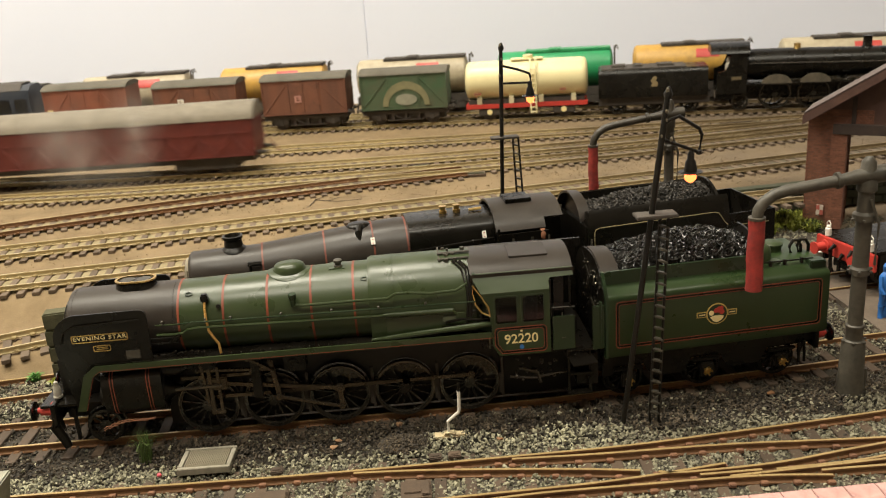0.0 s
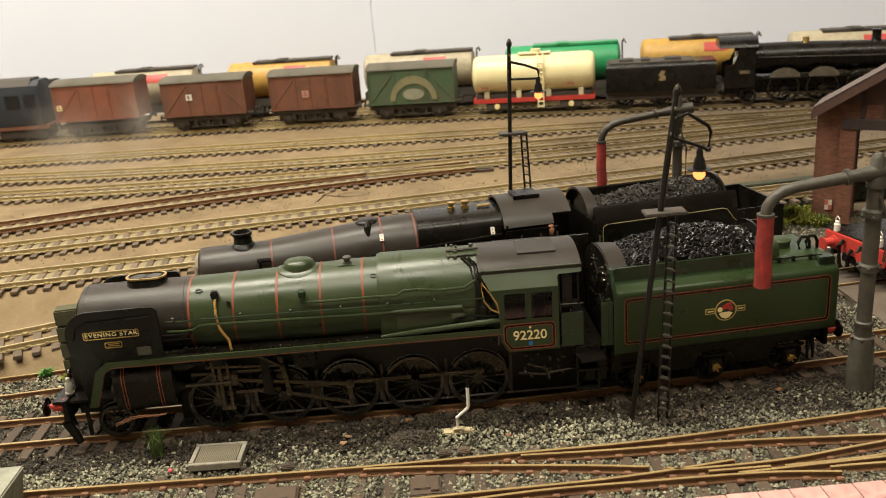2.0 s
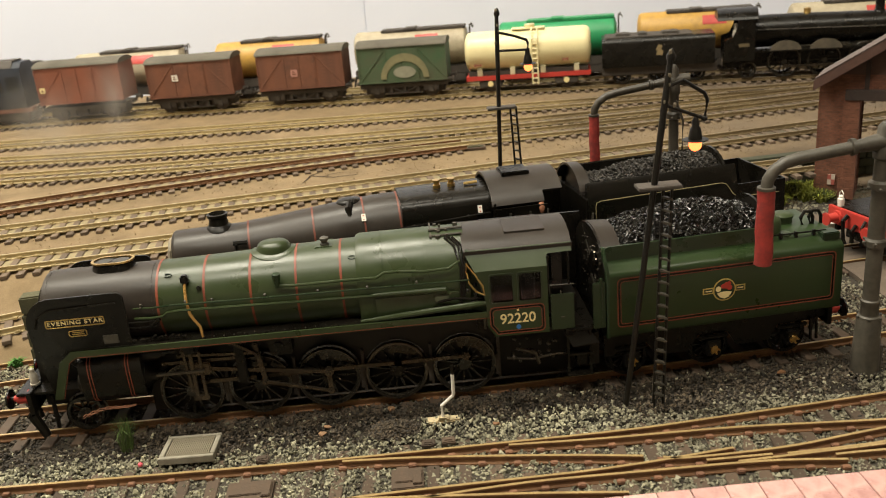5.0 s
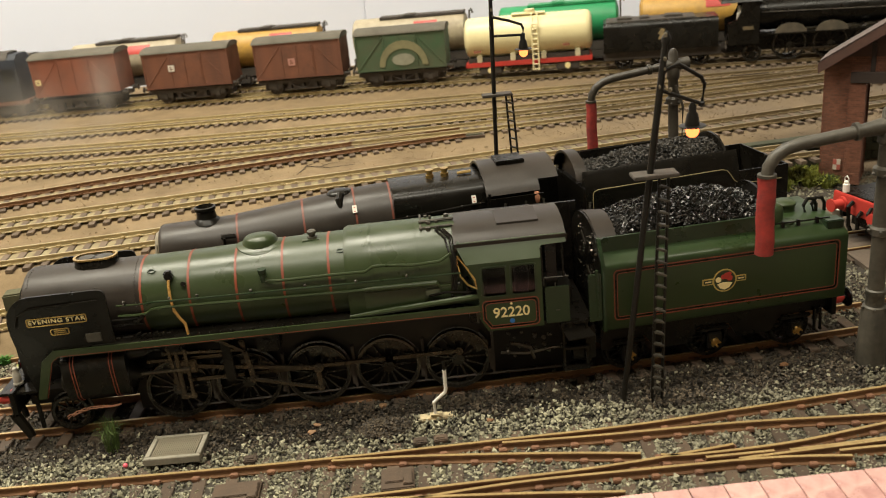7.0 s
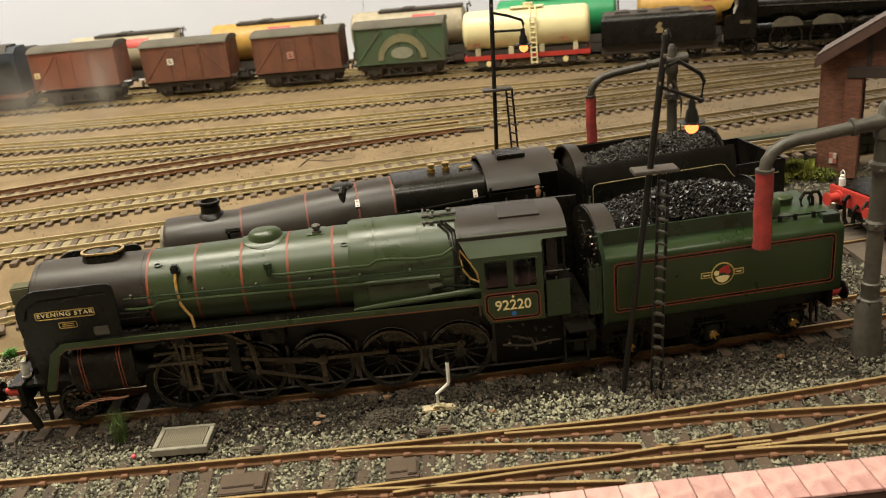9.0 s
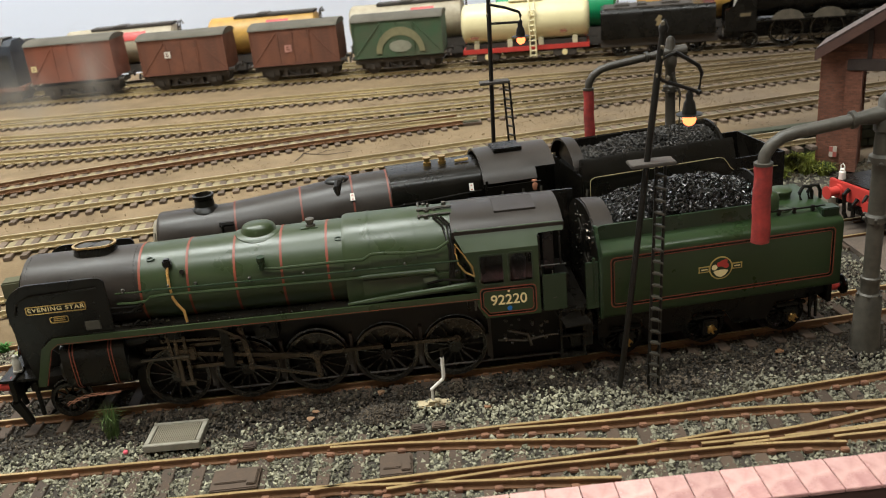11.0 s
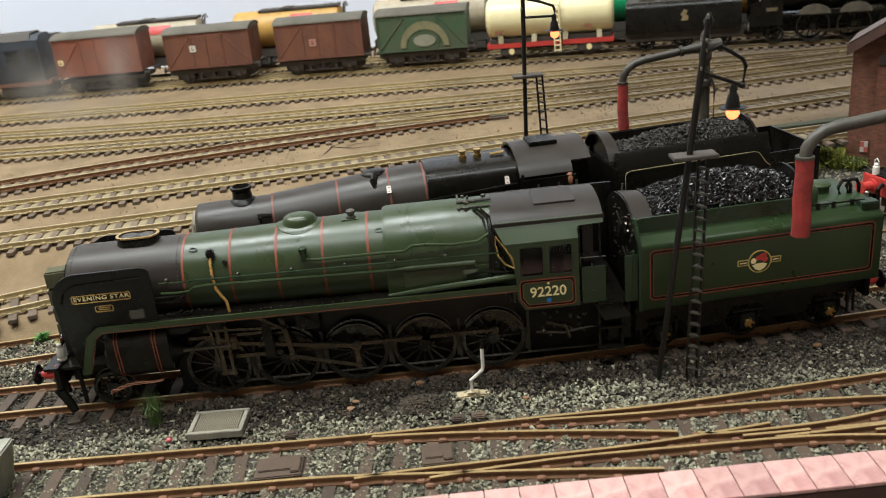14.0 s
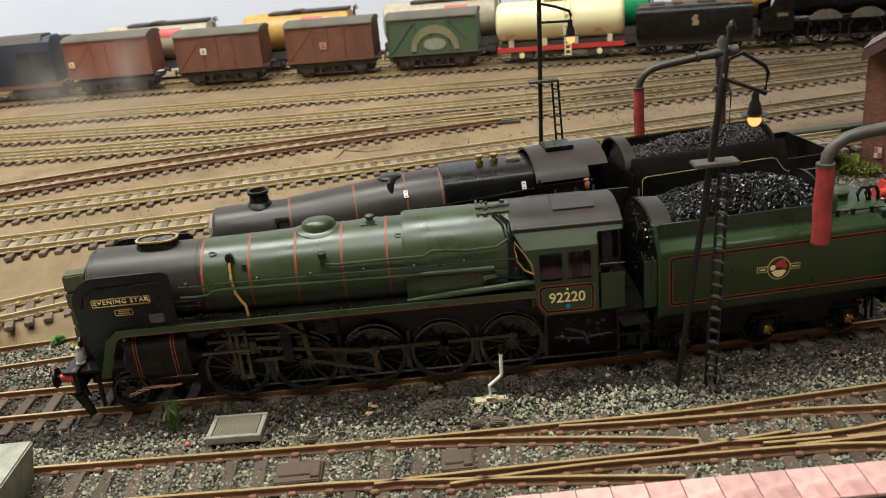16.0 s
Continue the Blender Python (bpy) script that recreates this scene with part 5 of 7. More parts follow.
for x0, y0 in ((78, -37.5), (127, -37.8), (133, -37.5)):
    bm = B()
    box(bm, x0, x0 + 4, y0, y0 + 3.2, -2.3, -0.9, 0.3)
    box(bm, x0 + 0.6, x0 + 3.2, y0 + 0.8, y0 + 2.4, -1.0, -0.6, 0.15)
    part("sleeper_end_block", bm, SLEEPER, turnout)

# ballast and ash
def scatter(x0, x1, y0, y1, z0, keep):
    def place(rng, n):
        x = x0 + (x1 - x0) * rng.random(n)
        y = y0 + (y1 - y0) * rng.random(n)
        k = keep(x, y, rng)
        x, y = x[k], y[k]
        z = z0(x, y) + rng.normal(0, 0.22, len(x))
        return np.stack([x, y, z], 1)
    return place


def heap(x, y):
    """Height of the loose stone: banked between tracks, lower inside the pointwork."""
    bank = (np.exp(-((y + 24) / 9.0) ** 2) * 2.3 + np.exp(-((y + 16) / 5.0) ** 2) * 0.6) * np.clip((x - 15) / 45, 0.15, 1)
    far = np.clip((y - 10) / 10, 0, 1) * np.clip((60 - y) / 8, 0, 1) * 0.8
    return -2.7 - 0.12 * np.clip((-32 - y) / 4, 0, 1) + bank + far + 0.35 * np.sin(x * 0.11) * np.cos(y * 0.2)


def wave(x, y):
    return np.sin(x * 0.045 + 1.3) * 3 + np.sin(x * 0.13 + y * 0.1) * 2


def pale(x, y, rng):
    d = (-28.5 + wave(x, y)) - y
    p = np.clip(d / 5 + 0.5, 0.045, 0.94)
    p = np.where((x > 238) & (x < 262) & (y > -32) & (y < -15), 0.15, p)
    p = np.where(y > 9, np.where(x < 0, 0.6, 0.42), p)
    return rng.random(len(x)) < p


def dark(x, y, rng):
    return ~pale(x, y, rng)


ballast = lumps("ballast", 98000, scatter(-75, 345, -82, 46, heap, pale), 0.28, 0.82, BALLAST, None, seed=11)
tagged(ballast, "pale grey-green granite ballast chips with dark specks", "ballast", kind="stuff")
ash = lumps("ash_ballast", 66000, scatter(-75, 345, -62, 46, heap, dark), 0.3, 0.75, CINDER, None, seed=12)
tagged(ash, "dark oil-stained ash and cinder chips", "ballast", kind="stuff")
def on_earth(x, y):
    return np.array([ground_wavy(a, b) for a, b in zip(x, y)]) + 0.15


grit = lumps("ash_scatter", 22000, scatter(60, 520, 150, 440, on_earth, lambda x, y, r: r.random(len(x)) < np.clip((x - 60) / 330, 0, 0.8) * (0.35 + 0.65 * (np.sin(x * 0.03 + y * 0.07) > -0.2))), 0.2, 0.42, BROWN, None, seed=21)
tagged(grit, "dark ash and cinders scattered between the running lines", "ash", kind="stuff")
crumbs = lumps("earth_crumbs", 11000, scatter(-260, 330, 120, 400, on_earth, lambda x, y, r: r.random(len(x)) < 0.55 + 0.3 * np.sin(x * 0.05 + y * 0.11)), 0.2, 0.5, BROWN, None, seed=22)
tagged(crumbs, "crumbs of brown earth on the ground between lines", "earth", kind="stuff")
rb = lumps("ballast", 6000, scatter(285, 420, 46, 168, lambda x, y: -2.9 + 0 * x, lambda x, y, r: r.random(len(x)) < 0.8), 0.5, 1.1, BALLAST, None, seed=14)
tagged(rb, "grey brown ballast beside the engine shed", "ballast", kind="stuff")
for i, (x, y, s, m) in enumerate(((118, -15, 1.5, "leaf"), (150, -30, 1.3, "leaf"), (97, -27, 1.6, "leaf"), (243, -17, 1.6, "leaf"), (98.5, -24, 1.3, "leaf"))):
    bm = B()
    bmesh.ops.create_icosphere(bm, subdivisions=1, radius=1, matrix=Matrix.Translation((0, 0, 0.3)) @ Matrix.Diagonal((s * 0.9, s * 0.7, 0.5, 1)))
    for v in bm.verts:
        v.co += Vector([random.uniform(-0.25, 0.25) for _ in range(3)])
    st = part("rust_flake", bm, RAILSIDE if i % 2 else mat("orange_stone", (0.26, 0.15, 0.07), (0.16, 0.09, 0.05), 0.8, bump=0.4), None, smooth=0)
    st.matrix_basis = pose(x * MM, y * MM, (heap(np.array(x), np.array(y)) + 0.4) * MM)
    tagged(st, "small orange rusty stone lying in the ballast", "stone")

bm = B()
bmesh.ops.create_icosphere(bm, subdivisions=2, radius=0.75)
bead = part("bead", bm, mat("glossy_pink_plastic", (0.75, 0.13, 0.17), (0.68, 0.11, 0.15), 0.3, bump=0), None)
bead.matrix_basis = pose(0.043, -0.0322, -0.0014)
tagged(bead, "tiny shiny pink bead lying in the ballast", "bead")



def mound(rng, n):
    r, a = np.sqrt(rng.random(n)), rng.random(n) * 6.283
    x, y = 119.5 + 8.0 * r * np.cos(a), -28.6 + 4.2 * r * np.sin(a)
    return np.stack([x, y, heap(x, y) + 2.6 * (1 - r ** 1.5) + rng.normal(0, 0.2, n)], 1)


tagged(lumps("ash_heap", 1500, mound, 0.3, 0.7, CINDER, None, seed=31), "small heap of dark brown ash beside the rail", "ash", kind="stuff")

# white point lever
lever = thing("point_lever", 134, -25.6, -0.6, 0, "white point lever with a crank and black grip", "lever")
bm = B()
tube(bm, [(0, 0, 0.4), (0, 0, 5.2), (3.6, 0, 8.2), (3.9, 0, 9.2), (4.0, 0, 15.6)], 0.55, 8)
part("crank", bm, WHITE, lever)
bm = B()
tube(bm, [(4.0, 0, 15.5), (4.0, 0, 18.6)], 0.5, 8)
part("grip", bm, BLACK, lever)
bm = B()
box(bm, -5.0, 5.5, -1.6, 1.8, -0.4, 0.7, 0.4)
box(bm, -1.4, 2.2, -1.4, 1.4, 0.3, 1.6, 0.4)
for v in bm.verts:
    v.co += Vector([random.uniform(-0.3, 0.3) for _ in range(3)])
part("base", bm, mat("cream_stone", (0.5, 0.42, 0.25), (0.38, 0.3, 0.18), 0.9, bump=0.5), lever, "rough cream stone base")

# drain grating
gr = thing("drain_grating", 57.6, -28.7, -0.9, -2.0, "pale grey plastic drain grating set in ballast", "grating")
bm = B()
for a in ((-8.2, 8.2, -6.3, -4.9), (-8.2, 8.2, 4.9, 6.3), (-8.2, -6.8, -4.9, 4.9), (6.8, 8.2, -4.9, 4.9)):
    box(bm, *a, 0, 2.2, 0.15)
part("frame", bm, mat("chalky_grey_plastic", (0.29, 0.268, 0.21), (0.19, 0.172, 0.13), 0.6, bump=0.2, scale=200), gr)
bm = B()
box(bm, -6.8, 6.8, -4.9, 4.9, 0.2, 1.2)
part("tray", bm, BED, gr)
for i in range(22):
    bm = B()
    box(bm, -0.17, 0.17, -4.9, 4.9, 1.2, 2.0)
    part("slat", bm, GRATE, gr, smooth=0).matrix_basis = pose((-6.2 + i * 0.59) * MM, 0, 0)


def tuft(name, x, y, z, n, h, r, mat_, label, wide=0.18):
    bm = B()
    for i in range(n):
        a, k = random.uniform(0, 6.28), random.random()
        bx, by = r * 0.25 * random.uniform(-1, 1), r * 0.25 * random.uniform(-1, 1)
        hh = h * random.uniform(0.5, 1)
        tip = (bx + math.cos(a) * r * k, by + math.sin(a) * r * k, hh * (1 - 0.5 * k))
        mid = (bx + math.cos(a) * r * k * 0.4, by + math.sin(a) * r * k * 0.4, hh * 0.65)
        px, py = -math.sin(a) * wide, math.cos(a) * wide
        v = [bm.verts.new(c) for c in ((bx - px, by - py, -0.5), (bx + px, by + py, -0.5), (mid[0] + px * 0.7, mid[1] + py * 0.7, mid[2]), (mid[0] - px * 0.7, mid[1] - py * 0.7, mid[2]), tip)]
        bm.faces.new(v[:4])
        bm.faces.new((v[3], v[2], v[4]))
    ob = part(name, bm, mat_, None, smooth=0)
    ob.matrix_basis = pose(x * MM, y * MM, z * MM)
    return tagged(ob, label, "grass", kind="stuff")


tuft("grass_tuft", 36.5, -22.0, -1.6, 95, 14, 6.5, mat("fresh_green_blades", (0.075, 0.125, 0.024), (0.11, 0.15, 0.035), 0.8, bump=0, island=0.5), "thin green grass tuft in the ballast", 0.11)
tuft("weeds", -24, 46, -1, 60, 3.5, 5, mat("bright_green_weed", (0.08, 0.22, 0.03), (0.05, 0.14, 0.02), 0.7, bump=0, island=0.4), "bright green weeds at the edge of the ballast", 0.5)
tuft("weeds", -14, 40, -1.5, 50, 4, 3.5, GRASS, "yellow green weeds at the edge of the ballast", 0.4)
for i in range(34):
    tuft("grass_bank", 308 + random.uniform(0, 34), 150 + random.uniform(0, 24), -2.8, 110, 8, 8, GRASS if i % 5 else GRASS_DK, "yellow green rough grass below the retaining wall", 0.35)

# pink paving at the front edge
paving = thing("pink_paving", 0, 0, 0, 0, "strip of glossy pink stone paving slabs", "paving")
bm = B()
box(bm, -8.3 / 2, 8.3 / 2, -6, 6, -0.5, 0.5, 0.12)
slab0 = part("slab", bm, PINK, paving)
PINKMESH = slab0.data
for i in range(34):
    ob = slab0 if i == 0 else link("slab", PINKMESH, None, paving)
    ob.matrix_basis = pose((112 + i * 8.55) * MM, -85.2 * MM, 4.5 * MM, random.uniform(-0.4, 0.4), random.uniform(-0.4, 0.4), random.uniform(-0.6, 0.6))
bm = B()
box(bm, 105, 410, -91, -79.6, -3, 3.95, 0.2)
part("paving_core", bm, WOODDARK, paving)

# concrete block at the board's corner
bm = B()
prism(bm, [(-45, -3), (1.0, -3), (4.2, 11.0), (-45, 11.0)], "xz", -95, -42)
bmesh.ops.bevel(bm, geom=list(bm.edges), offset=0.5, segments=2, affect="EDGES")
tagged(part("concrete_block", bm, PLASTER, None), "mottled grey-green concrete block at the yard's edge", "block")

# ---- yard lamps ----


def yard_lamp(name, x, y, z, lean, h, plat, arm, label):
    t = thing(name, x, y, z, 0, label, "lamp", "yard lamps")
    top = Vector((lean, 0, h))
    bm = B()
    tube(bm, [(0, 0, 0), tuple(top * (plat / h)), tuple(top * 0.9), tuple(top)], [0.85, 0.9, 0.95, 0.75], 10)
    lathe(bm, top + Vector((0, 0, -1)), (0.1, 0, 1), [(0, 1.1), (1.2, 1.3), (2.2, 0.8), (3.2, 0.3)], 10)
    post = part("post", bm, BLACK_MATT, t)
    pm = top * (plat / h)
    bm = B()
    box(bm, pm.x - 5, pm.x + 7.4, -3, 3, plat - 0.5, plat + 0.5, 0.2)
    part("platform", bm, UNDER, t, "small grey ladder platform")
    bm = B()
    lx0, lx1 = arm["ladder"]
    for s in (-1.35, 1.35):
        tube(bm, [(lx0 + s * 1.1, 0, -1), (lx1 + s * 0.9, 0, plat)], 0.48, 6)
    part("ladder_side", bm, BLACK_MATT, t)
    n = int(plat / 3.6)
    for i in range(1, n):
        k = i / n
        c = lx0 + (lx1 - lx0) * k
        bm = B()
        box(bm, c - 1.5, c + 1.5, -1.1, 0.7, plat * k - 0.3, plat * k + 0.3, 0.1)
        for v in bm.verts:
            v.co.z -= (v.co.x - c) * 0.35
        part("rung", bm, GREYIRON, t)
    bm = B()
    a = [Vector(p) for p in arm["arm"]]
    tube(bm, a, 0.55, 8)
    tube(bm, [arm["brace"], tuple(a[-1])], 0.5, 8)
    rivets(bm, [tuple(a[0]), arm["brace"], tuple(a[-1])], 0.95)
    part("arm", bm, BLACK_MATT, t)
    e = a[-1] + Vector((arm.get("dx", -1), 0, 0))
    bm = B()
    lathe(bm, e, (0, 0, -1), [(-0.6, 0.5), (0.4, 1.0), (1.8, 1.0), (2.6, 1.5), (5.0, 1.9), (5.6, 1.9)], 14)
    lathe(bm, e + Vector((0, 0, -5.4)), (0, 0, -1), [(0, 1.5), (0.15, 3.5), (0.35, 3.6), (0.38, 3.4), (0.3, 1.2)], 20)
    sh = part("shade", bm, BLACK_MATT, t, "black lamp hood with flat reflector")
    bm = B()
    lathe(bm, e + Vector((0, 0, -5.8)), (0, 0, -1), [(0, 1.2), (0.5, 1.6), (1.4, 1.8), (2.3, 1.5), (2.9, 0.8), (3.1, 0.2)], 16)
    part("bulb", bm, BULB, sh, "glowing warm bulb")
    for p, k in ((top + Vector((-0.3, -0.7, 1.2)), 0.75), (top * 0.955 + Vector((0.1, -0.8, 0)), 0.6), (top * 0.93 + Vector((0.4, -0.7, 0)), 0.5), (a[0] + Vector((-1.0, -0.7, -4)), 0.7), (Vector(arm["brace"]) + Vector((2.2, -0.4, 0)), 0.6)):
        bm = B()
        bmesh.ops.create_icosphere(bm, subdivisions=1, radius=k, matrix=Matrix.Translation(p) @ Matrix.Diagonal((0.8, 0.4, 1.3, 1)))
        for v in bm.verts:
            v.co += Vector([random.uniform(-0.15, 0.15) for _ in range(3)])
        part("bare_solder", bm, GRATE, post, "pale chipped patch of bare metal")
    return t


yard_lamp("yard_lamp", 190, -28, -1, 13.2, 105, 69.5, {"ladder": (10, 12.6), "arm": [(12.5, 0, 97), (16.5, 0, 98.5), (22.5, 0, 94.5), (23.4, 0, 92.5), (22.6, 0, 87.5)], "brace": (12.0, 0, 92), "dx": -2.4}, "leaning black yard lamp with ladder and lit bulb")
yard_lamp("yard_lamp", 168.3, 105, 4, 3.5, 103, 64.5, {"ladder": (10.5, 8.2), "arm": [(3.4, 0, 95.5), (10, 0, 93.6), (15.2, 0, 91.5), (15.8, 0, 90.0), (15.6, 0, 87.5)], "brace": (3.2, 0, 88.0), "dx": -0.2}, "black yard lamp with ladder and lit bulb")

# ---- water cranes ----


def water_crane(name, x, y, z, rz, h, reach, hose, rc, label, iron):
    t = thing(name, x, y, z, rz, label, "water crane", "water cranes")
    k = rc / 3.2
    hr = rc * 1.12
    bm = B()
    lathe(bm, (0, 0, 0), (0, 0, 1), [(0, 6.0 * k), (1.2, 5.9 * k), (h * 0.24, 5.0 * k), (h * 0.245, 4.7 * k), (h * 0.26, 4.6 * k), (h * 0.265, 3.7 * k), (h * 0.31, 3.6 * k), (h * 0.315, 3.9 * k), (h * 0.33, 3.9 * k), (h * 0.335, 3.2 * k), (h * 0.56, 3.2 * k), (h * 0.565, 4.1 * k), (h * 0.59, 4.2 * k), (h * 0.6, 3.4 * k), (h * 0.8, 3.3 * k), (h * 0.805, 4.8 * k), (h * 0.83, 4.8 * k), (h * 0.84, 3.4 * k), (h * 0.92, 3.2 * k), (h * 0.93, 4.1 * k), (h * 0.97, 4.1 * k), (h * 0.98, 3.4 * k), (h * 1.05, 3.0 * k), (h * 1.07, 1.4 * k)], 20)
    cyl(bm, (4.6 * k, -2 * k, 0), (4.6 * k, -2 * k, h * 0.13), 1.5 * k, n=10)
    part("column", bm, iron, t)
    zt = h * 0.99
    bm = B()
    r = 2.5 * k
    tube(bm, [(6, 0, zt + 0.6), (0, 0, zt + 0.2), (-8, 0, zt - 0.6), (-reach + 9, 0, zt - 2.6), (-reach + 5, 0, zt - 3.6), (-reach + 2, 0, zt - 5.6), (-reach + 0.4, 0, zt - 8.2), (-reach, 0, zt - 11.0)], [r * 1.5, r * 1.5, r, r, r, r, r, r * 0.95], 14)
    lathe(bm, (-8.5, 0, zt - 0.6), (-1, 0, -0.1), [(0, r * 1.1), (0.2, r * 1.4), (1.4, r * 1.4), (1.6, r * 1.1)], 14)
    lathe(bm, (-reach, 0, zt - 10.2), (0, 0, -1), [(0, r * 1.0), (0.1, r * 1.45), (0.9, r * 1.45), (1.0, r)], 16)
    part("arm", bm, iron, t, "weathered swing arm")
    bm = B()
    rings = []
    n = 12
    for i in range(n + 1):
        zz = zt - 10.8 - hose * i / n
        rr = 0.95 * hr * (1 + 0.025 * math.sin(i * 2.1)) * (1 + 0.06 * i / n)
        rings.append(ring(bm, Vector((-reach + 0.1 * math.sin(i * 0.8), 0.1 * math.cos(i), zz)), Vector((1, 0, 0)), Vector((0, 1, 0)), rr, 16))
    skin(bm, rings)
    part("hose", bm, REDLEATHER, t, "red leather water hose")
    bm = B()
    rivets(bm, [(5 * k * math.cos(a), 5 * k * math.sin(a), h * f) for f in (0.26, 0.585, 0.81) for a in [i * 1.05 for i in range(6)]], 0.6)
    tube(bm, [(0, -3, h * 0.9), (2.5, -4.2, h * 0.8), (2.2, -4.2, h * 0.62)], 0.5)
    part("bolts", bm, iron, t)["kind"] = "stuff"
    return t


water_crane("water_crane", 268.3, -20, -1.5, 0, 75.2, 34.2, 23.6, 2.35, "weathered grey water crane with red hose", GREYIRON)
water_crane("water_crane", 238, 82, -1.5, 0, 79.5, 32.2, 20.4, 1.9, "weathered dark water crane with red hose behind the tender", DARKIRON)

# ---- engine shed ----
shed = thing("engine_shed", 333.5, 158, -1.5, -34.3, "red brick engine shed with dark sloping roof", "shed")
bm = B()
box(bm, 0.3, 17.7, 0.3, 20, 0, 58)
part("mortar_core", bm, MORTAR, shed)
bm = B()
box(bm, 74, 91, 28, 30, 0, 56)
part("side_wall", bm, MORTAR, shed)
bm = B()
box(bm, 74, 92, 0.3, 27.7, 0, 58)
part("far_pier", bm, MORTAR, shed)


def brick_face(bm, u0, u1, z0, z1, axis, at):
    row = 0
    z = z0
    while z < z1 - 0.5:
        u = u0 - (1.1 if row % 2 else 0)
        while u < u1:
            a, b = max(u, u0), min(u + 2.0, u1)
            if b - a > 0.4:
                d = random.uniform(-0.05, 0.12)
                if axis == "x":
                    vs = [(a, at - d), (b, at - d)]
                    q = [bm.verts.new((p[0], p[1], zz)) for zz in (z, z + 0.78) for p in vs]
                    back = [bm.verts.new((p[0], at + 0.35, zz)) for zz in (z, z + 0.78) for p in vs]
                else:
                    vs = [(at - d, a), (at - d, b)]
                    q = [bm.verts.new((p[0], p[1], zz)) for zz in (z, z + 0.78) for p in vs]
                    back = [bm.verts.new((at + 0.35, p[1], zz)) for zz in (z, z + 0.78) for p in vs]
                bm.faces.new((q[0], q[1], q[3], q[2]))
                for i, j in ((0, 1), (1, 3), (3, 2), (2, 0)):
                    bm.faces.new((q[i], back[i], back[j], q[j]))
            u += 2.2
        z += 0.95
        row += 1


BRICK_I = mat("weathered_red_brick", (0.20, 0.082, 0.046), (0.125, 0.054, 0.033), 0.85, bump=0.4, island=0.22)
bm = B()
brick_face(bm, 0, 18, 0, 58, "x", 0.2)
brick_face(bm, 0, 20, 0, 56, "y", 0.2)
brick_face(bm, 3, 20, 0, 54, "y", 17.8)
brick_face(bm, 74, 92, 0, 58, "x", 0.2)
part("brickwork", bm, BRICK_I, shed, smooth=0)["kind"] = "stuff"
bm = B()
box(bm, 11.5, 18.8, -1.6, 5, 0, 54, 0.3)
part("pilaster", bm, BRICK_I, shed)
bm = B()
brick_face(bm, 11.5, 18.8, 0, 54, "x", -1.7)
part("pilaster_bricks", bm, BRICK_I, shed, smooth=0)["kind"] = "stuff"
bm = B()
prism(bm, [(10, 53), (84, 53), (84, 60), (46, 86), (6, 60)], "xz", 1, 5)
part("gable", bm, WOODDARK, shed)
bm = B()
brick_face(bm, 3, 30, 54, 62, "x", 0.6)
part("gable_bricks", bm, BRICK_I, shed, smooth=0)["kind"] = "stuff"
bm = B()
box(bm, 12, 84, -2.4, 5, 49.5, 54.5, 0.2)
part("lintel", bm, LINTEL, shed, "dark timber door lintel")
bm = B()
box(bm, 20, 22, -0.6, 1.4, 54.6, 68, 0.1)
part("gable_post", bm, LINTEL, shed)
bm = B()
prism(bm, [(-1.5, 58.2), (46, 88.5), (97, 58.2), (97, 60.2), (46, 90.6), (-1.5, 60.2)], "xz", -5, 22)
part("roof", bm, SLATE, shed, "dark slate roof")
bm = B()
prism(bm, [(-2, 54.6), (46, 85.6), (46, 90.0), (-2, 59.4)], "xz", -6.2, -4.8)
prism(bm, [(97.6, 55.2), (46, 88.0), (46, 91.4), (97.6, 59.4)], "xz", -8.2, -6.8)
part("bargeboard", bm, WOODDARK, shed)
bm = B()
for i in range(20):
    p = Vector((-1.5 + 47.5 * i / 20, 0, 60.2 + 30.4 * i / 20))
    prism(bm, [(p.x, p.z + 0.1), (p.x + 2.5, p.z + 1.65), (p.x + 2.5, p.z + 1.85), (p.x - 0.1, p.z + 0.45)], "xz", -5.6, 22)
part("slate_course", bm, SLATE, shed, smooth=0)["kind"] = "stuff"
bm = B()
for i in range(2):
    for j in range(2):
        box(bm, 6.4 + 1.7 * i, 8.1 + 1.7 * i, -0.35, 0.1, 6.6 + 2.6 * j, 9.2 + 2.6 * j)
ob = part("sign", bm, mat("faded_sign_white", (0.52, 0.46, 0.39), (0.42, 0.36, 0.3), 0.7, bump=0), shed, "small white and red chequered sign")
bm = B()
box(bm, 6.4, 8.1, -0.42, -0.3, 9.2, 11.8)
box(bm, 8.1, 9.8, -0.42, -0.3, 6.6, 9.2)
part("sign_red", bm, mat("faded_sign_red", (0.40, 0.10, 0.075), (0.3, 0.08, 0.06), 0.7, bump=0), ob)
bm = B()
prism(bm, [(303, 20), (430, 18), (430, 130), (302, 128)], "xy", -3, -0.9)
tagged(part("concrete_apron", bm, CONCRETE, None), "brown-grey concrete apron by the shed", "paving", kind="structure")

# ---- tank engine nose with a red buffer beam, coming out of the shed ----
nose = thing("black_locomotive", 311.5, 71.5, 0, -76, "black locomotive with red buffer beam in the shed mouth", "locomotive")
bm = B()
box(bm, -17.5, 17.5, 0, 1.6, 10, 17.5, 0.3)
part("buffer_beam", bm, RED, nose, "bright red buffer beam")
for x in (-11.4, 11.4):
    bm = B()
    lathe(bm, (x, 0, 13.6), (0, -1, 0), [(0, 2.8), (1, 2.8), (1.1, 2.0), (5, 1.8), (5.2, 1.1), (5.5, 1.0), (5.6, 2.7), (6.2, 2.7)], 16)
    part("buffer", bm, RED, nose)
bm = B()
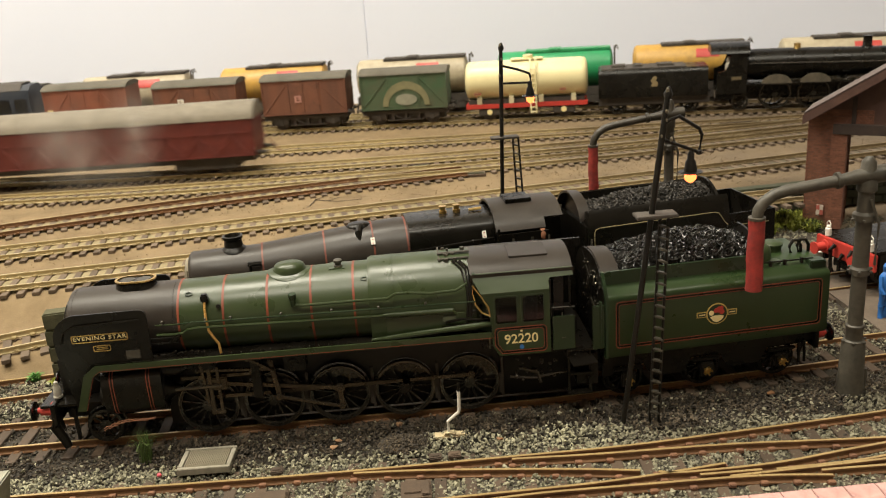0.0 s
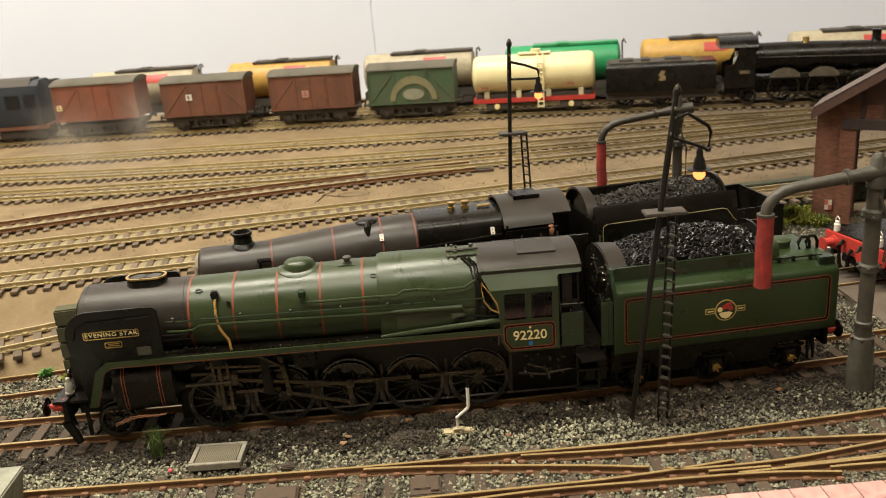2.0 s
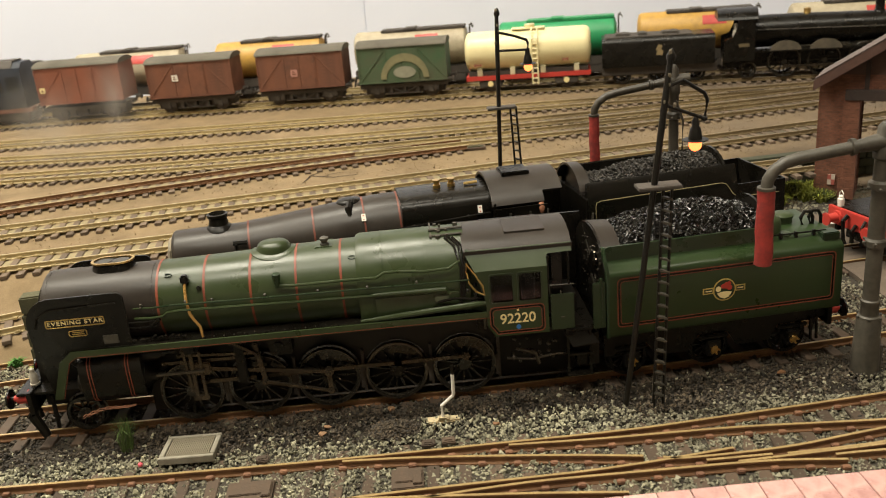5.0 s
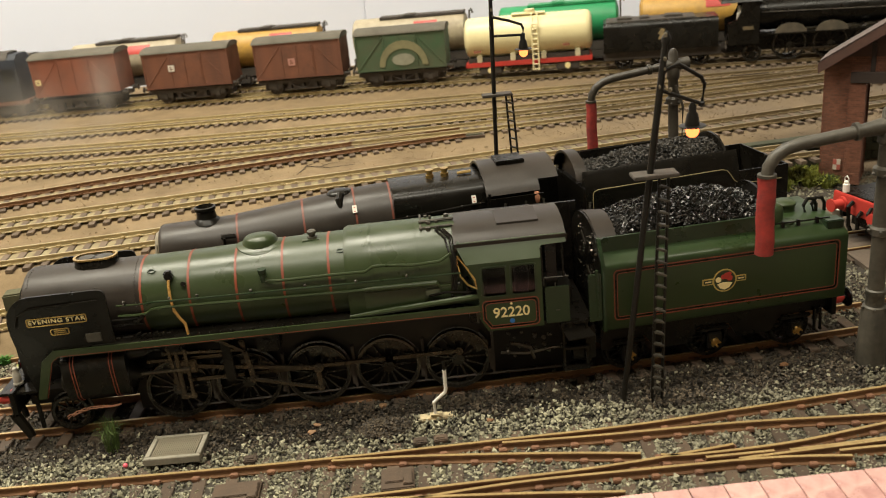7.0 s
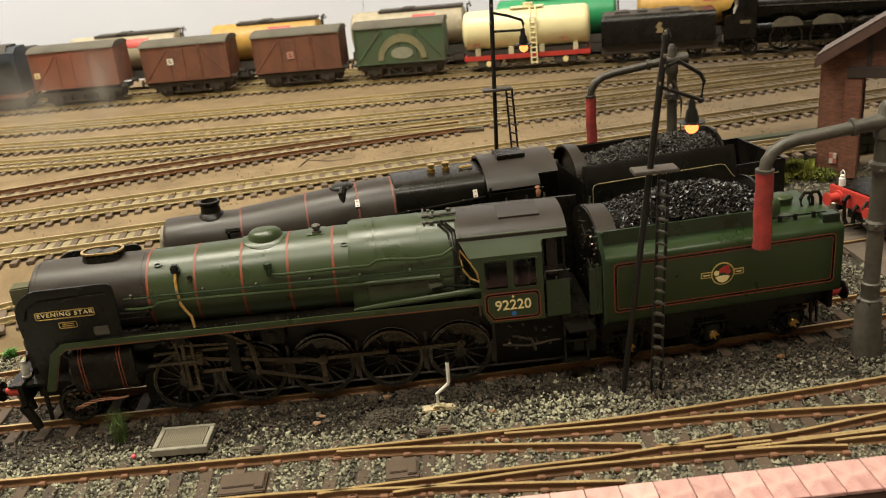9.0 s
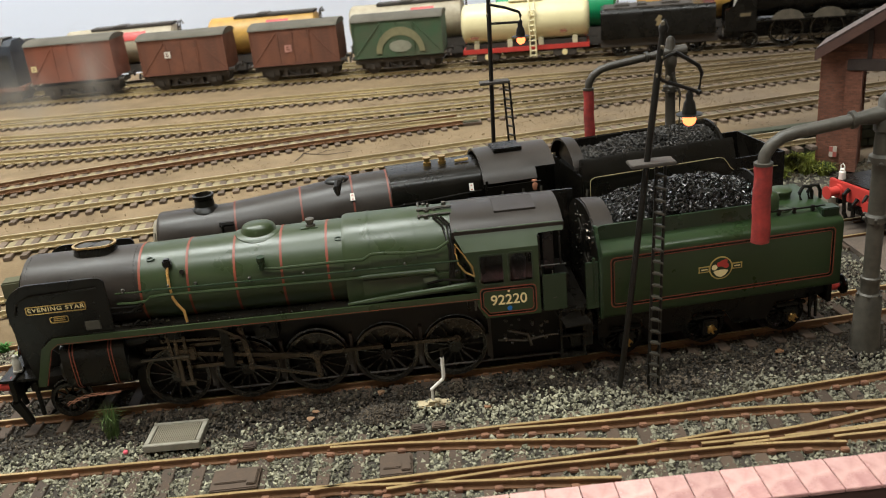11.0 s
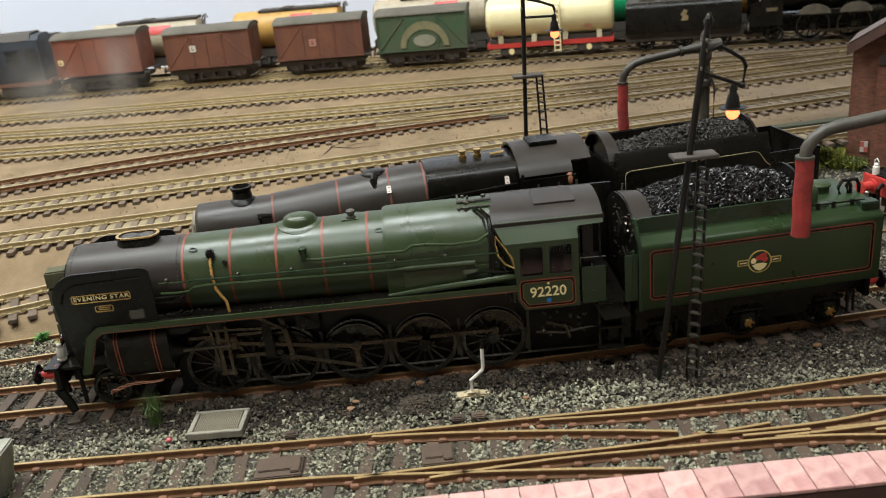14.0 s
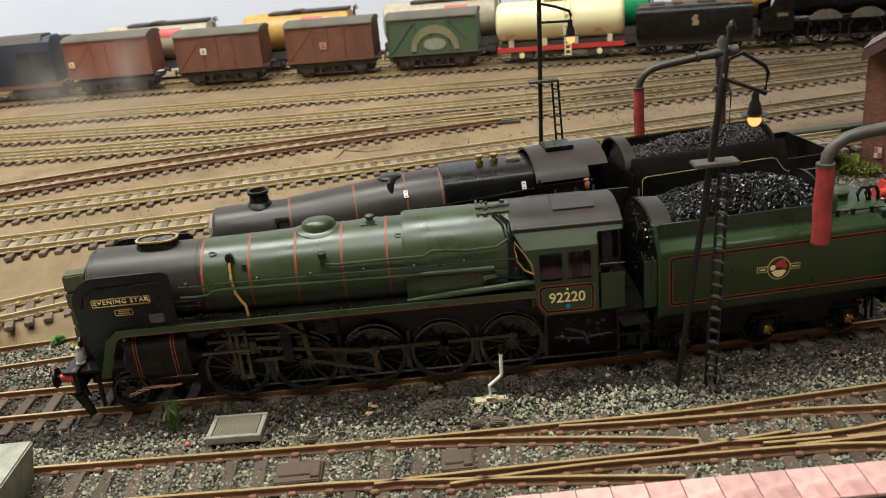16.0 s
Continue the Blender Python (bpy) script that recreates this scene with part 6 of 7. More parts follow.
lathe(bm, (5, 54, 26), (0, 1, 0), [(-1.6, 2), (-0.8, 6), (0, 7.4), (0.1, 8.2), (1.0, 8.6), (14, 8.6)], 28)
box(bm, -16, 16, 1.2, 60, 16.8, 18, 0.2)
part("smokebox", bm, BLACK, nose)
bm = B()
box(bm, -7, 7, 1, 60, 6, 17)
for x in (-15.5, 15.5):
    box(bm, x - 1.2, x + 1.2, 3, 20, 6, 17, 0.4)
tube(bm, [(0, -0.5, 13), (0, -2.4, 11), (0.4, -2.6, 6)], 0.9)
tube(bm, [(-5, -0.5, 16), (-5.4, -2.4, 14), (-5.2, -2.2, 6), (-4, -2, 4)], 0.9)
tube(bm, [(5, -0.5, 16), (5.4, -2.4, 14), (5.2, -2.2, 6)], 0.8)
part("frame", bm, BLACK, nose)
for x, n in ((-12.5, 0), (12.5, 1)):
    bm = B()
    lathe(bm, (x, 2.0, 17.8), (0, 0, 1), [(0, 1.4), (3.2, 1.4), (3.6, 0.9), (4.3, 1.0), (4.8, 0.4)], 12)
    tube(bm, [(x - 1.1, 2, 20.5), (x - 1.1, 2, 23.5), (x, 2, 24.6), (x + 1.1, 2, 23.5), (x + 1.1, 2, 20.5)], 0.25)
    part("lamp", bm, WHITE, nose, "white head lamp")
for y in (14, 34, 54):
    for x in (-9.3, 9.3):
        bm = B()
        lathe(bm, (x - 1.2, y, 8), (1, 0, 0), [(0, 7), (0.2, 8), (2.2, 8), (2.4, 7)], 20)
        part("wheel", bm, UNDER, nose)
nt = thing("shed_track", 311.5, 71.5, 0, -76, "rusty track leading into the engine shed", "track")
for x in (-8.25, 8.25):
    bm = B()
    box(bm, x - 0.5, x + 0.5, 6, 110, -2.5, -0.3)
    part("rail", bm, RAILSIDE, nt, smooth=0)

# bucket on the apron
bucket = thing("bucket", 315.5, 100.0, -0.9, 0, "small grey metal bucket filled with white powder", "bucket")
bm = B()
lathe(bm, (0, 0, 0), (0, 0, 1), [(0, 2.0), (5.6, 2.9), (5.9, 3.1), (6.2, 2.9), (5.2, 2.5)], 18)
part("pail", bm, mat("dull_galvanised", (0.30, 0.28, 0.23), (0.2, 0.19, 0.16), 0.5, metal=0.3), bucket)
bm = B()
lathe(bm, (0, 0, 5.3), (0, 0, 1), [(0, 2.5), (0.6, 2.2), (1.2, 1.2), (1.4, 0.2)], 14)
part("powder", bm, WHITE, bucket)

# model worker
worker = thing("model_worker", 309.5, 35, -0.9, 20, "tiny painted model worker in blue trousers", "figurine")
bm = B()
for s in (-1.1, 1.1):
    tube(bm, [(s, 0, 0), (s * 1.0, 0.2, 5), (s * 0.9, 0, 10.5)], [1.0, 1.0, 1.2], 10)
lathe(bm, (0, 0, 10), (0, 0, 1), [(0, 1.9), (3, 2.2), (7, 2.4), (8.6, 1.4), (9.2, 0.8), (10, 1.2), (11.6, 1.3), (12.6, 0.6)], 12)
tube(bm, [(-2.2, 0, 17.5), (-3.2, -0.8, 13.5), (-2.8, -2.4, 11)], 0.7, 8)
part("worker_shape", bm, BLUE, worker)

# ---- the black locomotive beyond ----
BX = thing("steam_locomotive", 0, 41, 0, math.degrees(math.atan(0.11)), "weathered black lined steam locomotive with thin red boiler bands", "locomotive")
AZ = 35.2


def brb(x):
    return 10.6 + 2.2 * smooth(60, 125, x)


bm = B()
lathe(bm, (43, 0, AZ), (1, 0, 0), [(0, 9.2), (0.6, 10.2), (1.4, 10.6), (17, 10.6), (28, 10.6)], 40)
part("smokebox", bm, BLACK_BOIL, BX)
bm = B()
lathe(bm, (42.8, 0, AZ), (-1, 0, 0), [(0, 8.6), (1.2, 8.0), (2.0, 5), (2.4, 1), (3.2, 0.7)], 28)
tube(bm, [(42.3, -8.8, AZ - 3), (42.0, -9.2, AZ + 2), (42.3, -7.5, AZ + 6)], 0.5)
part("smokebox_door", bm, GRATE, BX, "pale smokebox front ring")
bm = B()
skin(bm, [ring(bm, Vector((x, 0, AZ + (brb(x) - 10.6))), Vector((0, 1, 0)), Vector((0, 0, 1)), brb(x), 40) for x in range(70, 131, 6)])
part("boiler", bm, BLACK_BOIL, BX, "weathered dark grey-black boiler")
secb = [(13.4, 24), (13.7, AZ + 2), (13.4, AZ + 10.4), (12.6, AZ + 12.4), (10.8, AZ + 13.8), (6, AZ + 15.0), (0, AZ + 15.4)]
secb = secb + [(-y, z) for y, z in secb[-2::-1]]
bm = B()
prism(bm, secb, "yz", 126, 159)
part("firebox", bm, BLACK, BX)
for x in (70.5, 94, 112.5, 125.4):
    r = brb(x) + 0.12
    bm = B()
    z = AZ + brb(x) - 10.6
    skin(bm, [ring(bm, Vector((x - 0.34, 0, z)), Vector((0, 1, 0)), Vector((0, 0, 1)), r, 40), ring(bm, Vector((x + 0.34, 0, z)), Vector((0, 1, 0)), Vector((0, 0, 1)), r, 40)], cap=False)
    part("boiler_band", bm, DULLRED, BX, "thin red lined band")
bm = B()
lathe(bm, (60, 0, AZ + 9.6), (0, 0, 1), [(0, 5.2), (0.9, 4.6), (1.8, 3.6), (4.2, 3.3), (4.8, 3.8), (5.8, 3.8), (6.0, 3.1), (4.6, 2.6)], 24)
part("chimney", bm, BLACK, BX)
bm = B()
rings = []
for k, dz in ((1.4, -1.8), (1.3, -0.4), (1.05, 0.1), (0.98, 1.2), (0.8, 2.0), (0.4, 2.4), (0.02, 2.5)):
    rings.append([bm.verts.new((108 + 5.0 * k * math.cos(2 * math.pi * i / 20), 4.2 * k * math.sin(2 * math.pi * i / 20), AZ + 12.8 + dz)) for i in range(20)])
skin(bm, rings)
tube(bm, [(108, -3.5, AZ + 14), (107.2, -6.5, AZ + 13), (107.5, -8.5, AZ + 9.5)], [1.4, 1.3, 0.8], 8)
part("dome", bm, BLACK, BX)
bm = B()
for x in (141, 146.5):
    lathe(bm, (x, -1, AZ + 15.2), (0, 0, 1), [(0, 1.5), (1.2, 1.5), (1.3, 1.1), (2.4, 1.1), (2.5, 1.5), (3, 1.5)], 12)
tube(bm, [(151, -2.5, AZ + 15.9), (156, -2.5, AZ + 16.1)], 0.6)
part("safety_valve", bm, BRASS, BX, "brass safety valve")
bm = B()
tube(bm, [(46, -11.9, AZ + 0.2), (80, -12.6, AZ + 2.4), (158, -14.8, AZ + 7.4)], 0.32, 6)
rivets(bm, [(x, -12.3 - 0.022 * (x - 60), AZ + 1.1 + 0.064 * (x - 60)) for x in (50, 66, 90, 110, 130, 150)], 0.6)
tube(bm, [(66, -10.8, AZ + 2.5), (66, -11.2, AZ + 6.4)], 0.5)
tube(bm, [(65, -10.2, AZ + 6.6), (70, -10.0, AZ + 6.4)], 0.9)
part("handrail", bm, BLACK, BX)
for x, ang, rr in ((112.2, 38, 13.0), (154.5, 22, 14.75)):
    bm = B()
    n = Vector((0, -math.cos(radians(ang)), math.sin(radians(ang))))
    p = Vector((x, 0, AZ + (2.0 if x < 120 else 3.2))) + n * rr
    w = n.cross(Vector((1, 0, 0)))
    vs = [bm.verts.new(p + Vector((1, 0, 0)) * a + w * b + n * 0.1) for a, b in ((-0.8, -1.4), (0.8, -1.4), (0.8, 1.4), (-0.8, 1.4))]
    vs2 = [bm.verts.new(v.co + n * 0.25) for v in vs]
    skin(bm, [vs, vs2])
    lab = part("paper_label", bm, WHITE, BX, "small white paper label")
    bm = B()
    for b in (-0.9, 0.6):
        vs = [bm.verts.new(p + Vector((1, 0, 0)) * a + w * (b + c) + n * 0.42) for a, c in ((-0.3, -0.15), (0.3, -0.15), (0.3, 0.15), (-0.3, 0.15))]
        bm.faces.new(vs)
    part("label_writing", bm, RED, lab, "unreadable mark")
bm = B()
box(bm, 44, 182, -17, 17, 21.5, 22.6, 0.2)
box(bm, 44, 200, -7, 7, 6, 22)
box(bm, 52, 70, -17, 17, 12, 22, 1.5)
part("running_plate", bm, BLACK, BX)
bm = B()
# floor carried back and a far plate added, so the gap stays dark
box(bm, 160, 196, -16.2, 15, 8, 23, 0.2)
box(bm, 160, 196, 14.5, 16, 20, 42, 0.2)
box(bm, 160.5, 162, -16, 16, 22, 44, 0.2)
part("cab_floor", bm, BLACK, BX)
bm = B()
tube(bm, [(182, -16.8, 24), (186, -17.2, 25), (192, -17.4, 27.5), (195.5, -17.4, 32), (196, -17.3, 38)], 0.5)
part("fall_plate_rail", bm, GREYIRON, BX)
for x in (100, 124, 148):
    for y in (-9.3, 9.3):
        wheel(BX, x, y, 12.0, 14)
# cab
bm = B()
for s in (-1, 1):
    y = 17.2 * s
    prism(bm, [(159.5, 20), (180, 20), (180, 29), (178, 31), (176, 36), (178, 40), (179, 44), (159.5, 44)], "xz", y - 0.4, y + 0.4)
box(bm, 159.2, 160, -17, 17, 20, 46)
cabs = part("cab_side", bm, BLACK, BX)
bm = B()
for near, x0, x1 in ((161, 158.6, 178.0), (143, 177.9, 185.5)):
    prism(bm, arc(0, 41, 17.8, near, 12, 18, 12.4) + [(y * 0.95, z - 0.9) for y, z in arc(0, 41, 17.8, 12, near, 18, 12.4)], "yz", x0, x1)
part("cab_roof", bm, BLACK_BOIL, BX, "weathered black arched cab roof")
bm = B()
box(bm, 165, 175.5, -6, 4, 52.6, 54.3, 0.3)
part("roof_vent", bm, BLACK, BX)
bm = B()
for x in (164.5, 172, 178.5):
    box(bm, x, x + 0.8, -17.9, -17.5, 24, 42)
box(bm, 161, 174, -17.9, -17.5, 35.5, 36.2)
part("window_bar", bm, GREYIRON, BX, "pale cab window bar")
crew = thing("model_crewman", 177.5, 44, 22, 0, "tiny model crewman leaning from the black cab", "figurine")
bm = B()
lathe(bm, (0, 0, 0), (0, 0, 1), [(0, 1.8), (12, 2.3), (17, 2.0), (18.2, 1.0), (19, 1.4), (21, 1.6), (22.6, 0.8)], 12)
part("crewman_shape", bm, SKIN, crew)
# its tender with curved-in top edges
BT = thing("tender", -0.5, 33.2, 0, math.degrees(math.atan(0.11)) + 2.3, "black tender with thin cream lining, part filled with coal", "tender")
sect = [(-17.4, 18), (-17.6, 37), (-17.0, 42.5), (-15.2, 47.5), (-14.4, 48.6), (-13.6, 48.2), (-13.2, 43), (13.2, 43), (13.6, 48.2), (14.4, 48.6), (15.2, 47.5), (17, 42.5), (17.6, 37), (17.4, 18)]
bm = B()
lo = [bm.verts.new((195.5, y, z)) for y, z in sect]
hi = [bm.verts.new((255, y, z)) for y, z in sect]
skin(bm, [lo, hi])
part("tank", bm, BLACK, BT)
bm = B()
box(bm, 195, 196, -16.8, 16.8, 12, 43, 0.2)
part("front_plate", bm, BLACK, BT)
for b in ((255, 275, -17.3, -16.7, 18, 41), (255, 275, 16.7, 17.3, 18, 41), (274.2, 275, -16.6, 16.6, 18, 41)):
    bm = B()
    box(bm, *b, 0.1)
    part("rear_sheet", bm, BLACK, BT)
bm = B()
box(bm, 255.2, 274, -16.6, 16.6, 18, 30)
part("rear_tank", bm, BLACK, BT)
bm = B()
pts = [(198, 26), (198, 40.4), (198.4, 41.6), (199.8, 42.2), (248, 42.6), (250, 42.0), (251.5, 40.0), (252.8, 38.0), (254.6, 36.6), (257, 36.2), (272, 36.0)]
ribbon(bm, pts, 0.26, -17.7, 0.2)
part("lining", bm, mat("dull_cream_lining", (0.42, 0.35, 0.18), None, 0.5, bump=0), BT, "thin cream lining")
bm = B()
pts = arc(0, 41, 14.5, 160, 20, 14, 12)
a = [[bm.verts.new((x, y, z + dz)) for y, z in pts] for x, dz in ((193.5, 0.3), (198.0, 0.0), (198.0, -0.8), (193.5, -0.6))]
skin(bm, a + [a[0]], cap=False, closed=False)
prism(bm, [(-14.5, 30)] + arc(0, 41, 14.5, 165, 15, 14, 12) + [(14.5, 30)], "yz", 196.6, 197.4)
part("draught_screen", bm, BLACK_BOIL, BT)
bm = B()
prism(bm, [(-13, 40)] + arc(0, 43, 13, 170, 10, 12, 9.5) + [(13, 40)], "yz", 252, 253)
part("bunker_rear_plate", bm, BLACK, BT)
bm = B()
box(bm, 197.5, 252, -13, 13, 38, 44.2)
part("coal_bed", bm, COAL, BT)
lumps("coal", 5600, coal_place(198, 252, 12.8, 44.6, 50.6, 238), 0.3, 0.7, COAL_DULL, BT, "heaped dull black coal", 7)
bm = B()
box(bm, 192, 274, -13, 13, 9, 18)
part("tender_frame", bm, BLACK, BT)
for x in (204, 232, 262):
    for y in (-9.3, 9.3):
        wheel(BT, x, y, 6.6, 10, "tender_wheel")

# ---- the trains on the far line ----


def heading(f, x):
    return math.degrees(math.atan((f(x + 2) - f(x - 2)) / 4))


def running_gear(t, half, mat_, y=9.2, spread=0.62, colour=None):
    bm = B()
    box(bm, -half, half, -13.5, 13.5, 8.8, 12, 0.3)
    for x in (-half * spread, half * spread):
        for s in (-1, 1):
            box(bm, x - 6, x + 6, s * 12.6 - 0.6, s * 12.6 + 0.6, 5, 9.2, 0.3)
            box(bm, x - 1.8, x + 1.8, s * 13.2 - 1, s * 13.2 + 1, 4, 8.4, 0.3)
    box(bm, -half * 0.4, half * 0.4, -13.4, -12.8, 3.6, 4.5)
    tube(bm, [(-half * 0.3, -13.2, 9), (0, -13.4, 4), (half * 0.3, -13.2, 9)], 0.4)
    box(bm, -half * 0.9, half * 0.9, -7.5, 7.5, 3.2, 9, 0.5)
    for x in (-half * 0.3, 0.0, half * 0.3):
        box(bm, x - 1.4, x + 1.4, -12.4, 12.4, 3.4, 9, 0.3)
    part("underframe", bm, mat_, t)
    for x in (-half * spread, half * spread):
        for s in (-1, 1):
            bm = B()
            lathe(bm, (x, s * y - 1.2, 6.0), (0, 1, 0), [(0, 5), (0.2, 6), (2.2, 6), (2.4, 5)], 18)
            part("wheel", bm, UNDER, t)
    for e in (-1, 1):
        for s in (-1, 1):
            bm = B()
            lathe(bm, (e * half, s * 11.4, 13.0), (e, 0, 0), [(0, 1.8), (2.6, 1.4), (2.7, 0.8), (4, 0.8), (4.1, 2.4), (4.8, 2.4)], 10)
            part("buffer", bm, UNDER, t)


def box_van(x0, x1, f, mat_, roof, label, name="goods_van", planks=True, z0=13.2, z1=41.2):
    xc, half = (x0 + x1) / 2, (x1 - x0) / 2
    t = thing(name, xc, f(xc), FZ, heading(f, xc), label, "goods van", "goods vans")
    bm = B()
    box(bm, -half, half, -15.5, 15.5, z0, z1 + 0.3, 0.3)
    body = part("body", bm, mat_, t)
    bm = B()
    prism(bm, [(-16.4, z1)] + arc(0, z1, 16.4, 177, 3, 14, 4.4) + [(16.4, z1)], "yz", -half - 0.8, half + 0.8)
    part("roof", bm, roof, t, "faded arched roof")
    for s in (-1, 1):
        for x in (-half + 0.5, -half * 0.36, half * 0.36, half - 0.5):
            bm = B()
            box(bm, x - 0.5, x + 0.5, s * 15.8 - 0.35, s * 15.8 + 0.35, z0, z1)
            part("stanchion", bm, mat_, body)
        for a, b in ((-half + 1, -half * 0.36), (half - 1, half * 0.36)):
            bm = B()
            tube(bm, [(a, s * 15.7, z0 + 1.4), (b, s * 15.7, z1 - 1.6)], 0.32, 4)
            part("diagonal_brace", bm, mat_, body)
        bm = B()
        box(bm, -half, half, s * 15.8 - 0.3, s * 15.8 + 0.3, z0 - 0.2, z0 + 1.0)
        part("bottom_rail", bm, mat_, body)
    if planks:
        bm = B()
        box(bm, -half + 0.6, half - 0.6, -15.66, -15.4, 0, 2.6)
        pk = part("plank", bm, mat_, body, smooth=0)
        for i in range(10):
            p = pk if i == 0 else link("plank", pk.data, None, body)
            p.matrix_basis = pose(0, 0, (z0 + 1.2 + i * (z1 - z0 - 1.4) / 10) * MM)
    bm = B()
    box(bm, -half * 0.34, -0.3, -16.0, -15.5, z0 + 1, z1 - 1.6, 0.15)
    part("door", bm, mat_, t)
    bm = B()
    box(bm, 0.3, half * 0.34, -16.0, -15.5, z0 + 1, z1 - 1.6, 0.15)
    part("door", bm, mat_, t)
    running_gear(t, half, UNDER)
    return t


v1 = box_van(-170, -99, f0, BAUXITE, ROOFDK, "faded red-brown goods van with yellow ticket", z0=15.0, z1=44.8)
v2 = box_van(-77, -6, f0, BAUXITE2, ROOFDK, "brown goods van with a white paper ticket")
v3 = box_van(15, 86, f0, BAUXITE2, ROOFDK, "weathered brown goods van with dull grey roof")
v4 = box_van(97.5, 169, f0, VANGREEN, ROOFDK, "weathered green goods van with a pale painted arch", planks=False)
for v, x, z, m, w in ((v1, -31, 27, YELLOW, 2.2), (v2, -12, 29, WHITE, 2.5), (v3, -5, 26, mat("pink_ticket", (0.5, 0.25, 0.2), None, 0.7, bump=0), 2.8)):
    bm = B()
    box(bm, x - w, x + w, -16.4, -16.0, z - w, z + w)
    tk = part("ticket", bm, m, v, "small paper ticket")
    bm = B()
    box(bm, x - w * 0.5, x + w * 0.5, -16.5, -16.35, z - w * 0.5, z - w * 0.1)
    box(bm, x - w * 0.5, x + w * 0.2, -16.5, -16.35, z + w * 0.2, z + w * 0.55)
    part("ticket_writing", bm, BAUXITE2, tk, "unreadable writing")
bm = B()
for r0, r1 in ((15, 19.5),):
    a = arc(2, 16, r1, 0, 180, 18, r1 * 1.02) + arc(2, 16, r0, 180, 0, 18, r0 * 0.9)
    prism(bm, a, "xz", -16.35, -16.05)
ob = part("painted_arch", bm, mat("faded_tan_paint", (0.24, 0.22, 0.11), (0.16, 0.15, 0.08), 0.7, bump=0), v4, "faded tan painted arch")
bm = B()
prism(bm, arc(2, 21, 9, 0, 360, 20, 4.6)[:-1], "xz", -16.4, -16.05)
part("painted_oval", bm, mat("faded_grey_paint", (0.30, 0.30, 0.22), (0.2, 0.19, 0.14), 0.7, bump=0), v4, "faded oval emblem")

# cream tank wagon on a red frame
xc = 232
tw = thing("tank_wagon", xc, f0(xc), FZ, heading(f0, xc), "clean cream tank wagon on a bright red frame", "tank wagon", "tank wagons")
bm = B()
lathe(bm, (-49, 0, 31), (1, 0, 0), [(-0.5, 10), (0.6, 13.4), (2.2, 14.9), (5, 15.3), (93, 15.3), (95.8, 14.9), (97.4, 13.4), (98.5, 10)], 36)
barrel = part("barrel", bm, CREAM, tw)
bm = B()
box(bm, -49, 49, -13.6, -12.4, 9.6, 13.2, 0.2)
box(bm, -49, 49, 12.4, 13.6, 9.6, 13.2, 0.2)
box(bm, -49, -47.5, -13, 13, 9.6, 13.2)
box(bm, 47.5, 49, -13, 13, 9.6, 13.2)
part("red_frame", bm, RED, tw, "bright red underframe")
bm = B()
box(bm, -47, 47, -11, 11, 10.5, 16.5, 0.3)
for x in (-30, 30):
    box(bm, x - 9, x + 9, -12.6, 12.6, 3.5, 9.8, 1.0)
part("underframe", bm, UNDER, tw)
for x in (-30, 30):
    for s in (-1, 1):
        bm = B()
        lathe(bm, (x, s * 9.2 - 1.2, 6.5), (0, 1, 0), [(0, 5.5), (0.2, 6.5), (2.2, 6.5), (2.4, 5.5)], 18)
        part("wheel", bm, UNDER, tw)
    bm = B()
    cyl(bm, (x, -12.5, 6.8), (x, -14, 6.8), 2.2, n=14)
    part("axle_cover", bm, YELLOW, tw, "yellow axle end")
bm = B()
for s in (-2.2, 2.2):
    tube(bm, [(6 + s, -15.8, 5), (6 + s, -15.8, 40), (6 + s, -9, 47.5)], 0.6, 6)
for i in range(10):
    tube(bm, [(3.8, -15.8, 6 + 3.8 * i), (8.2, -15.8, 6 + 3.8 * i)], 0.5, 5)
box(bm, -12, 14, -6, 6, 46.5, 47.4, 0.2)
cyl(bm, (2, 0, 46), (2, 0, 50), 4, n=14)
part("ladder", bm, CREAM, tw, "cream ladder and top walkway")
bm = B()
for x in (-38, -12, 12, 38):
    box(bm, x - 2, x + 2, -13, 13, 13.2, 19, 0.3)
part("saddle", bm, mat("cream_saddle", (0.7, 0.64, 0.42), None, 0.5), tw)
bm = B()
box(bm, -42, -36, -15.2, -14.4, 21, 23)
RUSTMARK = mat("rust_mark", (0.3, 0.12, 0.06), None, 0.7)
part("writing", bm, RUSTMARK, tw, "unreadable small lettering")
bm = B()
box(bm, 27, 32, -15.2, -14.4, 22, 24)
part("writing", bm, RUSTMARK, tw, "unreadable small lettering")

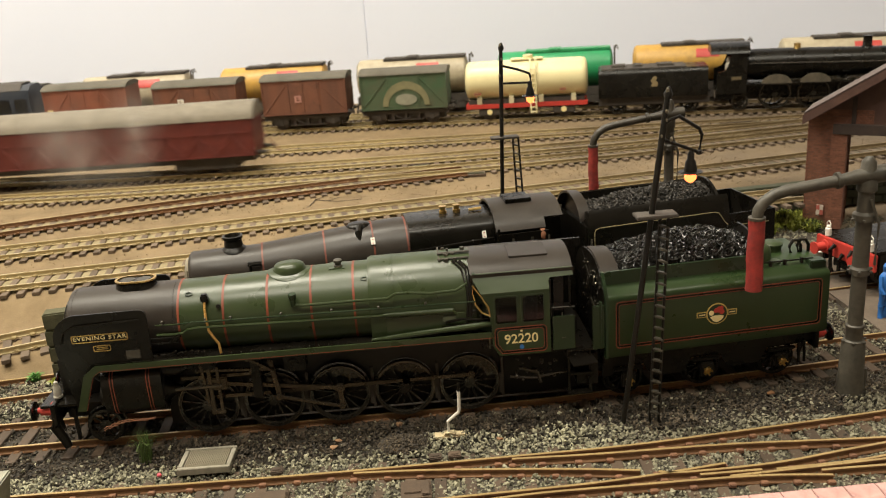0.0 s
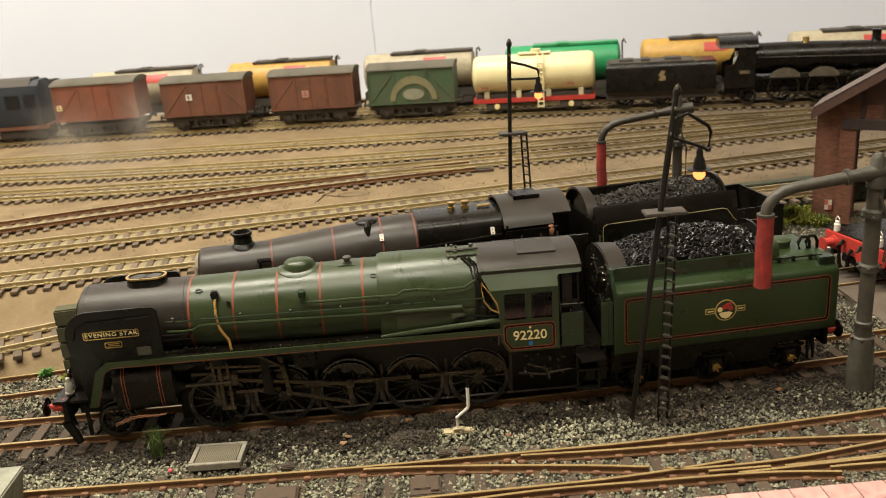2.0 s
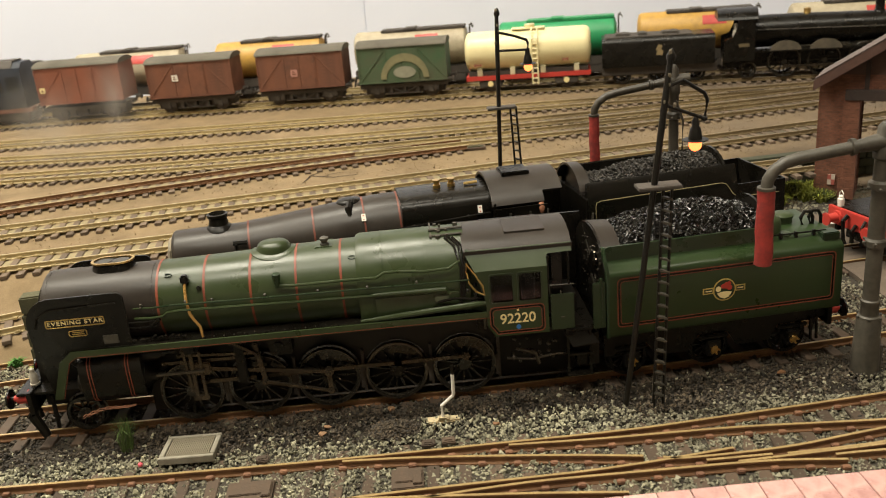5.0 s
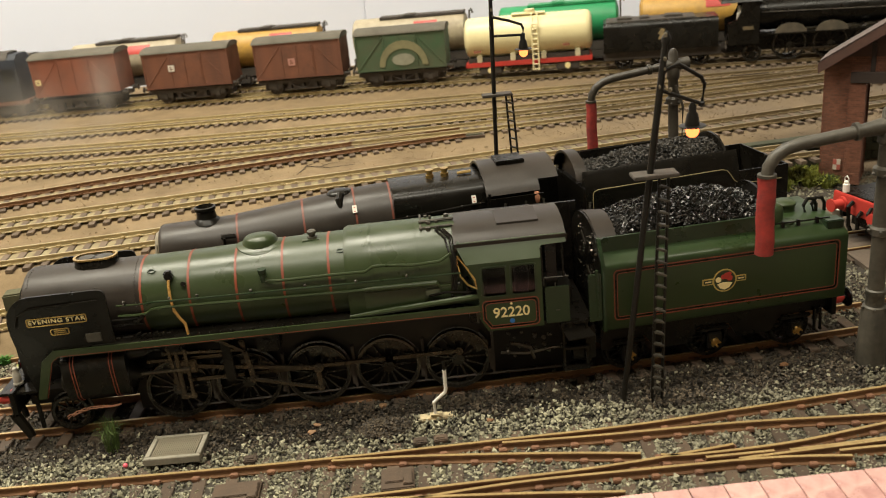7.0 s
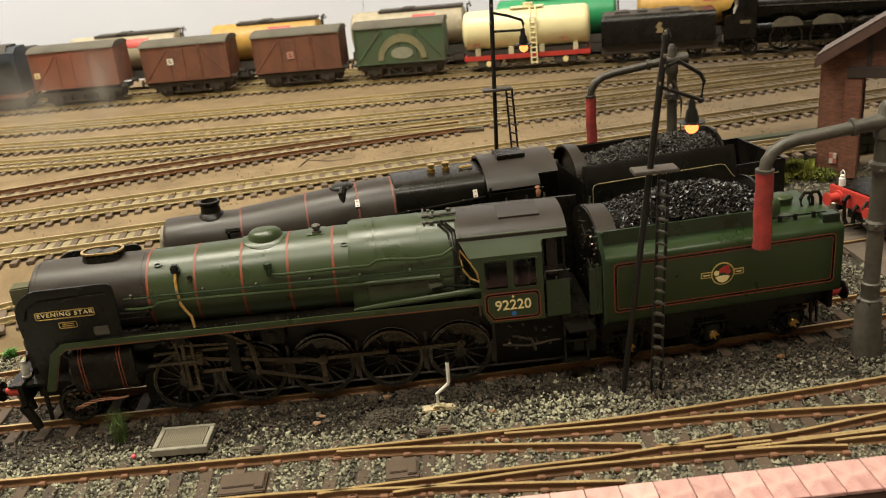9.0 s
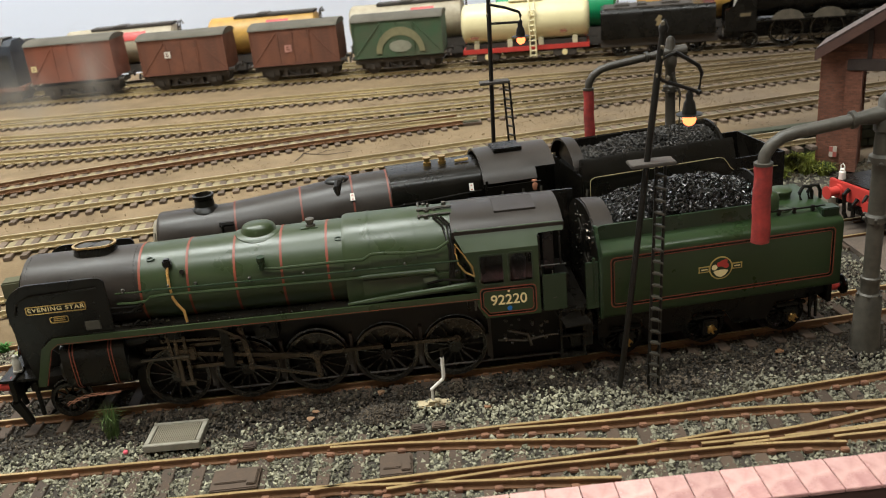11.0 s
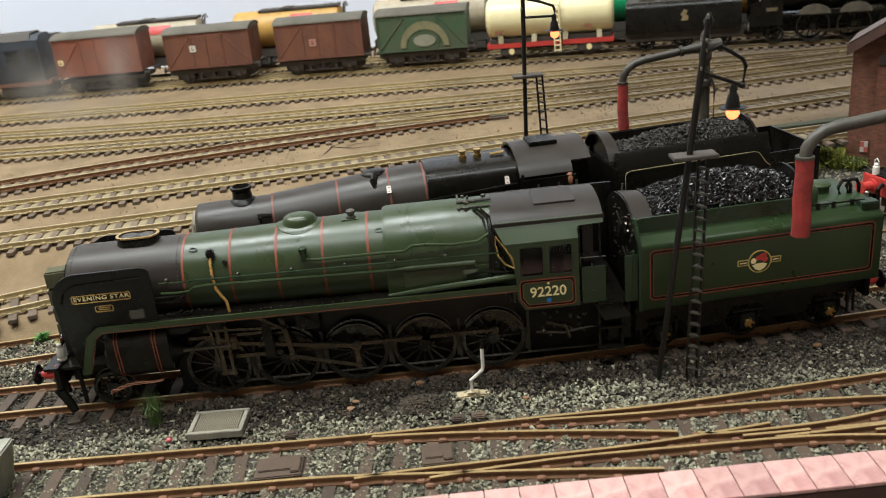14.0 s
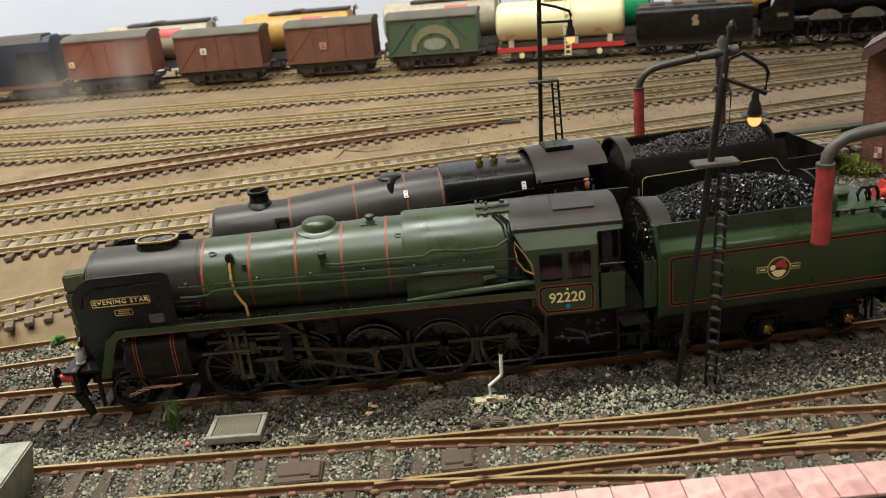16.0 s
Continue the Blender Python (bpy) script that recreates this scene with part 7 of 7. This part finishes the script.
# bogie tank wagons on the line behind
TANKS = ((-156, -58, TANK_CREAM, "pale cream"), (-30, 66, TANK_YEL, "yellow"), (92, 190, TANK_CREAM, "pale cream"), (214, 312, TANK_GRN, "bright green"), (326, 418, TANK_YEL, "yellow"), (440, 540, TANK_CREAM, "dirty cream"))
for x0, x1, m, word in TANKS:
    xc, half = (x0 + x1) / 2, (x1 - x0) / 2
    t = thing("tank_wagon", xc, f00(xc), FZ, heading(f00, xc), word + " bogie tank wagon with a dark top walkway", "tank wagon", "tank wagons")
    bm = B()
    lathe(bm, (-half, 0, 32), (1, 0, 0), [(0, 9), (1, 13.6), (2.6, 15.6), (5, 16), (2 * half - 5, 16), (2 * half - 2.6, 15.6), (2 * half - 1, 13.6), (2 * half, 9)], 32)
    part("barrel", bm, m, t)
    bm = B()
    wm = m if m is TANK_GRN else UNDER
    box(bm, -half * 0.5, half * 0.96, -7.5, 7.5, 46.6, 48.8, 0.4)
    box(bm, -half * 0.1, half * 0.12, -7.5, 7.5, 46.4, 49.6, 0.5)
    part("walkway", bm, wm, t, "top walkway")
    bm = B()
    for e in (half + 1.5,):
        for s in (-3, 3):
            tube(bm, [(e, s, 14), (e, s, 46), (e + 1.6, s, 49.6), (e + 3, s, 46)], 0.6, 6)
        for i in range(9):
            tube(bm, [(e, -3, 16 + 4 * i), (e, 3, 16 + 4 * i)], 0.5, 5)
    part("end_ladder", bm, UNDER, t)
    if m is not TANK_GRN:
        bm = B()
        outer, inner = arc(0, 32, 16.25, 160, 132, 8), arc(0, 32, 15.2, 132, 160, 8)
        prism(bm, outer + inner, "yz", half * 0.1, half * 0.5)
        part("red_panel", bm, RED, t, "red painted panel")
    bm = B()
    box(bm, -half, half, -12, 12, 10, 17, 0.4)
    for x in (-half * 0.66, half * 0.66):
        box(bm, x - 14, x + 14, -12.5, 12.5, 3.5, 10, 0.8)
    part("underframe", bm, UNDER, t)
    for x in (-half * 0.66 - 9, -half * 0.66 + 9, half * 0.66 - 9, half * 0.66 + 9):
        for s in (-1, 1):
            bm = B()
            lathe(bm, (x, s * 9.2 - 1.2, 6), (0, 1, 0), [(0, 5), (0.2, 6), (2.2, 6), (2.4, 5)], 16)
            part("wheel", bm, UNDER, t)

# dark diesel and a grey van at the head of the lines
xc = -239
dl = thing("diesel_locomotive", xc, f0(xc), FZ, heading(f0, xc), "dark blue diesel locomotive with grey roof and red-brown frame", "locomotive")
bm = B()
prism(bm, [(-15, 14), (-15.5, 16), (-15.5, 40), (-13.5, 47), (-8, 51), (8, 51), (13.5, 47), (15.5, 40), (15.5, 16), (15, 14)], "yz", -60, 57)
db = part("body", bm, BLUEGREY, dl)
bm = B()
prism(bm, [(-13.8, 47.2), (-8.2, 51.3), (8.2, 51.3), (13.8, 47.2), (8, 52.6), (-8, 52.6)], "yz", -60, 50)
part("roof", bm, UNDER, dl)
for x0, x1 in ((44, 54), (28, 40), (-20, 10)):
    bm = B()
    box(bm, x0, x1, -15.9, -15.3, 29, 40, 0.3)
    part("window", bm, GLASS, db, "dark side window")
bm = B()
box(bm, -61, 61, -15.2, 15.2, 10.5, 14, 0.4)
part("frame", bm, BAUXITE2, dl, "red-brown side frame")
bm = B()
box(bm, -56, -16, -13, 13, 3, 10.5, 1)
part("bogie", bm, UNDER, dl)
bm = B()
box(bm, 16, 56, -13, 13, 3, 10.5, 1)
part("bogie", bm, UNDER, dl)
for x in (-50, -36, -22, 22, 36, 50):
    for s in (-1, 1):
        bm = B()
        lathe(bm, (x, s * 9.2 - 1.2, 6.5), (0, 1, 0), [(0, 5.5), (0.2, 6.5), (2.2, 6.5), (2.4, 5.5)], 16)
        part("wheel", bm, UNDER, dl)
box_van(-252, -192, f00, UNDER, UNDER, "grimy dark van with a dark rounded roof", planks=False)

# black locomotive and tender on the far line
xc = 331
ft = thing("tender", xc, f0(xc), FZ, heading(f0, xc), "sooty black tender with a worn gold crest", "tender")
bm = B()
prism(bm, [(-16.5, 14), (-16.5, 31), (-15.4, 34.4), (-13.6, 35.8), (13.6, 35.8), (15.4, 34.4), (16.5, 31), (16.5, 14)], "yz", -43, 41)
part("tank", bm, BLACK, ft)
bm = B()
box(bm, -41, 25, -13.5, 13.5, 35.4, 36.6, 0.4)
for v, w_ in ((-33, 12), (-16, 8), (2, 14)):
    box(bm, v, v + w_, -7, 7, 36, 38.2, 0.9)
box(bm, -43, 43, -13, 13, 7.5, 14, 0.4)
part("frame", bm, UNDER, ft)
bm = B()
prism(bm, [(-2.6, 22), (2.4, 22), (3.0, 25), (1.2, 26.5), (2.4, 29), (-0.4, 30.2), (-1.6, 28), (-3.0, 26.5), (-1.4, 25)], "xz", -17.0, -16.4)
part("crest", bm, mat("worn_gold_transfer", (0.3, 0.22, 0.1), (0.18, 0.14, 0.07), 0.6, bump=0), ft, "worn gold crest")
for x in (-28, 0, 28):
    for y in (-9.3, 9.3):
        wheel(ft, x, y, 6.6, 10, "tender_wheel")
xc = 376
fl = thing("steam_locomotive", xc, f0(xc), FZ, heading(f0, 420) - 1.0, "sooty black steam locomotive standing with its tender", "locomotive")
bm = B()
lathe(bm, (24, 0, 33.5), (1, 0, 0), [(0, 12.0), (30, 12.0), (90, 10.4), (125, 10.4), (126, 8)], 32)
part("boiler", bm, BLACK, fl)
bm = B()
for s in (-1, 1):
    prism(bm, [(2, 14), (24, 14), (24, 45), (12, 45), (11, 38), (8, 32), (2, 30)], "xz", 16 * s - 0.4, 16 * s + 0.4)
prism(bm, [(-17, 44.5)] + arc(0, 43, 17.2, 172, 8, 14, 9) + [(17, 44.5)], "yz", -3, 26)
far_cab = part("cab", bm, BLACK, fl)
bm = B()
box(bm, 12.5, 20, -16.6, -16.3, 24.5, 27.0)
part("number_plate", bm, mat("worn_gold_plate", (0.16, 0.12, 0.06), (0.08, 0.06, 0.03), 0.6, bump=0), far_cab, "small worn plate with unreadable writing")
bm = B()
box(bm, 20, 136, -15.5, 15.5, 19.5, 20.8, 0.2)
box(bm, 2, 136, -7, 7, 8, 20)
box(bm, 108, 126, -15.5, 15.5, 11, 21, 1.2)
part("running_plate", bm, BLACK, fl)
for x in (46, 74):
    bm = B()
    prism(bm, arc(x, 20.6, 11, 0, 180, 14, 7), "xz", -15.6, -14.8)
    part("splasher", bm, mat("dusty_splasher", (0.12, 0.10, 0.07), (0.05, 0.042, 0.03), 0.6), fl, "dusty brown splasher")
for x in (20, 46, 74, 102):
    for y in (-9.3, 9.3):
        wheel(fl, x, y, 6 if x == 20 else 11.5, 12)
bm = B()
lathe(bm, (62, 0, 43.5), (0, 0, 1), [(0, 3.4), (2, 2.5), (5, 2.4), (5.5, 1)], 14)
part("safety_valve", bm, BRASS, fl, "brass safety valve cover")
bm = B()
lathe(bm, (112, 0, 43), (0, 0, 1), [(0, 4.5), (2, 3.4), (8, 3.2), (9, 3.8)], 16)
part("chimney", bm, BLACK, fl)
bm = B()
tube(bm, [(26, -12.5, 36), (124, -11.3, 34)], 0.35)
rod(fl, "coupling_rod", (46, 8), (102, 8), -11.4, 1.6, STEEL)
part("handrail", bm, UNDER, fl)
fc = thing("model_crewman", 383, f0(383) - 12, FZ + 20, 0, "tiny model crewman in a pale shirt on the far locomotive", "figurine")
bm = B()
lathe(bm, (0, 0, 0), (0, 0, 1), [(0, 2), (10, 2.3), (16, 2.2), (17.4, 1.0), (18.2, 1.4), (20, 1.6), (21.6, 0.8)], 12)
part("crewman_shape", bm, WHITE, fc)

# spare timbers left between the running lines
for x, y, n, lab in ((138, 302, 3, "short dark timbers lying between two running lines"), (172, 268, 2, "pair of dark weathered timbers beside the running line"), (379, 358, 3, "long dark timbers stacked flat between running lines"), (262, 302, 2, "pair of mossy timbers lying between running lines")):
    st = thing("spare_timbers", x, y, 12.0, random.uniform(-4, 4), lab, "timber")
    for i in range(n):
        bm = B()
        k = random.uniform(5, 8) if x < 300 else random.uniform(12, 16)
        box(bm, -k, k * random.uniform(0.7, 1), i * 2.6 - 2.5, i * 2.6 - 0.3, -0.5, 1.6 + 0.5 * i, 0.2)
        part("timber", bm, MOSSY if i % 2 else SLEEPER, st)

# crack in the earth, built as thin dark twig-like tubes
twig = thing("twig", 76, 237, 12.2, 0, "thin dark crack in the brown earth, built as tubes", "twig")
bm = B()
tube(bm, [(-8, -14, 0), (-5, -4, 0.3), (-4, 3, 0.3), (1, 8, 0.2)], [0.15, 0.3, 0.26, 0.12], 5)
tube(bm, [(-4, 2, 0.3), (4, -3, 0.4), (10, -6, 0.3), (24, -4, 0.2)], [0.25, 0.25, 0.18, 0.1], 5)
tube(bm, [(4, -3, 0.4), (9, 3, 0.3), (14, 4, 0.2)], [0.18, 0.15, 0.08], 5)
part("branch", bm, SLEEPER, twig)

# thin smoke that drifts over the lines
smoke = thing("smoke", -42, 243, 20, 0, "thin pale smoke drifting over the running lines", "smoke")
for i, (x, y, z, rx, rz_) in enumerate(((-6, -12, 26, 44, 24), (14, 2, 42, 24, 36), (-34, 10, 38, 38, 32))):
    bm = B()
    bmesh.ops.create_icosphere(bm, subdivisions=4, radius=1)
    for v in bm.verts:
        v.co = Vector((v.co.x * rx, v.co.y * rx * 0.12, v.co.z * rz_)) * (1 + 0.12 * noise.noise(v.co * 1.7 + Vector((i * 3, 0, 0))))
        v.co += Vector((x, y, z))
    part("puff", bm, SMOKE, smoke)


def motions():
    walk(smoke, [(0.0, pose(-0.042, 0.243, 0.020)), (8.0, pose(-0.050, 0.244, 0.023)), (16.0, pose(-0.058, 0.245, 0.026))])
    rows = []
    for i in range(0, 18):
        t = i * 0.1 if i < 17 else 16.0
        x = VAN_X - 233.0 * min(t, 2.2)
        rows.append((t, pose(x * MM, f2(x) * MM, FZ * MM, 0, 0, -3.6)))
    walk(bogie_van, rows)


motions()
